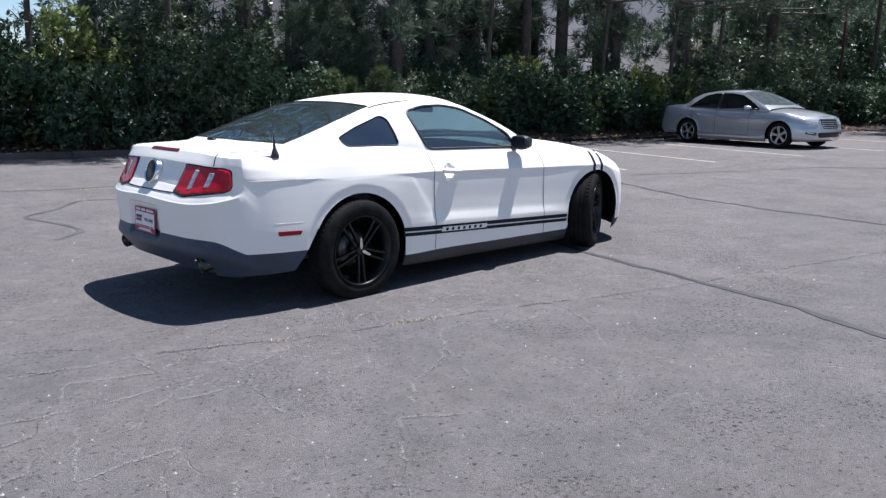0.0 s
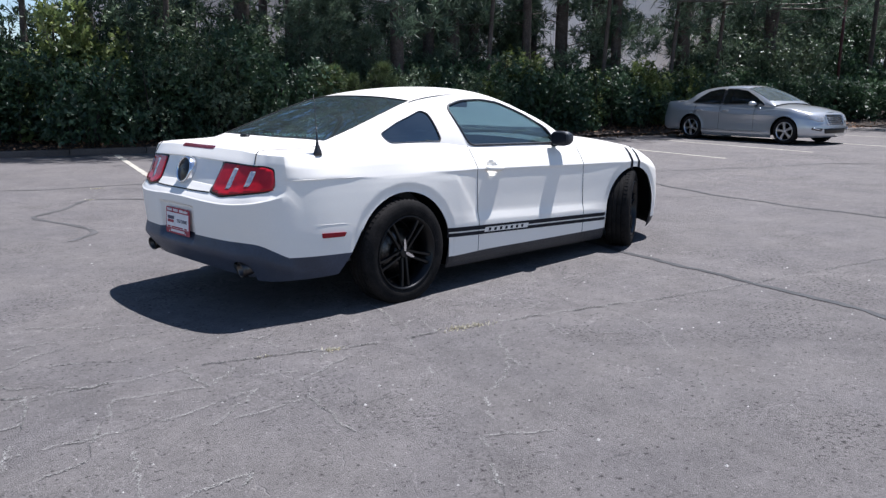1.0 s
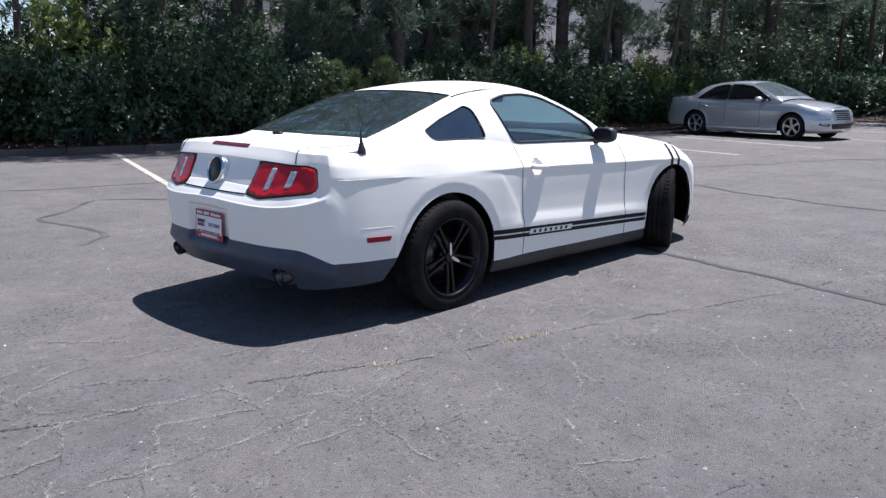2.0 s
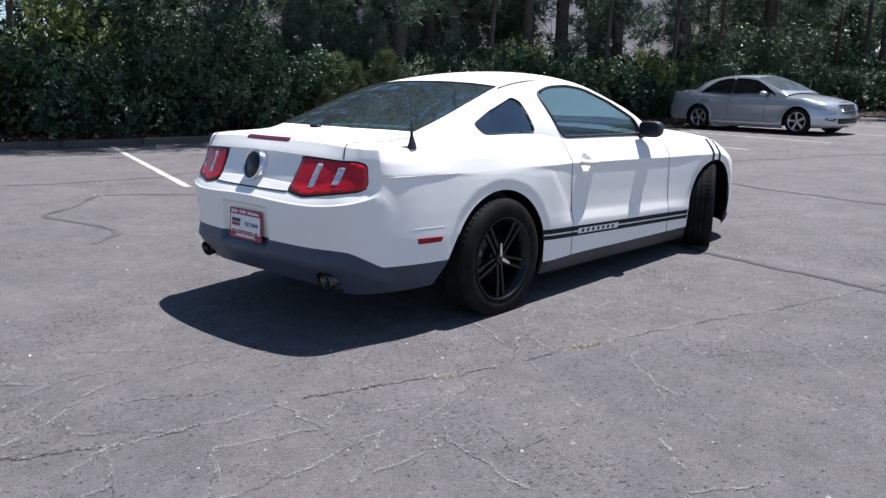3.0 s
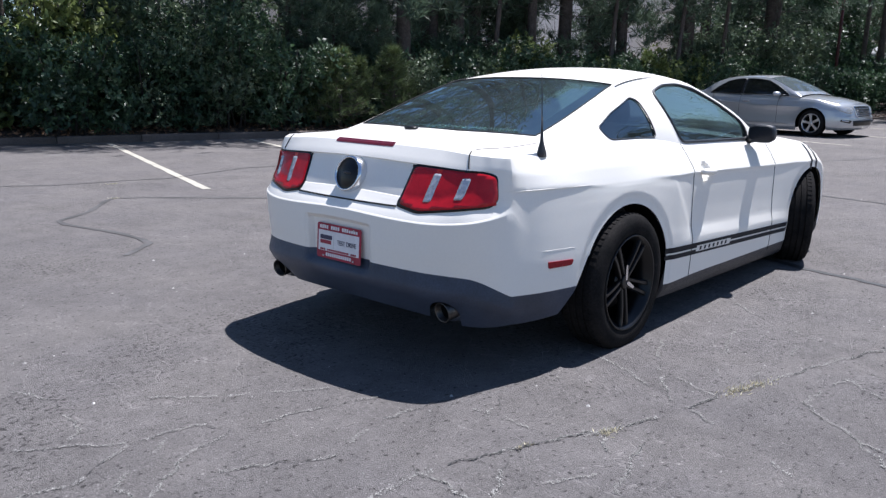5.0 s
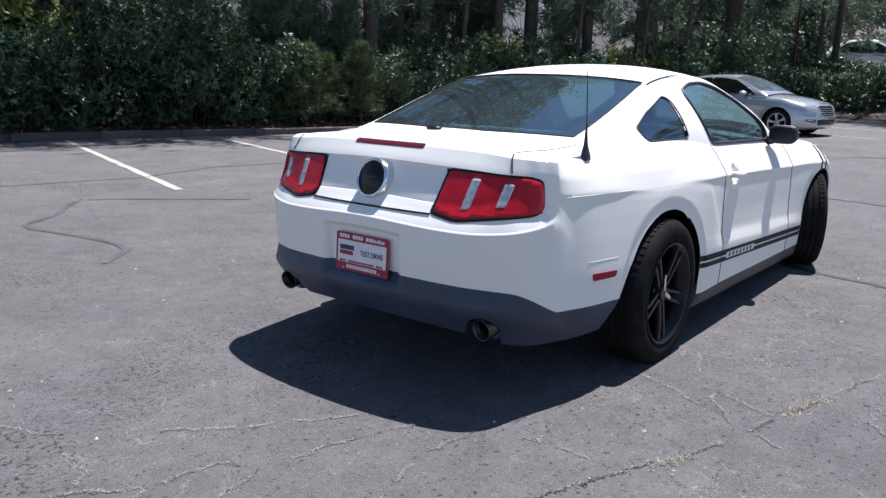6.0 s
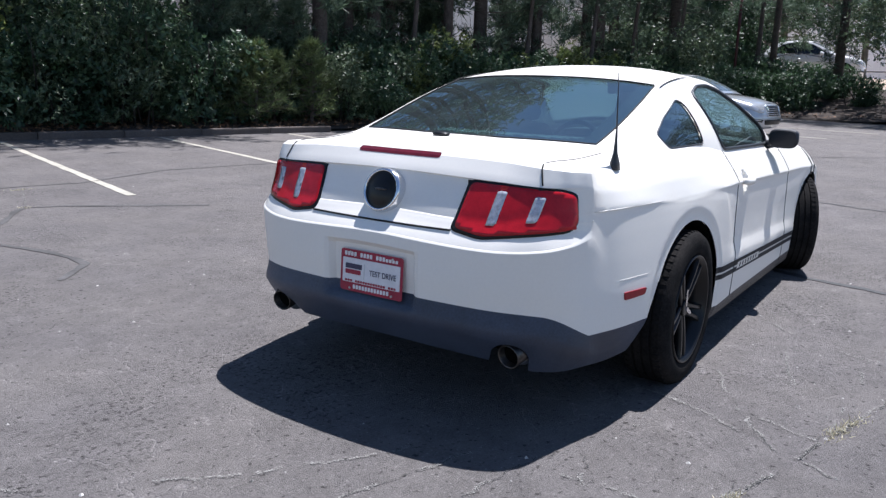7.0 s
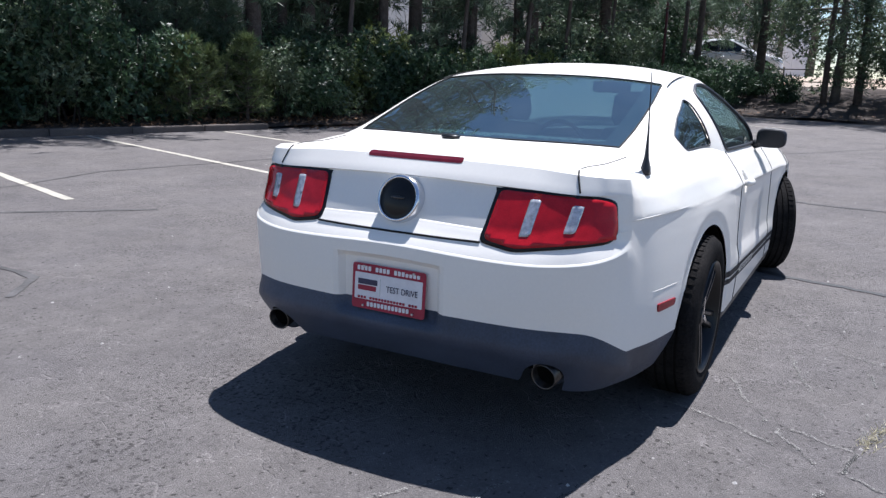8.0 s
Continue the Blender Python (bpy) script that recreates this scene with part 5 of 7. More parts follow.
def build_coupe():
    car = thing("coupe", Matrix(), "white two-door coupe with dark side stripes and black wheels", "car")
    sh = Shell(COUPE_OUTLINE, COUPE_STATIONS, COUPE_ROWS, [(0.010, 0.338, 0.388), (2.735, 0.318, 0.395)], recess=(0.222, 0.445, 0.680, 0.030), flare=0.008, crisp=(3,), window=5, notch=(0.590, 0.295, 0.075), scoop=True)
    sh.dents = [(0.855, 0.826, 0.062, 0.046, 0.022)]
    s_all = sh.columns(0.018, [DOOR_X0 - 0.002, DOOR_X0 + 0.002, DOOR_X1 - 0.002, DOOR_X1 + 0.002, -0.72, -0.825, 3.0] + [0.44 + 0.01 * k for k in range(28)] + [-0.53 + 0.008 * k for k in range(22)] + [0.79 + 0.0065 * k for k in range(21)])
    cols = [sh.column(s) for s in s_all]
    sh.dents = []
    sx = np.array([sh.base(s)[0][0] for s in s_all])
    n_rows = sum(COUPE_ROWS)
    s_door = [sh.s_at_x(DOOR_X0), sh.s_at_x(DOOR_X1)]
    s_q, s_f = sh.s_at_x(-0.72), sh.s_at_x(3.0)

    def pick(a, b):
        return [c for c, s in zip(cols, s_all) if a - 1e-4 <= s <= b + 1e-4]

    # painted skin, piece by piece
    rear = pick(0, s_q)
    part("rear_bumper", tidy(shell_mesh("rear_bumper", mirrored(rear)[:-1] + rear, (ROW_SPLIT, n_rows), M_WHITE)), None, car, "white painted rear bumper and tail panel")
    sharp(bpy.data.meshes["rear_bumper"], 15)
    part("rear_valance", tidy(shell_mesh("rear_valance", mirrored(pick(0, sh.s_at_x(-0.3)))[:-1] + pick(0, sh.s_at_x(-0.3)), (0, ROW_SPLIT), M_VALANCE)), None, car, "grey-black textured plastic rear valance")
    nose = pick(s_f, sh.length)
    part("front_bumper", tidy(shell_mesh("front_bumper", nose + mirrored(nose)[1:], (ROW_SPLIT, n_rows), M_WHITE)), None, car)
    part("front_valance", tidy(shell_mesh("front_valance", nose + mirrored(nose)[1:], (0, ROW_SPLIT), M_BLACKPL)), None, car, "black plastic front valance")
    for flip in (False, True):
        def side(a, b):
            c = pick(a, b)
            return c if not flip else mirrored(c)
        # the outline half has y >= 0: that is the car's left flank; the right flank is its mirror image
        part("quarter_panel", tidy(shell_mesh("quarter_panel", side(s_q, s_door[0] - 0.0021), (ROW_SPLIT, n_rows), M_WHITE)), None, car)
        door = part("door", tidy(shell_mesh("door", side(s_door[0] + 0.0019, s_door[1] - 0.0021), (ROW_SPLIT, n_rows), M_WHITE)), None, car)
        part("front_fender", tidy(shell_mesh("front_fender", side(s_door[1] + 0.0019, s_f), (ROW_SPLIT, n_rows), M_WHITE)), None, car)
        part("side_skirt", tidy(shell_mesh("side_skirt", side(sh.s_at_x(0.1), sh.s_at_x(2.6)), (0, ROW_SPLIT), M_BLACKPL)), None, car, "black plastic side skirt")
        g = -1 if flip else 1

        def skin(x, z, out=0.0):
            p = sh.on(x, z, out)
            return Vector((p.x, p.y * g, p.z))
        # door gaps: dark backing strips behind the open joints
        for gx in (DOOR_X0, DOOR_X1):
            z0, z1 = (0.245, 0.985) if gx == DOOR_X0 else (0.195, 0.94)
            v, f = [], []
            for k in range(31):
                z = z0 + (z1 - z0) * k / 30
                v += [skin(gx - 0.0065, z, -0.0015 - 0.002), skin(gx + 0.0065, z, -0.0035)]
            for k in range(30):
                f.append((2 * k, 2 * k + 1, 2 * k + 3, 2 * k + 2))
            part("door_gap", mesh_of("door_gap", v, f, M_GAP), None, door, "dark joint beside the door")
            pts = [skin(gx, z0 + (z1 - z0) * k / 30, 0.0006) for k in range(31)]
            part("door_seam", mesh_of("door_seam", *tube(pts, 0.0022, 5), M_GAP, True), None, door, "dark joint beside the door")
        # twin stripes above the skirt and the light bars that stand for the lettering
        for top, thick in ((0.0, 0.030), (0.040, 0.026)):
            xs = np.linspace(0.375, 2.325, 90)
            v, f = [], []
            for x in xs:
                zt = 0.444 - 0.0499 * (x - 0.393) - top
                r = np.linspace(0, thick, 4)
                v += [skin(x, zt - q, 0.002) for q in r]
            for i in range(len(xs) - 1):
                f += [(4 * i + k, 4 * i + k + 1, 4 * i + 5 + k, 4 * i + 4 + k) for k in range(3)]
            part("side_stripe", tidy(mesh_of("side_stripe", v, f, M_STRIPE, True)), None, car, "dark vinyl stripe along the sill")
        v, f = [], []
        for i in range(13):
            x = 0.745 + 0.50 * i / 12
            zt = 0.444 - 0.0499 * (x - 0.393) - 0.018
            v += [skin(x + 0.012, zt, 0.0035), skin(x, zt - 0.034, 0.0035)]
        f = [(2 * i, 2 * i + 1, 2 * i + 3, 2 * i + 2) for i in range(12)]
        part("stripe_plaque", mesh_of("stripe_plaque", v, f, M_WHITE, True), None, car, "white gap in the stripe")
        for i in range(7):
            x = 0.785 + 0.062 * i
            v = []
            for dx, dz in ((0.010, 0.0), (0.036, 0.0), (0.030, -0.022), (0.004, -0.022)):
                zt = 0.444 - 0.0499 * (x + dx - 0.393) - 0.024
                v.append(skin(x + dx, zt + dz, 0.005))
            part("stripe_bar", mesh_of("stripe_bar", v, [(0, 1, 2, 3)], M_STRIPE), None, car, "small dark bar on the stripe")
        # two short hash bars over the front fender
        for off in (0.0, 0.115):
            v = []
            for k in range(15):
                z = 0.700 + 0.200 * k / 14
                x = 2.682 + off + 0.012 * (z - 0.700) / 0.200
                zz = min(z, 0.884)
                v += [skin(x, zz, 0.002), skin(x + 0.038, zz, 0.002)]
            f = [(2 * i, 2 * i + 1, 2 * i + 3, 2 * i + 2) for i in range(14)]
            part("fender_stripe", tidy(mesh_of("fender_stripe", v, f, M_STRIPE, True)), None, car, "short dark hash stripe on the fender")
        # door handle: a bar standing off the skin over a shallow cup
        pts = [skin(0.775 + 0.0205 * k, 0.829 - 0.0012 * k, (0.002, 0.010, 0.015, 0.017, 0.018, 0.018, 0.017, 0.015, 0.010, 0.002)[k]) for k in range(10)]
        v, f = tube(pts, [0.014, 0.017, 0.018, 0.018, 0.018, 0.018, 0.018, 0.017, 0.016, 0.013], 10)
        part("door_handle", tidy(mesh_of("door_handle", [Vector((p.x, p.y, p.z)) for p in v], f, M_WHITE, True)), None, door, "white painted door handle")
        # fine crease along the quarter panel behind the wheel
        pts = [skin(x, 0.849 - 0.016 * (x + 0.54), -0.0012) for x in np.linspace(-0.81, -0.26, 18)]
        part("quarter_crease", mesh_of("quarter_crease", *tube(pts, [0.0006] + [0.002] * 13 + [0.0018, 0.0014, 0.001, 0.0006], 6), M_WHITE, True), None, car, "fine crease in the quarter panel")
        # side marker lamp with its thin body line above
        pl = rounded([(-0.622, 0.524), (-0.455, 0.518), (-0.470, 0.492), (-0.618, 0.494)], 0.006)
        part("side_marker", tidy(mesh_of("side_marker", *with_rim(fill_patch(pl, lambda a, b: skin(a, b, 0.005), 0.011), (0, -0.008 * g, 0)), M_MARK, False)), None, car, "red rear side marker lamp")
        part("bumper_seam", mesh_of("bumper_seam", *tube([skin(-0.65 + 0.03 * k, 0.576 - 0.0008 * k, -0.0004) for k in range(8)], 0.0012, 5), M_WHITE, True), None, car, "fine seam between bumper and quarter panel")
        # rear lamp: black bezel, red lens, two pale upright strips
        bez = rounded([(0.352, 0.950), (0.703, 0.938), (0.742, 0.926), (0.756, 0.815), (0.742, 0.788), (0.46, 0.748), (0.330, 0.770)], 0.028, 5)
        lens = rounded([(0.364, 0.941), (0.699, 0.930), (0.737, 0.918), (0.7515, 0.819), (0.738, 0.797), (0.462, 0.760), (0.345, 0.781)], 0.024, 5)

        def tail(a, b, out):
            p = sh.on_end(a, b, out)
            return Vector((p.x, p.y * g, p.z))
        lamp = part("tail_lamp", tidy(mesh_of("tail_lamp", *with_rim(fill_patch(bez, lambda a, b: tail(a, b, 0.0035), 0.014), (0.014, 0, 0)), M_BLACK, True)), None, car, "black bezel round the red tail lamp")
        part("lens", tidy(mesh_of("lens", *with_rim(fill_patch(lens, lambda a, b: tail(a, b, 0.0092 - 0.002 * ((b - 0.85) / 0.09) ** 2), 0.013), (0.012, 0, 0)), M_LENS, True)), None, lamp, "ribbed red tail lamp lens")
        for c0 in (0.472, 0.611):
            st = rounded([(c0 + 0.002, 0.918 - 0.01 * (c0 > 0.5)), (c0 + 0.038, 0.917 - 0.01 * (c0 > 0.5)), (c0 + 0.026, 0.800 if c0 < 0.5 else 0.820), (c0 - 0.010, 0.797 if c0 < 0.5 else 0.817)], 0.006, 3)
            part("clear_strip", tidy(mesh_of("clear_strip", *with_rim(fill_patch(st, lambda a, b: tail(a, b, 0.0115), 0.010), (0.012, 0, 0)), M_CLEAR, True)), None, lamp, "clear upright strip in the tail lamp")
        part("trunk_seam", mesh_of("trunk_seam", *tube([tail(0.634 - 0.003 * k, 0.948 + 0.0088 * k, 0.001) for k in range(9)], 0.0032, 6), M_GAP, True), None, car, "dark joint between trunk lid and quarter panel")
        part("quarter_seam", mesh_of("quarter_seam", *tube([tail(0.752 + 0.007 * k, 0.822 + 0.0005 * k, 0.0) for k in range(6)], 0.0012, 5), M_WHITE, True), None, car, "fine seam beside the tail lamp")

    # trunk lid lower edge, deck, hood
    seam = [sh.on_end(-0.34 + 0.68 * k / 40, 0.768, 0.001) for k in range(41)]
    part("trunk_gap", mesh_of("trunk_gap", *tube(seam, 0.0045, 6), M_GAP, True), None, car, "dark joint under the trunk lid")

    tops = [(c[-1], s) for c, s in zip(cols, s_all)]

    def cap(name, lo, hi, centre_keys, label, yscale=1.0, power=2.0):
        rows = [t for t, s in tops if lo <= t[0] <= hi]
        rows = [r for i, r in enumerate(rows) if i == 0 or r[0] - rows[i - 1][0] > 1e-5]
        m = 28
        P = np.zeros((len(rows), 2 * m + 1, 3))
        for i, r in enumerate(rows):
            zc = smooth_curve(centre_keys, r[0])
            for j in range(2 * m + 1):
                q = math.sin((j / m - 1) * math.pi / 2)
                P[i, j] = (r[0], r[1] * q, r[2] + (zc - r[2]) * (1 - abs(q) ** power))
        part(name, tidy(grid_mesh(name, P, np.ones((len(rows) - 1, 2 * m), bool), M_WHITE)), None, car, label)
        R = np.array(rows)

        def on_cap(x, y):
            r1, r2 = np.interp(x, R[:, 0], R[:, 1]), np.interp(x, R[:, 0], R[:, 2])
            return Vector((x, y, r2 + (smooth_curve(centre_keys, x) - r2) * (1 - min(1, abs(y) / r1) ** power)))
        return on_cap

    deck = cap("trunk_lid", -2, -0.30, [(-0.95, 1.0455), (-0.9, 1.0475), (-0.82, 1.053), (-0.6, 1.064), (-0.4, 1.072), (-0.2, 1.076)], "white trunk lid with a raised rear lip")
    cap("hood", 1.72, 4, [(1.7, 0.99), (2.0, 1.0), (2.4, 0.985), (2.8, 0.955), (3.1, 0.905), (3.3, 0.85), (3.5, 0.76)], "white hood")

    for g in (-1, 1):
        part("deck_seam", mesh_of("deck_seam", *tube([deck(x, g * (0.610 + 0.10 * (x + 0.86))) + Vector((0, 0, 0.0005)) for x in np.linspace(-0.862, -0.42, 16)], 0.0024, 6), M_GAP, True), None, car, "dark joint beside the trunk lid")
    # third brake lamp along the lip
    pl = rounded([(-0.20, 1.0335), (0.20, 1.0335), (0.20, 1.0135), (-0.20, 1.0135)], 0.008, 3)
    part("brake_lamp", tidy(mesh_of("brake_lamp", *with_rim(fill_patch(pl, lambda a, b: sh.on_end(a, b, 0.0015), 0.010), (0.012, 0, 0)), M_LENSD, False)), None, car, "long dark red brake lamp in the trunk lip")

    # round chrome-ringed badge, plain centre
    c = sh.on_end(0, 0.875, 0.012)
    tilt = Matrix.Translation(c) @ Matrix.Rotation(radians(17), 4, "Y") @ Matrix.Rotation(radians(90), 4, "Z")
    v, f = lathe([(0.074, 0.018), (0.075, 0.027), (0.079, 0.029), (0.085, 0.024), (0.088, 0.015), (0.090, -0.03)], 56)
    badge = part("badge", tidy(mesh_of("badge", [tilt @ p for p in v], f, M_CHROME, True)), None, car, "round chrome-ringed badge")
    v, f = lathe([(0.0005, 0.0215), (0.056, 0.0215), (0.058, 0.020), (0.075, 0.020)], 56)
    part("badge_face", tidy(mesh_of("badge_face", [tilt @ p for p in v], f, M_BLACK, True)), None, badge, "dark badge face")
    bm = bmesh.new()
    bmesh.ops.create_icosphere(bm, subdivisions=2, radius=1)
    bmesh.ops.transform(bm, matrix=tilt @ Matrix.Translation((0.002, 0.0225, 0.003)) @ Matrix.Diagonal((0.030, 0.005, 0.006, 1)), verts=bm.verts)
    part("badge_emblem", bm, M_EXHAUST, badge, "small plain metal emblem", True)

    # plate in its recess
    plate_m = Matrix.Translation((-1.116, -0.006, 0.556)) @ Matrix.Rotation(radians(3.0), 4, "Y") @ Matrix.Rotation(radians(-90), 4, "Z")

    def flat(name, x0, x1, z0, z1, y, material, parent, label, r=0.004):
        pl = rounded([(x0, z0), (x1, z0), (x1, z1), (x0, z1)], r, 3)
        verts = [plate_m @ Vector((a, -y, b)) for a, b in pl] + [plate_m @ Vector((a, -y + 0.0016, b)) for a, b in pl]
        n = len(pl)
        faces = [tuple(range(n)), tuple(range(2 * n - 1, n - 1, -1))] + [(k, k + n, (k + 1) % n + n, (k + 1) % n) for k in range(n)]
        return part(name, tidy(mesh_of(name, verts, faces, material)), None, parent, label)

    plate = flat("dealer_plate", -0.155, 0.155, -0.084, 0.084, 0.004, M_PLATER, car, "white and crimson dealer test drive plate", 0.012)
    flat("plate_panel", -0.143, 0.143, -0.048, 0.050, 0.0062, M_PLATEW, plate, "white plate panel", 0.003)
    rnd = random.Random(3)
    # unreadable top line and bottom lines as plain bars, one short bar a letter
    for k in range(17):
        if k in (4, 9):
            continue
        x = -0.134 + 0.0158 * k
        low = 0.004 if k > 12 else 0.0
        flat("print_bar", x, x + 0.0115, 0.0585, 0.0755 - low, 0.0064, M_PLATEW, plate, "pale printed bar", 0.003)
    for k in range(20):
        x = -0.128 + 0.0128 * k
        if k not in (3, 16):
            flat("print_bar", x, x + 0.0095, -0.0455, -0.0365, 0.0078, M_PLATER, plate, "crimson printed bar", 0.002)
    for k in range(12):
        x = -0.088 + 0.0152 * k
        flat("print_bar", x, x + 0.0112, -0.073, -0.056, 0.0064, M_PLATEW, plate, "pale printed bar", 0.004)
    flat("print_block", -0.128, -0.045, 0.008, 0.028, 0.0078, M_INK, plate, "dark printed bar", 0.003)
    flat("print_block", -0.128, -0.050, -0.014, 0.004, 0.0078, M_PLATER, plate, "crimson printed bar", 0.003)
    flat("plate_rule", -0.0335, -0.0320, -0.03, 0.035, 0.0078, M_SHELF, plate, "thin rule on the plate", 0.0004)
    cu = bpy.data.curves.new("plate_text", "FONT")
    cu.body, cu.size, cu.extrude = "TEST DRIVE", 0.032, 0.0004
    cu.align_x = "CENTER"
    tmp = new("plate_text", cu)
    tm = bpy.data.meshes.new_from_object(tmp.evaluated_get(bpy.context.evaluated_depsgraph_get()))
    bpy.data.objects.remove(tmp)
    tm.transform(plate_m @ Matrix.Translation((0.060, -0.0082, -0.008)) @ Matrix.Rotation(radians(90), 4, "X") @ Matrix.Diagonal((0.80, 1, 1, 1)))
    tm.materials.clear()
    tm.materials.append(M_INK)
    part("plate_lettering", tm, None, plate, "dark TEST DRIVE lettering")
    for dx in (-0.105, 0.105):
        for dz in (0.073, -0.072):
            v, f = lathe([(0.0005, 0.003), (0.004, 0.003), (0.0055, 0.0)], 10)
            part("plate_screw", tidy(mesh_of("plate_screw", [plate_m @ Vector((p.x + dx, -p.y - 0.006, p.z + dz)) for p in v], f, M_ALLOY)), None, plate, "small plate screw")

    for o in car.children:
        if o.name.split(".")[0] in ("door", "front_fender", "quarter_panel"):
            sharp(o.data, 20)
    build_greenhouse(car, sh)

    # antenna, deck dome, washer
    v, f = loft_bars([[(-0.562 + a * k - dx, -0.751 + b * k2, z) for a, b in ((1, 0), (0.5, 0.9), (-0.5, 0.9), (-1, 0), (-0.5, -0.9), (0.5, -0.9))] for k, k2, z, dx in ((0.034, 0.019, 0.985, 0), (0.030, 0.016, 1.010, 0.0), (0.012, 0.008, 1.05, 0.002), (0.006, 0.005, 1.10, 0.004), (0.003, 0.003, 1.16, 0.005))])
    ant = part("antenna", tidy(mesh_of("antenna", v, f, M_BLACKPL, True)), None, car, "black antenna foot")
    part("mast", mesh_of("mast", *tube([(-0.567, -0.751, 1.10), (-0.572, -0.750, 1.22), (-0.58, -0.748, 1.35)], [0.0035, 0.0025, 0.0018], 6), M_BLACKPL, True), None, ant, "thin black antenna mast")
    bm = bmesh.new()
    bmesh.ops.create_icosphere(bm, subdivisions=3, radius=1)
    bmesh.ops.transform(bm, matrix=Matrix.Translation((-0.575, 0.05, 1.072)) @ Matrix.Diagonal((0.03, 0.042, 0.012, 1)), verts=bm.verts)
    part("deck_dome", bm, M_BLACK, car, "small black dome on the trunk lid", True)

    # exhaust tips
    for y in (-0.575, 0.575):
        m = Matrix.Translation((-1.026, y * 1.01, 0.319)) @ Matrix.Rotation(radians(-6 if y < 0 else 6), 4, "Z") @ Matrix.Rotation(radians(-9), 4, "Y") @ Matrix.Rotation(radians(90), 4, "Z")
        v, f = lathe([(0.046, -0.22), (0.047, 0.0), (0.045, 0.004), (0.041, 0.0), (0.040, -0.2), (0.0005, -0.2)], 32)
        tip = part("exhaust_tip", tidy(mesh_of("exhaust_tip", [m @ p for p in v], f, M_EXHAUST, True)), None, car, "sooty steel exhaust tip")
        v, f = lathe([(0.039, -0.03), (0.0005, -0.06)], 24)
        part("bore", tidy(mesh_of("bore", [m @ p for p in v], f, M_LINER)), None, tip, "black inside of the exhaust")
        pts = [(-0.85, y, 0.30), (-0.6, y * 0.95, 0.29), (-0.3, y * 0.8, 0.28)]
        part("muffler", mesh_of("muffler", *tube(pts, [0.045, 0.08, 0.08], 12), M_EXHAUST, True), None, car, "dull steel muffler")
        part("pipe_collar", mesh_of("pipe_collar", *tube([(-0.955, y * 0.985, 0.325), (-0.92, y, 0.32), (-0.84, y, 0.30)], [0.060, 0.062, 0.05], 20), M_ALLOY, True), None, car, "bright steel collar behind the exhaust tip")

    # dark inside of arches and floor
    def liner(cx, cz, r, k):
        t = math.pi * (1.08 * k - 0.04)
        x, z = cx + (r + 0.012) * math.cos(t), cz + (r + 0.012) * math.sin(t)
        z = max(z, 0.305) if cx < 1 else z
        return (min(x, -0.363 - (0.52 - z) * 0.58) if cx < 1 and x < 0 and z < 0.52 else x), z

    for arch in sh.arches:
        for g in (-1, 1):
            rim = [liner(*arch, k / 32) for k in range(33)]
            v = [(x, g * y, z) for x, z in rim for y in (sh.on(x, max(z, 0.35)).y - 0.022, 0.5)] + [(x, g * 0.5, z) for x, z in rim]
            f = [(2 * k, 2 * k + 1, 2 * k + 3, 2 * k + 2) for k in range(32)] + [tuple(range(66, 99))]
            part("wheel_well", mesh_of("wheel_well", v, f, M_LINER), None, car, "black wheel well liner")
    v, f = merge(box(0.42, 2.3, -0.86, 0.86, 0.17, 0.20), box(-0.90, -0.42, -0.50, 0.50, 0.29, 0.32), box(-0.42, 0.42, -0.5, 0.5, 0.22, 0.26), box(2.3, 3.4, -0.5, 0.5, 0.16, 0.2))
    part("underbody", mesh_of("underbody", v, f, M_LINER), None, car, "black underbody")

    # wheels
    proto = make_wheel()
    for x, y, steer in ((0.0, -0.836, 0), (0.0, 0.836, 0), (2.735, -0.832, 25), (2.735, 0.80, 25)):
        m = Matrix.Translation((x, y, WHEEL_R - (0.021 if x < 1 else 0.012))) @ Matrix.Rotation(radians(steer + (0 if y < 0 else 180)), 4, "Z") @ Matrix.Rotation(radians(0 if y < 0 and x < 1 else 35), 4, "Y")
        w = copy_thing(proto, m)
        w.parent = car
        w.matrix_parent_inverse = Matrix()
    for o in (*proto.children_recursive, proto):
        bpy.data.objects.remove(o)
    return car


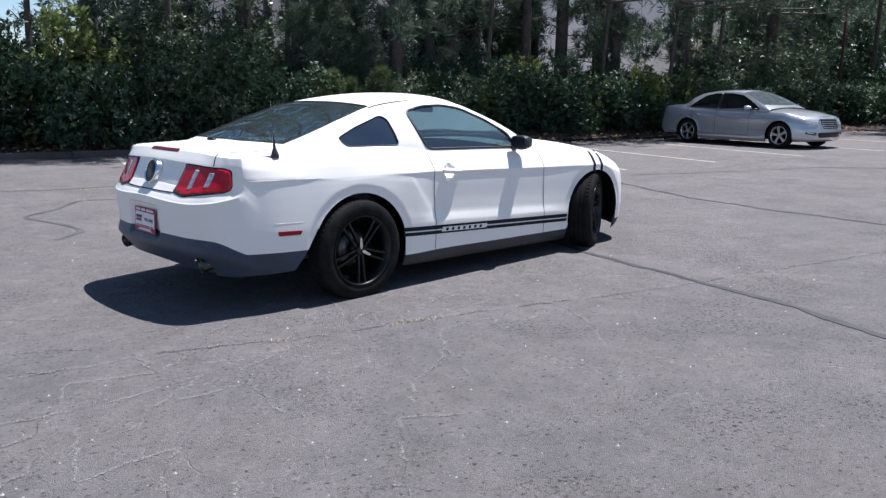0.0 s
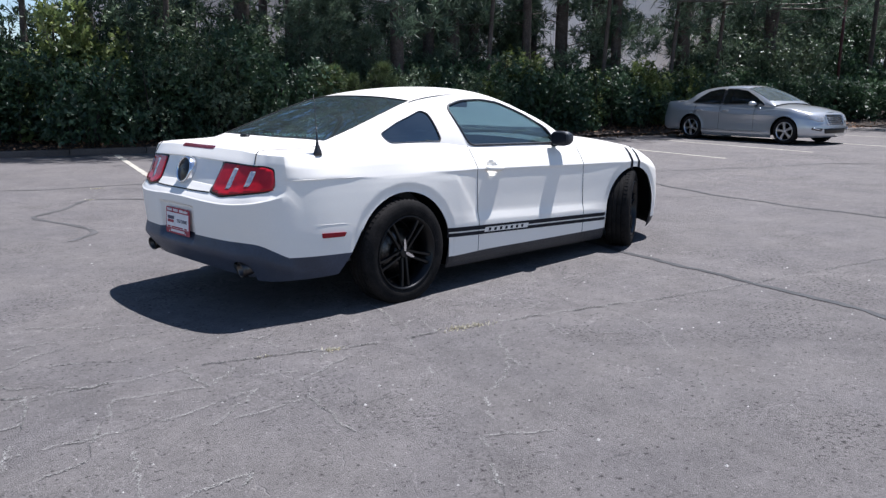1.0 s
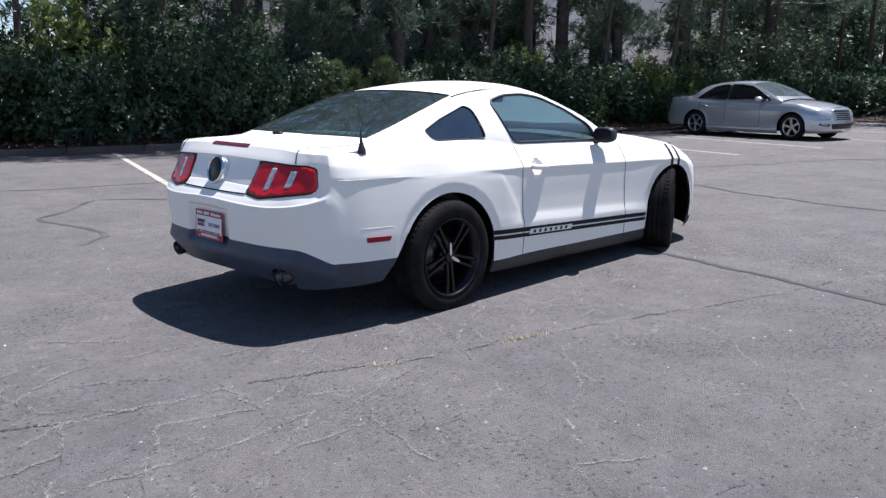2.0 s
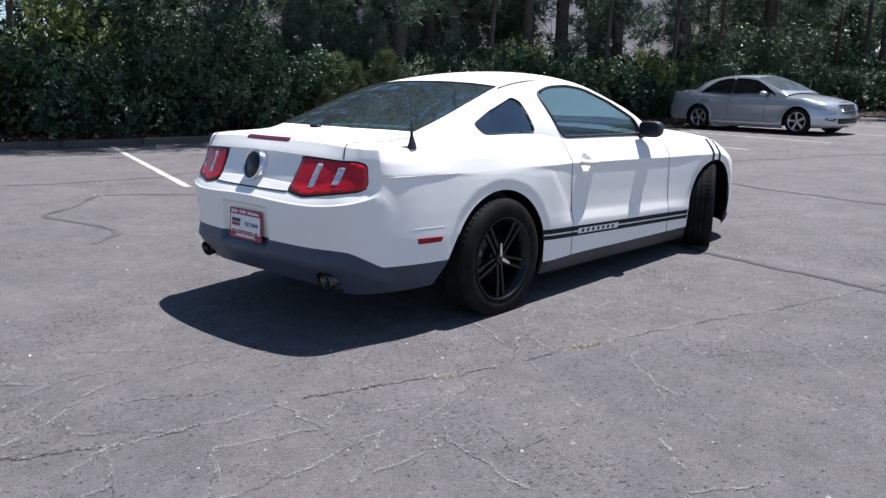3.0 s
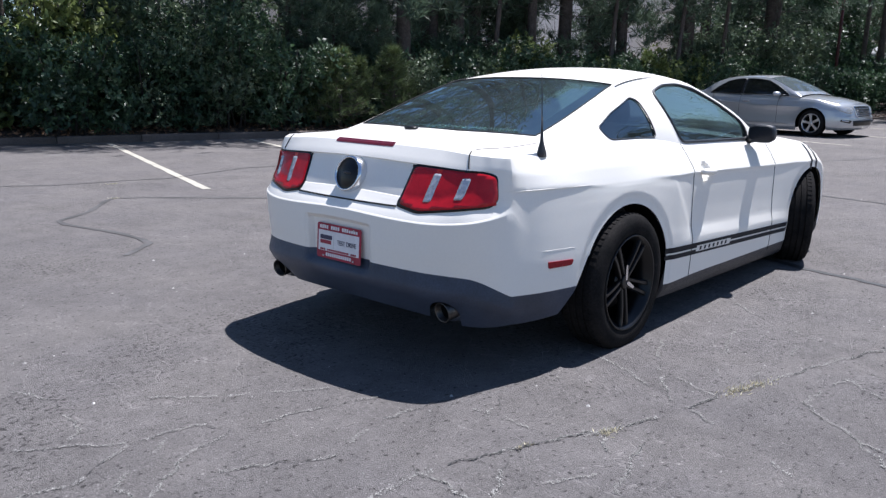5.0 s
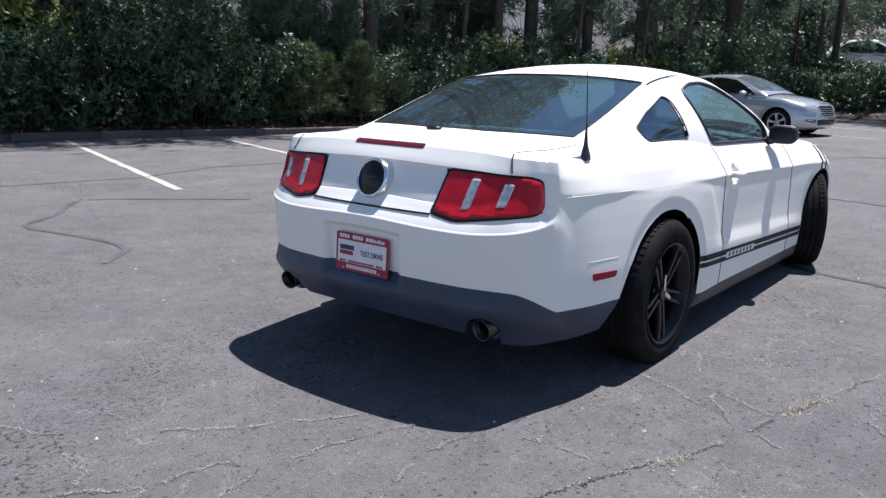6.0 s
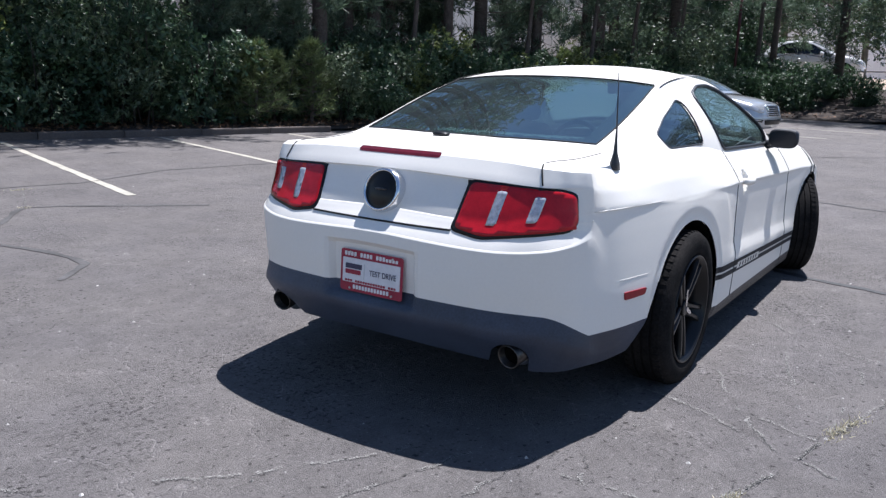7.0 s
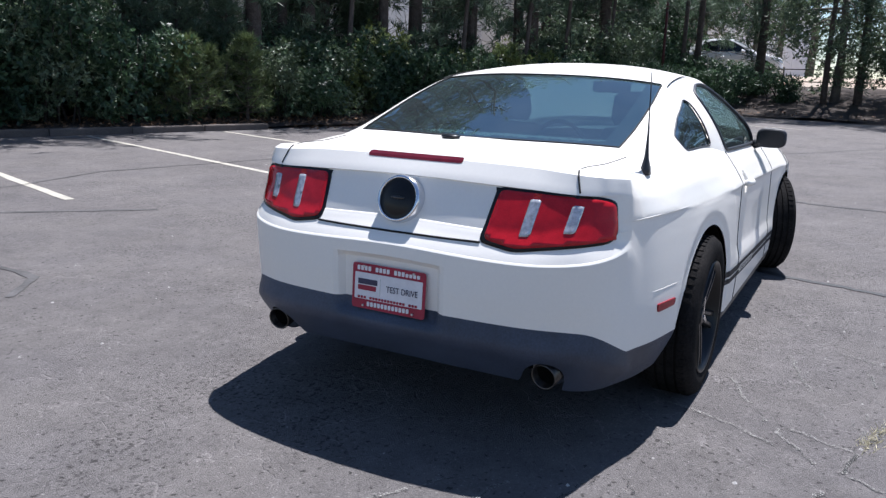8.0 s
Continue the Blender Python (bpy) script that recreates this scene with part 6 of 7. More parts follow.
def make_wheel():
    """A wheel whose outer face looks to -y, built round its axle."""
    w = new("wheel")
    tyre_prof = [(0.236, 0.085), (0.246, 0.098), (0.275, 0.108), (0.309, 0.106), (0.333, 0.098), (0.346, 0.080), (0.350, 0.05)]
    prof = tyre_prof + [(0.350, 0.044), (0.343, 0.042), (0.343, 0.036), (0.3505, 0.034), (0.351, 0.006), (0.344, 0.004), (0.344, -0.004), (0.351, -0.006), (0.3505, -0.034), (0.343, -0.036), (0.343, -0.042), (0.350, -0.044)] + [(r, -o) for r, o in reversed(tyre_prof)]
    v, f = lathe(prof, 72)
    tyre = part("tyre", tidy(mesh_of("tyre", v, f, M_RUBBER, True)), None, w, "worn black rubber tyre")
    sharp(tyre.data, 40)
    rnd = random.Random(4)
    chunks = []
    for k in range(60):            # tread blocks across the shoulders
        t = 2 * math.pi * k / 60
        for s in (-1, 1):
            a, b = t - 0.032, t + 0.018
            p = []
            for ang, r0, o0, o1 in ((a, 0.3475, 0.086, 0.046), (b, 0.3475, 0.086, 0.046)):
                for r in (0.338, 0.3518):
                    for o in (o0 - (0.012 if r > 0.34 else 0.0), o1):
                        p.append(Vector((r * math.cos(ang), s * o, r * math.sin(ang))))
            chunks.append((p, [(0, 1, 3, 2), (4, 6, 7, 5), (0, 4, 5, 1), (2, 3, 7, 6), (0, 2, 6, 4), (1, 5, 7, 3)]))
    tagged(part("tread", tidy(mesh_of("tread", *merge(*chunks), M_RUBBER)), None, tyre), kind="stuff")
    rim = [(0.226, -0.100), (0.2245, -0.106), (0.219, -0.104), (0.213, -0.085), (0.200, -0.070), (0.192, -0.02), (0.190, 0.06), (0.224, 0.09)]
    v, f = lathe(rim, 64)
    rimo = part("rim", tidy(mesh_of("rim", v, f, M_BLACK, True)), None, w, "gloss black alloy rim")
    for k in range(5):             # five pairs of nearly parallel spokes
        t = radians(53 + 72 * k)
        d, n = Vector((math.cos(t), 0, math.sin(t))), Vector((-math.sin(t), 0, math.cos(t)))
        for s in (-1, 1):
            rings = []
            for r, o, hw, out, dep in ((0.034, 0.016, 0.011, -0.070, 0.03), (0.09, 0.018, 0.010, -0.078, 0.026), (0.15, 0.021, 0.010, -0.084, 0.024), (0.204, 0.026, 0.012, -0.087, 0.028), (0.219, 0.029, 0.016, -0.085, 0.03)):
                c = d * r + n * (s * o)
                rings.append([c + n * (hw * a) + Vector((0, out + dep * b, 0)) for a, b in ((-0.6, 0), (0.6, 0), (1.0, 0.3), (1.0, 1), (-1.0, 1), (-1.0, 0.3))])
            me = tidy(mesh_of("spoke", *loft_bars(rings), M_BLACK, True))
            part("spoke", sharp(me, 30), None, rimo)
    v, f = lathe([(0.0005, -0.078), (0.03, -0.078), (0.034, -0.074), (0.036, -0.06), (0.06, -0.058), (0.066, -0.05), (0.066, 0.0)], 40)
    part("hub", sharp(tidy(mesh_of("hub", v, f, M_BLACK, True)), 30), None, rimo, "black wheel hub")
    for t in (1.60, 5.78):          # two bright silver slivers on the hub cap
        d, n = Vector((math.cos(t), 0, math.sin(t))), Vector((-math.sin(t), 0, math.cos(t)))
        rings = [[d * r + n * (hw * a) + Vector((0, -0.081 + 0.004 * b, 0)) for a, b in ((-1, 0), (1, 0), (1, 1), (-1, 1))] for r, hw in ((0.008, 0.006), (0.03, 0.010), (0.074, 0.007), (0.082, 0.003))]
        part("cap_trim", tidy(mesh_of("cap_trim", *loft_bars(rings), M_CHROME)), None, rimo, "bright silver sliver on the hub cap")
    for k in range(5):
        t = 2 * math.pi * k / 5 + 0.63
        v, f = lathe([(0.0005, -0.066), (0.008, -0.064), (0.010, -0.05)], 8)
        part("lug_nut", tidy(mesh_of("lug_nut", [p + Vector((0.052 * math.cos(t), 0, 0.052 * math.sin(t))) for p in v], f, M_ALLOY, True)), None, rimo, "steel lug nut")
    v, f = lathe([(0.0005, 0.02), (0.15, 0.02), (0.15, 0.0), (0.06, -0.005), (0.0005, -0.005)], 40)
    part("brake_disc", tidy(mesh_of("brake_disc", v, f, M_EXHAUST, True)), None, w, "dull steel brake disc")
    v, f = lathe([(0.0005, 0.07), (0.2, 0.07)], 30)
    part("back_plate", tidy(mesh_of("back_plate", v, f, M_LINER)), None, w, "black brake back plate")
    for o in (rimo, *rimo.children):
        o.data.transform(Matrix.Diagonal((1.085, 1, 1.085, 1)))
    return w


def build_greenhouse(car, sh):
    xs = np.arange(-0.56, 2.12, 0.0125)
    edge_y = [(-0.60, 0.60), (-0.45, 0.625), (-0.2, 0.632), (0.1, 0.618), (0.38, 0.588), (0.7, 0.575), (1.0, 0.567), (1.25, 0.575), (1.5, 0.655), (1.7, 0.735), (1.95, 0.785), (2.15, 0.80)]
    edge_z = [(-0.60, 1.000), (-0.45, 1.042), (-0.2, 1.120), (0.1, 1.220), (0.38, 1.300), (0.7, 1.338), (1.0, 1.338), (1.25, 1.312), (1.5, 1.215), (1.7, 1.112), (1.95, 0.972), (2.15, 0.90)]
    mid_z = [(-0.60, 1.025), (-0.49, 1.066), (-0.2, 1.170), (0.1, 1.272), (0.3, 1.332), (0.5, 1.370), (0.8, 1.397), (1.1, 1.396), (1.35, 1.365), (1.6, 1.268), (1.9, 1.105), (2.15, 0.96)]
    ye, ze, zc = smooth_curve(edge_y, xs), smooth_curve(edge_z, xs), smooth_curve(mid_z, xs)
    base = []
    for x in xs:
        s = sh.s_at_x(x)
        zz, ins = sh.profile(s)
        q = sh.point(s, zz[-1], zz, ins)
        base.append((q[1] + 0.001, zz[-1] - 0.004))
    base = np.array(base)
    yb, zb = base[:, 0], np.minimum(base[:, 1], ze - 0.004)

    def side_pt(x, t, out=0.0):
        Yb, Zb, Ye, Ze = (np.interp(x, xs, a) for a in (yb, zb, ye, ze))
        bulge = 0.045 * min(1, (Ze - Zb) / 0.3) * 4 * t * (1 - t) * (0.75 + 0.25 * t)
        return Vector((x, Yb + (Ye - Yb) * t + bulge + out, Zb + (Ze - Zb) * t))

    def to_t(x, z):
        Zb, Ze = np.interp(x, xs, zb), np.interp(x, xs, ze)
        return (z - Zb) / (Ze - Zb)

    def win(poly, r):
        p = rounded(poly, r, 6)
        fine = []
        for a, b in zip(p, p[1:] + p[:1]):
            n = max(1, int(math.hypot(b[0] - a[0], b[1] - a[1]) / 0.02))
            fine += [(a[0] + (b[0] - a[0]) * i / n, a[1] + (b[1] - a[1]) * i / n) for i in range(n)]
        return [(x, to_t(x, z)) for x, z in fine]

    door_win = win([(0.712, 0.990), (0.655, 1.14), (0.630, 1.262), (0.82, 1.300), (1.05, 1.306), (1.24, 1.282), (1.46, 1.190), (1.66, 1.070), (1.70, 0.965)], 0.055)
    quarter_win = win([(-0.045, 1.094), (0.12, 1.160), (0.375, 1.238), (0.425, 1.218), (0.460, 1.03), (0.02, 1.034), (-0.022, 1.052)], 0.030)
    ts = np.linspace(0, 1, 31)
    for g in (1, -1):
        pts, in_door = snap_grid(xs, ts, door_win, 0.33, 0.0068)
        pts2, in_q = snap_grid(xs, ts, quarter_win, 0.22, 0.0068)
        moved = np.abs(pts2 - np.stack(np.meshgrid(xs, ts, indexing="ij"), -1)).sum(-1) > 1e-9
        pts = np.where(moved[..., None], pts2, pts)
        P = np.array([[side_pt(a, b) for a, b in row] for row in pts])
        P[..., 1] *= g
        glassed = in_door | in_q
        part("roof_side", tidy(grid_mesh("roof_side", P, ~glassed, M_WHITE)), None, car, "white roof pillar and side frame")
        G = P.copy()
        G[..., 1] -= 0.007 * g
        for nm, keep, lab, poly in (("door_glass", in_door, "tinted door window", door_win), ("quarter_glass", in_q, "tinted quarter window", quarter_win)):
            ob = part(nm, grid_mesh(nm, G, keep, M_GLASSS if nm == "door_glass" else M_GLASSQ), None, car, lab)
            loop = [side_pt(x, t, 0.0) for x, t in poly]
            loop = [Vector((p.x, p.y * g, p.z)) for p in loop]
            loop.append(loop[0])
            part("window_seal", mesh_of("window_seal", *tube(loop, 0.0095 if nm == "door_glass" else 0.004, 6, False), M_BLACKPL, True), None, car, "black rubber window seal")
        # roof joint running forward from the rear glass corner
        pts = [Vector((x, g * (np.interp(x, xs, ye) + 0.002), np.interp(x, xs, ze) + 0.004)) for x in np.linspace(0.33, 0.80, 20)]
        part("roof_joint", mesh_of("roof_joint", *tube(pts, [0.003] * 12 + [0.003 - 0.0003 * k for k in range(8)], 6), M_GAP, True), None, car, "dark roof joint")
        build_mirror(car, g)
    # roof, rear glass and windscreen share one crowned surface
    qs = np.sin(np.linspace(-1, 1, 61) * math.pi / 2)

    def top_pt(x, q, out=0.0):
        Ye, Ze, Zc = (np.interp(x, xs, a) for a in (ye, ze, zc))
        return Vector((x, Ye * q, Ze + (Zc - Ze) * (1 - abs(q) ** 2.3) + out))

    n = 24
    rear_poly = [(-0.487 + 0.095 * q * q, q) for q in np.linspace(-0.955, 0.955, n)] + [(x, 0.955) for x in np.linspace(-0.38, 0.33, 12)] + [(0.295 + 0.07 * q * q, q) for q in np.linspace(0.945, -0.945, n)] + [(x, -0.955) for x in np.linspace(0.33, -0.38, 12)]
    front_poly = [(1.325 - 0.05 * q * q, q) for q in np.linspace(-0.94, 0.94, n)] + [(2.03 - 0.1 * q * q, q) for q in np.linspace(0.94, -0.94, n)]
    pts, in_r = snap_grid(xs, qs, rear_poly, 0.55, 0.0085)
    pts2, in_f = snap_grid(xs, qs, front_poly, 0.55, 0.0085)
    moved = np.abs(pts2 - np.stack(np.meshgrid(xs, qs, indexing="ij"), -1)).sum(-1) > 1e-9
    pts = np.where(moved[..., None], pts2, pts)
    P = np.array([[top_pt(a, b) for a, b in row] for row in pts])
    part("roof", tidy(grid_mesh("roof", P, ~(in_r | in_f), M_WHITE)), None, car, "white roof")
    for nm, keep, mt, lab in (("rear_glass", in_r, M_GLASSR, "tinted sloping rear window"), ("windscreen", in_f, M_GLASSC, "clear windscreen")):
        G = P.copy()
        G[..., 2] -= 0.002
        part(nm, grid_mesh(nm, G, keep, mt), None, car, lab).visible_shadow = False
    # black printed border inside the rear glass
    B = P.copy()
    B[..., 2] -= 0.006
    X, Q = pts[..., 0], pts[..., 1]
    cx, cq = (X[:-1, :-1] + X[1:, 1:]) / 2, (Q[:-1, :-1] + Q[1:, 1:]) / 2
    lo = -0.487 + 0.095 * cq ** 2
    border = in_r & ((np.abs(cq) > 0.85) | (cx < lo + 0.045 + 0.10 * np.clip(np.abs(cq) - 0.6, 0, 1) ** 2 * 4) | (cx > 0.27 + 0.07 * cq ** 2))
    part("glass_border", grid_mesh("glass_border", B, border, M_BLACKPL), None, car, "black printed border of the rear glass")
    loop = [top_pt(x, q, 0.001) for x, q in rear_poly]
    loop.append(loop[0])
    part("glass_seal", mesh_of("glass_seal", *tube(loop, 0.004, 6, False), M_GAP, True), None, car, "black rear glass seal")
    # cabin
    for nm, b in (("cabin_floor", (-0.55, 2.1, -0.78, 0.78, 0.30, 0.33)), ("bulkhead", (0.0, 0.04, -0.69, 0.69, 0.34, 0.75)), ("dashboard", (1.72, 2.05, -0.76, 0.76, 0.55, 0.915)), ("door_lining", (0.61, 1.7, -0.825, -0.79, 0.34, 0.945)), ("door_lining", (0.61, 1.7, 0.79, 0.825, 0.34, 0.945)), ("side_lining", (-0.3, 0.6, -0.74, -0.70, 0.34, 1.0)), ("side_lining", (-0.3, 0.6, 0.70, 0.74, 0.34, 1.0))):
        bm = bevel_box(b[1] - b[0], b[3] - b[2], b[5] - b[4], 0.012)
        bmesh.ops.translate(bm, vec=((b[0] + b[1]) / 2, (b[2] + b[3]) / 2, (b[4] + b[5]) / 2), verts=bm.verts)
        part(nm, bm, M_TRIM, car, "charcoal cabin plastic")
    bm = bevel_box(0.62, 1.18, 0.04, 0.018)
    bmesh.ops.translate(bm, vec=(-0.13, 0, 1.022), verts=bm.verts)
    part("parcel_shelf", bm, M_SHELF, car, "pale grey parcel shelf behind the seats", True)
    for y in (-0.36, 0.36):
        build_seat(car, 0.95, y, 0.42, 0.74, True)
        build_seat(car, 0.18, y * 0.95, 0.45, 0.58, False)
    ring = [Vector((1.50 + 0.055 * math.sin(t), 0.37 + 0.18 * math.cos(t), 0.86 + 0.175 * math.sin(t))) for t in np.linspace(0, 2 * math.pi, 40)]
    part("steering_wheel", mesh_of("steering_wheel", *tube(ring, 0.014, 8, False), M_TRIM, True), None, car, "black steering wheel")
    bm = bevel_box(0.03, 0.24, 0.07, 0.012)
    bmesh.ops.translate(bm, vec=(1.42, 0, 1.27), verts=bm.verts)
    part("rear_view_mirror", bm, M_TRIM, car, "black inside mirror", True)


def build_seat(car, x, y, zs, h, head):
    def slab(a, b, w0, w1, th):
        A, B = Vector(a), Vector(b)
        d = (B - A)
        n = Vector((-d.z, 0, d.x)).normalized() * th
        rings = []
        for k in range(6):
            t = k / 5
            c = A + d * t
            w = (w0 + (w1 - w0) * t) * (0.86 if k in (0, 5) else 1)
            tt = 0.6 if k in (0, 5) else 1
            rings.append([c + Vector((0, w * u, 0)) + n * (v * tt) for u, v in ((-1, -0.5), (-0.75, -1), (0.75, -1), (1, -0.5), (1, 0.5), (0.7, 1), (-0.7, 1), (-1, 0.5))])
        return loft_bars(rings)
    s = part("seat", tidy(mesh_of("seat", *slab((x - 0.05, y, zs), (x + 0.45, y, zs + 0.04), 0.26, 0.25, 0.07), M_SEAT, True)), None, car, "grey cloth car seat")
    part("backrest", tidy(mesh_of("backrest", *slab((x - 0.03, y, zs), (x - 0.24, y, zs + h * 0.86), 0.26, 0.20, 0.06), M_SEAT, True)), None, s, "grey cloth backrest")
    if head:
        part("headrest", tidy(mesh_of("headrest", *slab((x - 0.245, y, zs + h * 0.90), (x - 0.265, y, zs + h * 0.90 + 0.17), 0.13, 0.11, 0.045), M_SEAT, True)), None, s, "grey cloth headrest")


def build_mirror(car, g):
    """A black door mirror: rounded shell, glass facing back, short arm."""
    def ring(x, cy, cz, w, h):
        return [(x, g * (cy + w * math.copysign(abs(math.cos(t)) ** 0.6, math.cos(t))), cz + h * math.copysign(abs(math.sin(t)) ** 0.6, math.sin(t))) for t in np.linspace(0, 2 * math.pi, 24, endpoint=False)]
    secs = [ring(1.625, 0.927, 1.005, 0.080, 0.053), ring(1.64, 0.927, 1.005, 0.085, 0.058), ring(1.69, 0.924, 1.006, 0.082, 0.055), ring(1.74, 0.915, 1.006, 0.068, 0.043), ring(1.775, 0.905, 1.005, 0.040, 0.024)]
    v, f = loft_bars(secs)
    m = part("door_mirror", tidy(mesh_of("door_mirror", v, f, M_BLACKPL, True)), None, car, "gloss black door mirror")
    v = [Vector(p) for p in ring(1.6225, 0.927, 1.005, 0.073, 0.046)]
    part("mirror_glass", mesh_of("mirror_glass", v, [tuple(range(24))], M_MIRRORG), None, m, "dark mirror glass")
    v, f = tube([(1.70, g * 0.80, 0.955), (1.69, g * 0.85, 0.965), (1.69, g * 0.90, 0.98)], [0.03, 0.026, 0.022], 8)
    part("mirror_arm", mesh_of("mirror_arm", v, f, M_BLACKPL, True), None, m, "black mirror arm")




# ---- parked sedans ----
SEDAN_OUTLINE = [(-1.17, 0), (-1.16, 0.4), (-1.10, 0.68), (-0.98, 0.82), (-0.75, 0.885), (-0.4, 0.915), (0.0, 0.925), (1.0, 0.925), (2.0, 0.925), (2.874, 0.922), (3.2, 0.910), (3.42, 0.868), (3.56, 0.775), (3.66, 0.58), (3.72, 0.30), (3.74, 0)]
SEDAN_STATIONS = [
    (("y", 0.0), [(0.25, 0.10), (0.30, 0.04), (0.36, 0.01), (0.50, 0.0), (0.60, 0.01), (0.65, 0.05), (0.75, 0.09), (0.95, 0.11), (0.99, 0.12), (1.03, 0.14), (1.045, 0.17)]),
    (("y", 0.68), [(0.25, 0.10), (0.30, 0.04), (0.36, 0.01), (0.50, 0.0), (0.60, 0.01), (0.65, 0.04), (0.75, 0.06), (0.93, 0.09), (0.97, 0.10), (1.00, 0.12), (1.015, 0.15)]),
    (("x", -0.75), [(0.25, 0.06), (0.29, 0.03), (0.34, 0.01), (0.50, 0.0), (0.60, 0.0), (0.72, 0.008), (0.80, 0.015), (0.88, 0.04), (0.94, 0.07), (0.99, 0.11), (1.005, 0.14)]),
    (("x", -0.2), [(0.25, 0.06), (0.29, 0.03), (0.34, 0.01), (0.50, 0.0), (0.62, 0.0), (0.72, 0.006), (0.79, 0.010), (0.86, 0.035), (0.92, 0.06), (0.965, 0.09), (0.985, 0.11)]),
    (("x", 0.5), [(0.15, 0.05), (0.19, 0.03), (0.24, 0.006), (0.36, 0.010), (0.52, 0.024), (0.68, 0.022), (0.775, 0.012), (0.79, 0.026), (0.89, 0.060), (0.945, 0.088), (0.965, 0.10)]),
    (("x", 2.1), [(0.14, 0.05), (0.18, 0.03), (0.23, 0.006), (0.34, 0.010), (0.48, 0.024), (0.61, 0.022), (0.715, 0.010), (0.73, 0.024), (0.85, 0.062), (0.91, 0.10), (0.93, 0.12)]),
    (("x", 2.9), [(0.15, 0.05), (0.19, 0.03), (0.24, 0.01), (0.40, 0.0), (0.52, 0.004), (0.62, 0.008), (0.70, 0.008), (0.75, 0.024), (0.83, 0.050), (0.885, 0.085), (0.90, 0.115)]),
    (("x", 3.3), [(0.18, 0.06), (0.22, 0.03), (0.27, 0.01), (0.40, 0.0), (0.50, 0.004), (0.58, 0.012), (0.64, 0.02), (0.70, 0.04), (0.76, 0.07), (0.81, 0.12), (0.825, 0.15)]),
    (("y", -0.5), [(0.19, 0.10), (0.23, 0.05), (0.29, 0.01), (0.40, 0.0), (0.48, 0.006), (0.54, 0.03), (0.60, 0.04), (0.66, 0.06), (0.72, 0.09), (0.77, 0.14), (0.785, 0.18)]),
    (("y", -0.01), [(0.19, 0.10), (0.23, 0.05), (0.29, 0.01), (0.40, 0.0), (0.48, 0.006), (0.54, 0.03), (0.60, 0.04), (0.66, 0.06), (0.72, 0.09), (0.77, 0.14), (0.785, 0.18)])]


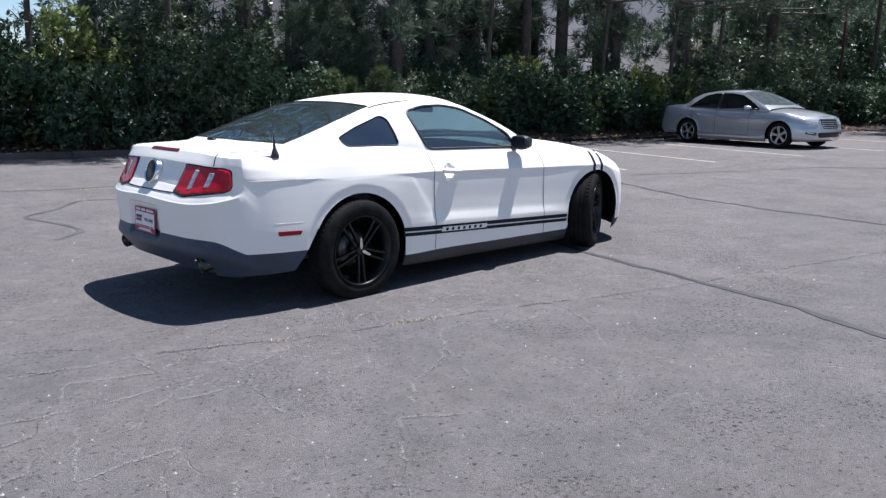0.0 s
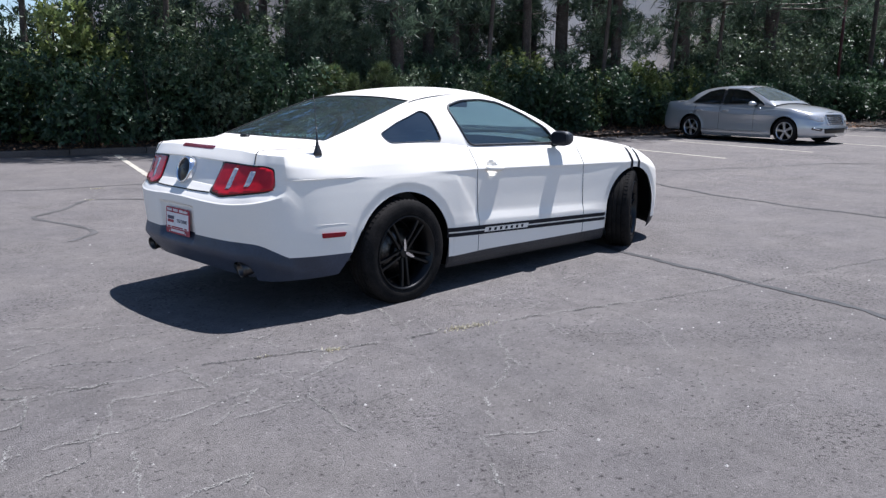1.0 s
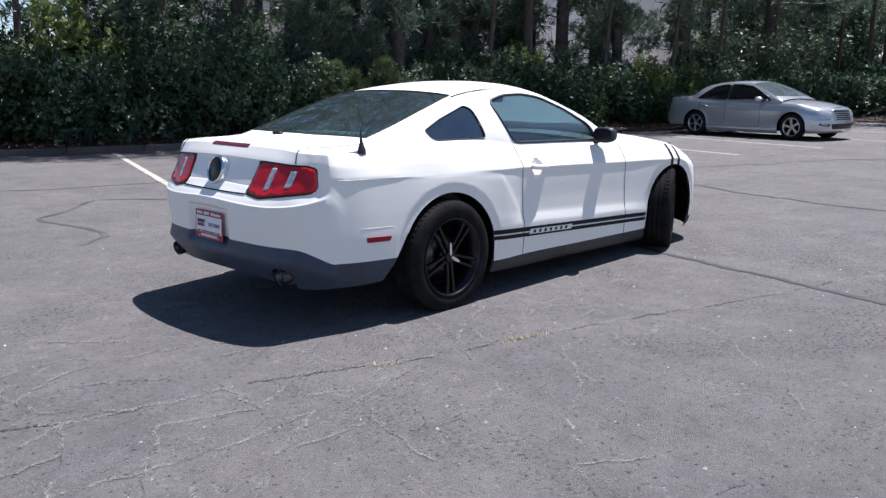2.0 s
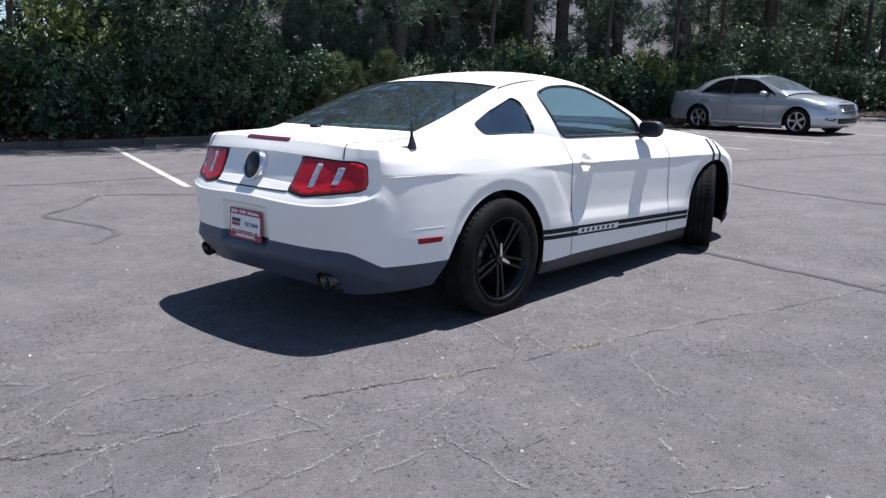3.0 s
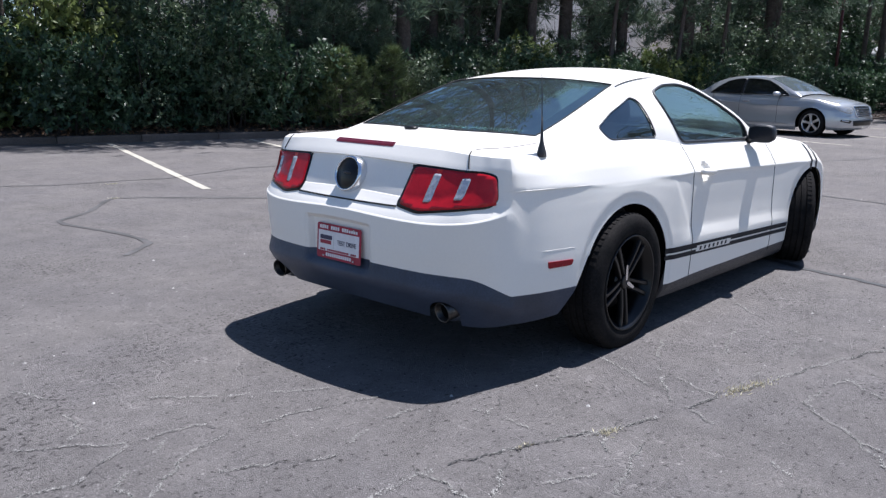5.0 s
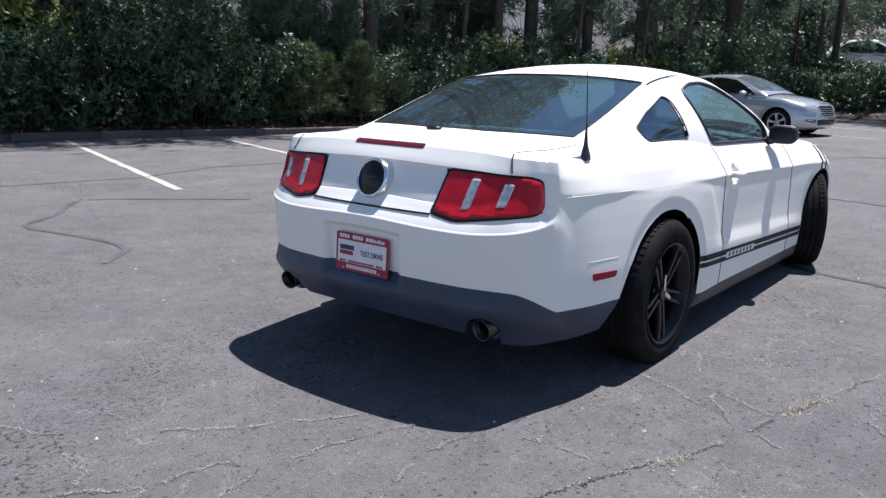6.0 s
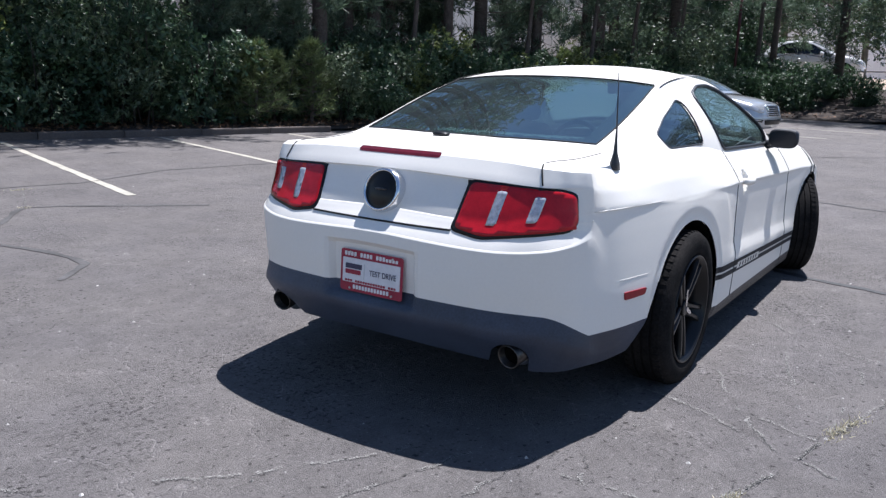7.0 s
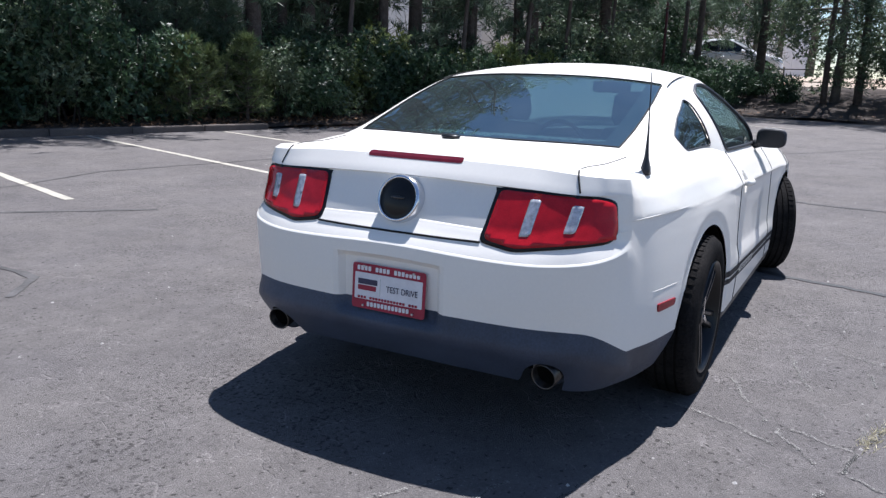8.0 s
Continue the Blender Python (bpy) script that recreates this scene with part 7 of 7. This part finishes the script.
def build_sedan(paint, m, label):
    car = thing("sedan", Matrix(), label, "car", "parked cars")
    sh = Shell(SEDAN_OUTLINE, SEDAN_STATIONS, SEDAN_ROWS, [(0.0, 0.325, 0.375), (2.874, 0.325, 0.375)], 0.010, window=11)
    fwd = 0.25                       # how far the cabin sits ahead of the rear axle line
    s_all = sh.columns(0.05, [0.66 + fwd, 1.72 + fwd, -0.72, 3.05])
    cols = [sh.column(s) for s in s_all]
    n_rows = sum(SEDAN_ROWS)
    cut = [sh.s_at_x(x) for x in (-0.72, 0.66 + fwd, 1.72 + fwd, 3.05)]

    def pick(a, b):
        return [c for c, s in zip(cols, s_all) if a - 1e-4 <= s <= b + 1e-4]
    rear, nose = pick(0, cut[0]), pick(cut[3], sh.length)
    part("rear_bumper", tidy(shell_mesh("rear_bumper", mirrored(rear)[:-1] + rear, (0, n_rows), paint)), None, car)
    part("front_bumper", tidy(shell_mesh("front_bumper", nose + mirrored(nose)[1:], (0, n_rows), paint)), None, car)
    for g in (1, -1):
        for nm, a, b in (("quarter_panel", cut[0], sh.s_at_x(0.1)), ("rear_door", sh.s_at_x(0.1), cut[1]), ("front_door", cut[1], cut[2]), ("front_fender", cut[2], cut[3])):
            c = pick(a - 0.03, b) if nm == "rear_door" else pick(a, b + (0.03 if nm == "quarter_panel" else 0))
            d = part(nm, sharp(tidy(shell_mesh(nm, c if g > 0 else mirrored(c), (0, n_rows), paint)), 22), None, car)
            if "door" in nm:
                hx = 0.26 if nm == "rear_door" else 1.10
                bm = bevel_box(0.2, 0.03, 0.032, 0.01, 2)
                p = sh.on(hx, 0.80, 0.014)
                bmesh.ops.translate(bm, vec=(p.x, p.y * g, p.z), verts=bm.verts)
                part("door_handle", bm, M_ALLOY, d, "bright door handle", True)
        for gx in (0.1, 0.66 + fwd, 1.72 + fwd):
            if gx < 0.2:
                z0 = 0.72
            else:
                z0 = 0.28
            pts = [sh.on(gx, z0 + (0.955 - z0) * k / 14, 0.0005) for k in range(15)]
            part("door_seam", mesh_of("door_seam", *tube([Vector((q.x, q.y * g, q.z)) for q in pts], 0.004, 5), M_GAP, True), None, car, "dark door joint")
        pts = [sh.on(0.40 + 2.05 * k / 12, 0.285, 0.004) for k in range(13)]
        part("sill_trim", mesh_of("sill_trim", *tube([Vector((q.x, q.y * g, q.z)) for q in pts], 0.012, 6), M_ALLOY, True), None, car, "bright sill trim")
        # headlamp wraps from the nose to the flank
        hl = rounded([(0.45, 0.69), (0.62, 0.735), (0.77, 0.765), (0.83, 0.735), (0.79, 0.64), (0.62, 0.58), (0.48, 0.58)], 0.03, 3)

        def nose_pt(y, z, out):
            lo, hi = sh.length * 0.62, sh.length
            for _ in range(36):
                mid = (lo + hi) / 2
                zz, ins = sh.profile(mid)
                if sh.point(mid, z, zz, ins)[1] > abs(y):
                    lo = mid
                else:
                    hi = mid
            zz, ins = sh.profile(lo)
            q = sh.point(lo, z, zz, ins) - sh.base(lo)[1] * out
            return Vector((q[0], q[1] if y >= 0 else -q[1], z))
        part("headlamp", tidy(mesh_of("headlamp", *with_rim(fill_patch(hl, lambda a, b: nose_pt(a * g, b, 0.008), 0.025), (-0.015, 0, 0)), M_LAMPGLASS, True)), None, car, "clear wraparound headlamp")
        fog = rounded([(0.52, 0.415), (0.78, 0.445), (0.80, 0.39), (0.56, 0.345)], 0.02, 3)
        part("fog_recess", tidy(mesh_of("fog_recess", *with_rim(fill_patch(fog, lambda a, b: nose_pt(a * g, b, 0.006), 0.025), (-0.015, 0, 0)), M_BLACK, True)), None, car, "black fog lamp recess")
        part("day_lamp", mesh_of("day_lamp", *tube([nose_pt(g * (0.60 + 0.035 * k), 0.392 + 0.006 * k, 0.014) for k in range(6)], 0.014, 6), M_CHROME, True), None, car, "bright bar of the daytime lamp")
        v, f = loft_bars([[(x, g * (0.98 + w * math.cos(t)), 1.0 + h * math.sin(t)) for t in np.linspace(0, 2 * math.pi, 14, endpoint=False)] for x, w, h in ((1.66 + fwd, 0.095, 0.06), (1.70 + fwd, 0.10, 0.065), (1.78 + fwd, 0.075, 0.05), (1.82 + fwd, 0.03, 0.02))])
        mir = part("door_mirror", tidy(mesh_of("door_mirror", v, f, paint, True)), None, car, "painted door mirror")
        v, f = tube([(1.74 + fwd, g * 0.80, 0.95), (1.73 + fwd, g * 0.90, 0.97)], [0.03, 0.025], 6)
        part("mirror_arm", mesh_of("mirror_arm", v, f, M_BLACKPL, True), None, mir)
    # grille: chrome frame with three bars, lower intake
    gr = rounded([(-0.37, 0.745), (0.37, 0.745), (0.33, 0.50), (-0.33, 0.50)], 0.04, 4)
    gl = part("grille", tidy(mesh_of("grille", *with_rim(fill_patch(gr, lambda a, b: nose_pt(a, b, 0.006), 0.03), (-0.02, 0, 0)), M_BLACK, True)), None, car, "black front grille")
    loop = [nose_pt(a, b, 0.012) for a, b in gr]
    part("grille_frame", mesh_of("grille_frame", *tube(loop + [loop[0]], 0.013, 6, False), M_CHROME, True), None, gl, "chrome grille frame")
    for z in (0.545, 0.593, 0.641, 0.689):
        part("grille_bar", mesh_of("grille_bar", *tube([nose_pt(y, z, 0.014) for y in np.linspace(-0.33, 0.33, 9)], 0.011, 6), M_CHROME, True), None, gl, "chrome grille bar")
    lo_i = rounded([(-0.48, 0.415), (0.48, 0.415), (0.44, 0.29), (-0.44, 0.29)], 0.02, 3)
    part("lower_intake", tidy(mesh_of("lower_intake", *with_rim(fill_patch(lo_i, lambda a, b: nose_pt(a, b, 0.006), 0.03), (-0.02, 0, 0)), M_BLACK, True)), None, car, "black lower intake")
    tops = [c[-1] for c in cols]
    for nm, a, b, keys in (("trunk_lid", -2, -0.30, [(-1.1, 1.05), (-0.8, 1.06), (-0.3, 1.07)]), ("hood", 2.1, 4, [(2.1, 1.01), (2.4, 1.0), (2.8, 0.965), (3.2, 0.895), (3.5, 0.815)])):
        rows = [t for t in tops if a <= t[0] <= b]
        rows = [r for i, r in enumerate(rows) if i == 0 or r[0] - rows[i - 1][0] > 1e-5]
        P = np.array([[(r[0], r[1] * q, r[2] + (smooth_curve(keys, r[0]) - r[2]) * (1 - abs(q) ** 2.2)) for q in np.sin(np.linspace(-1, 1, 25) * math.pi / 2)] for r in rows])
        part(nm, tidy(grid_mesh(nm, P, np.ones((len(rows) - 1, 24), bool), paint)), None, car)
    xs = np.arange(-0.60, 2.56, 0.04)
    ye, ze, zc = (smooth_curve([(x + fwd, v) for x, v in keys], xs) for keys in (
        [(-1.0, 0.60), (-0.8, 0.61), (-0.45, 0.61), (0.0, 0.595), (0.4, 0.585), (0.9, 0.58), (1.3, 0.59), (1.7, 0.67), (2.1, 0.75), (2.4, 0.80)],
        [(-1.0, 0.96), (-0.8, 1.00), (-0.55, 1.09), (-0.25, 1.255), (0.05, 1.36), (0.4, 1.400), (0.9, 1.410), (1.3, 1.385), (1.7, 1.245), (2.1, 1.05), (2.4, 0.90)],
        [(-1.0, 0.99), (-0.8, 1.035), (-0.55, 1.12), (-0.25, 1.30), (0.05, 1.41), (0.4, 1.452), (0.9, 1.47), (1.3, 1.445), (1.7, 1.31), (2.1, 1.10), (2.4, 0.95)]))
    base = []
    for x in xs:
        s = sh.s_at_x(x)
        zz, ins = sh.profile(s)
        base.append((sh.point(s, zz[-1], zz, ins)[1], zz[-1] - 0.004))
    base = np.array(base)
    yb, zb = base[:, 0], np.minimum(base[:, 1], ze - 0.004)
    ts = np.linspace(0, 1, 17)

    def side_pt(x, t):
        a, b, c, d = (np.interp(x, xs, k) for k in (yb, zb, ye, ze))
        return Vector((x, a + (c - a) * t + 0.03 * 4 * t * (1 - t), b + (d - b) * t))

    def win(poly):
        out = []
        for x, z in [(a + fwd, c) for a, c in rounded(poly, 0.04, 4)]:
            b, d = np.interp(x, xs, zb), np.interp(x, xs, ze)
            out.append((x, (z - b) / (d - b)))
        return out
    wins = [("rear_door_glass", win([(-0.28, 0.990), (-0.10, 1.14), (0.16, 1.30), (0.42, 1.358), (0.640, 1.368), (0.640, 0.972)])), ("front_door_glass", win([(0.690, 0.972), (0.690, 1.370), (1.0, 1.366), (1.33, 1.322), (1.61, 1.198), (1.91, 1.03), (1.97, 0.957)]))]
    for g in (1, -1):
        base_grid = np.stack(np.meshgrid(xs, ts, indexing="ij"), -1)
        pts, holes = base_grid.copy(), []
        for nm, poly in wins:
            q, inside = snap_grid(xs, ts, poly, 0.35, 0.022)
            moved = np.abs(q - base_grid).sum(-1) > 1e-9
            pts = np.where(moved[..., None], q, pts)
            holes.append(inside)
        P = np.array([[side_pt(a, b) for a, b in row] for row in pts])
        P[..., 1] *= g
        part("roof_side", tidy(grid_mesh("roof_side", P, ~(holes[0] | holes[1]), paint)), None, car)
        pillar = [side_pt(0.665 + fwd, t) for t in np.linspace(0.06, 0.90, 9)]
        part("door_pillar", mesh_of("door_pillar", *tube([Vector((q.x, q.y * g, q.z)) for q in pillar], 0.026, 6), M_BLACK, True), None, car, "gloss black pillar between the side windows")
        for (nm, poly), keep in zip(wins, holes):
            G = P.copy()
            G[..., 1] -= 0.008 * g
            part(nm, grid_mesh(nm, G, keep, M_GLASSD), None, car, "dark tinted side window")
            loop = [side_pt(x, t) for x, t in poly]
            loop = [Vector((q.x, q.y * g, q.z)) for q in loop]
            part("window_trim", mesh_of("window_trim", *tube(loop + [loop[0]], 0.009, 5, False), M_BLACKPL, True), None, car, "black window trim")
    qs = np.sin(np.linspace(-1, 1, 25) * math.pi / 2)
    rear_poly = [(-0.66 + fwd + 0.05 * q * q, q) for q in np.linspace(-0.93, 0.93, 9)] + [(-0.03 + fwd, q) for q in np.linspace(0.93, -0.93, 9)]
    front_poly = [(1.36 + fwd - 0.06 * q * q, q) for q in np.linspace(-0.965, 0.965, 9)] + [(2.16 + fwd - 0.12 * q * q, q) for q in np.linspace(0.965, -0.965, 9)]
    base_grid = np.stack(np.meshgrid(xs, qs, indexing="ij"), -1)
    a, in_r = snap_grid(xs, qs, rear_poly, 0.55, 0.024)
    b, in_f = snap_grid(xs, qs, front_poly, 0.55, 0.024)
    moved = np.abs(b - base_grid).sum(-1) > 1e-9
    pts = np.where(moved[..., None], b, a)
    P = np.array([[(x, np.interp(x, xs, ye) * q, np.interp(x, xs, ze) + (np.interp(x, xs, zc) - np.interp(x, xs, ze)) * (1 - abs(q) ** 2.3)) for x, q in row] for row in pts])
    part("roof", tidy(grid_mesh("roof", P, ~(in_r | in_f), paint)), None, car)
    part("rear_glass", grid_mesh("rear_glass", P - np.array([0, 0, 0.003]), in_r, M_GLASSR), None, car, "tinted rear window")
    part("windscreen", grid_mesh("windscreen", P - np.array([0, 0, 0.003]), in_f, M_GLASSW), None, car, "clear windscreen")
    for nm, q in (("cabin_floor", (-0.5, 2.2, -0.78, 0.78, 0.30, 0.34)), ("dashboard", (2.0, 2.4, -0.74, 0.74, 0.5, 0.94)), ("rear_seat", (-0.35, 0.0, -0.68, 0.68, 0.35, 0.97))):
        bm = bevel_box(q[1] - q[0], q[3] - q[2], q[5] - q[4], 0.03)
        bmesh.ops.translate(bm, vec=((q[0] + q[1]) / 2, (q[2] + q[3]) / 2, (q[4] + q[5]) / 2), verts=bm.verts)
        part(nm, bm, M_TRIM, car, "dark cabin plastic")
    for y in (-0.37, 0.37):
        build_seat(car, 1.25, y, 0.5, 0.78, True)
    for cx, cz, r in sh.arches:
        for g in (-1, 1):
            v = [(cx + (r + 0.012) * math.cos(t), g * y, cz + (r + 0.012) * math.sin(t)) for t in np.linspace(-0.3, math.pi + 0.3, 25) for y in (0.905, 0.5)]
            f = [(2 * k, 2 * k + 1, 2 * k + 3, 2 * k + 2) for k in range(24)]
            o = len(v)
            v += [(cx + (r + 0.012) * math.cos(t), g * 0.5, cz + (r + 0.012) * math.sin(t)) for t in np.linspace(-0.3, math.pi + 0.3, 25)]
            f.append(tuple(range(o, o + 25)))
            part("wheel_well", mesh_of("wheel_well", v, f, M_LINER), None, car, "black wheel well liner")
    v, f = box(-1.0, 3.4, -0.5, 0.5, 0.2, 0.24)
    part("underbody", mesh_of("underbody", v, f, M_LINER), None, car, "black underbody")
    # wheels with five broad bright spokes
    w = new("wheel")
    prof = [(0.222, 0.085), (0.24, 0.10), (0.28, 0.108), (0.31, 0.098), (0.324, 0.07), (0.325, 0.0), (0.324, -0.07), (0.31, -0.098), (0.28, -0.108), (0.24, -0.10), (0.222, -0.085)]
    tyre = part("tyre", tidy(mesh_of("tyre", *lathe(prof, 40), M_RUBBER, True)), None, w, "black rubber tyre")
    rim = part("rim", tidy(mesh_of("rim", *lathe([(0.232, -0.098), (0.228, -0.106), (0.214, -0.10), (0.205, -0.06), (0.195, 0.06)], 40), M_ALLOY, True)), None, w, "silver alloy rim")
    for k in range(5):
        rings = []
        for r, hw in ((0.03, 0.030), (0.10, 0.028), (0.17, 0.034), (0.216, 0.050)):
            t = 2 * math.pi * k / 5
            d, n = Vector((math.cos(t), 0, math.sin(t))), Vector((-math.sin(t), 0, math.cos(t)))
            rings.append([d * r + n * (hw * a) + Vector((0, -0.088 + 0.03 * b, 0)) for a, b in ((-0.8, 0), (0.8, 0), (1, 0.3), (1, 1), (-1, 1), (-1, 0.3))])
        part("spoke", tidy(mesh_of("spoke", *loft_bars(rings), M_ALLOY)), None, rim, "silver wheel spoke")
    part("hub", tidy(mesh_of("hub", *lathe([(0.0005, -0.094), (0.035, -0.092), (0.045, -0.07), (0.045, 0.0)], 24), M_ALLOY, True)), None, rim, "silver wheel hub")
    part("back_plate", tidy(mesh_of("back_plate", *lathe([(0.0005, 0.0), (0.205, 0.0)], 24), M_LINER)), None, w, "black brake back plate")
    for x, y in ((0, -0.80), (0, 0.80), (2.874, -0.80), (2.874, 0.80)):
        o = copy_thing(w, Matrix.Translation((x, y, 0.325)) @ Matrix.Rotation(0 if y < 0 else math.pi, 4, "Z") @ Matrix.Rotation(0.4 + x, 4, "Y"))
        o.parent = car
        o.matrix_parent_inverse = Matrix()
    for o in (*w.children_recursive, w):
        bpy.data.objects.remove(o)
    car.matrix_basis = m
    return car


build_coupe()
build_sedan(M_SILVER, Matrix.Translation((18.30, 6.05, rise(15.8))) @ Matrix.Rotation(radians(-100.5), 4, "Z"), "silver four-door sedan parked nose out in a bay")
build_sedan(M_CHALK, Matrix.Translation(V(33.7, 17.3, rise(34) + end_rise(34.3) + 0.12)) @ Matrix.Rotation(LOT - radians(65), 4, "Z") @ Matrix.Diagonal((1.08, 1.06, 1.28, 1)), "white parked car standing on the sandy yard")
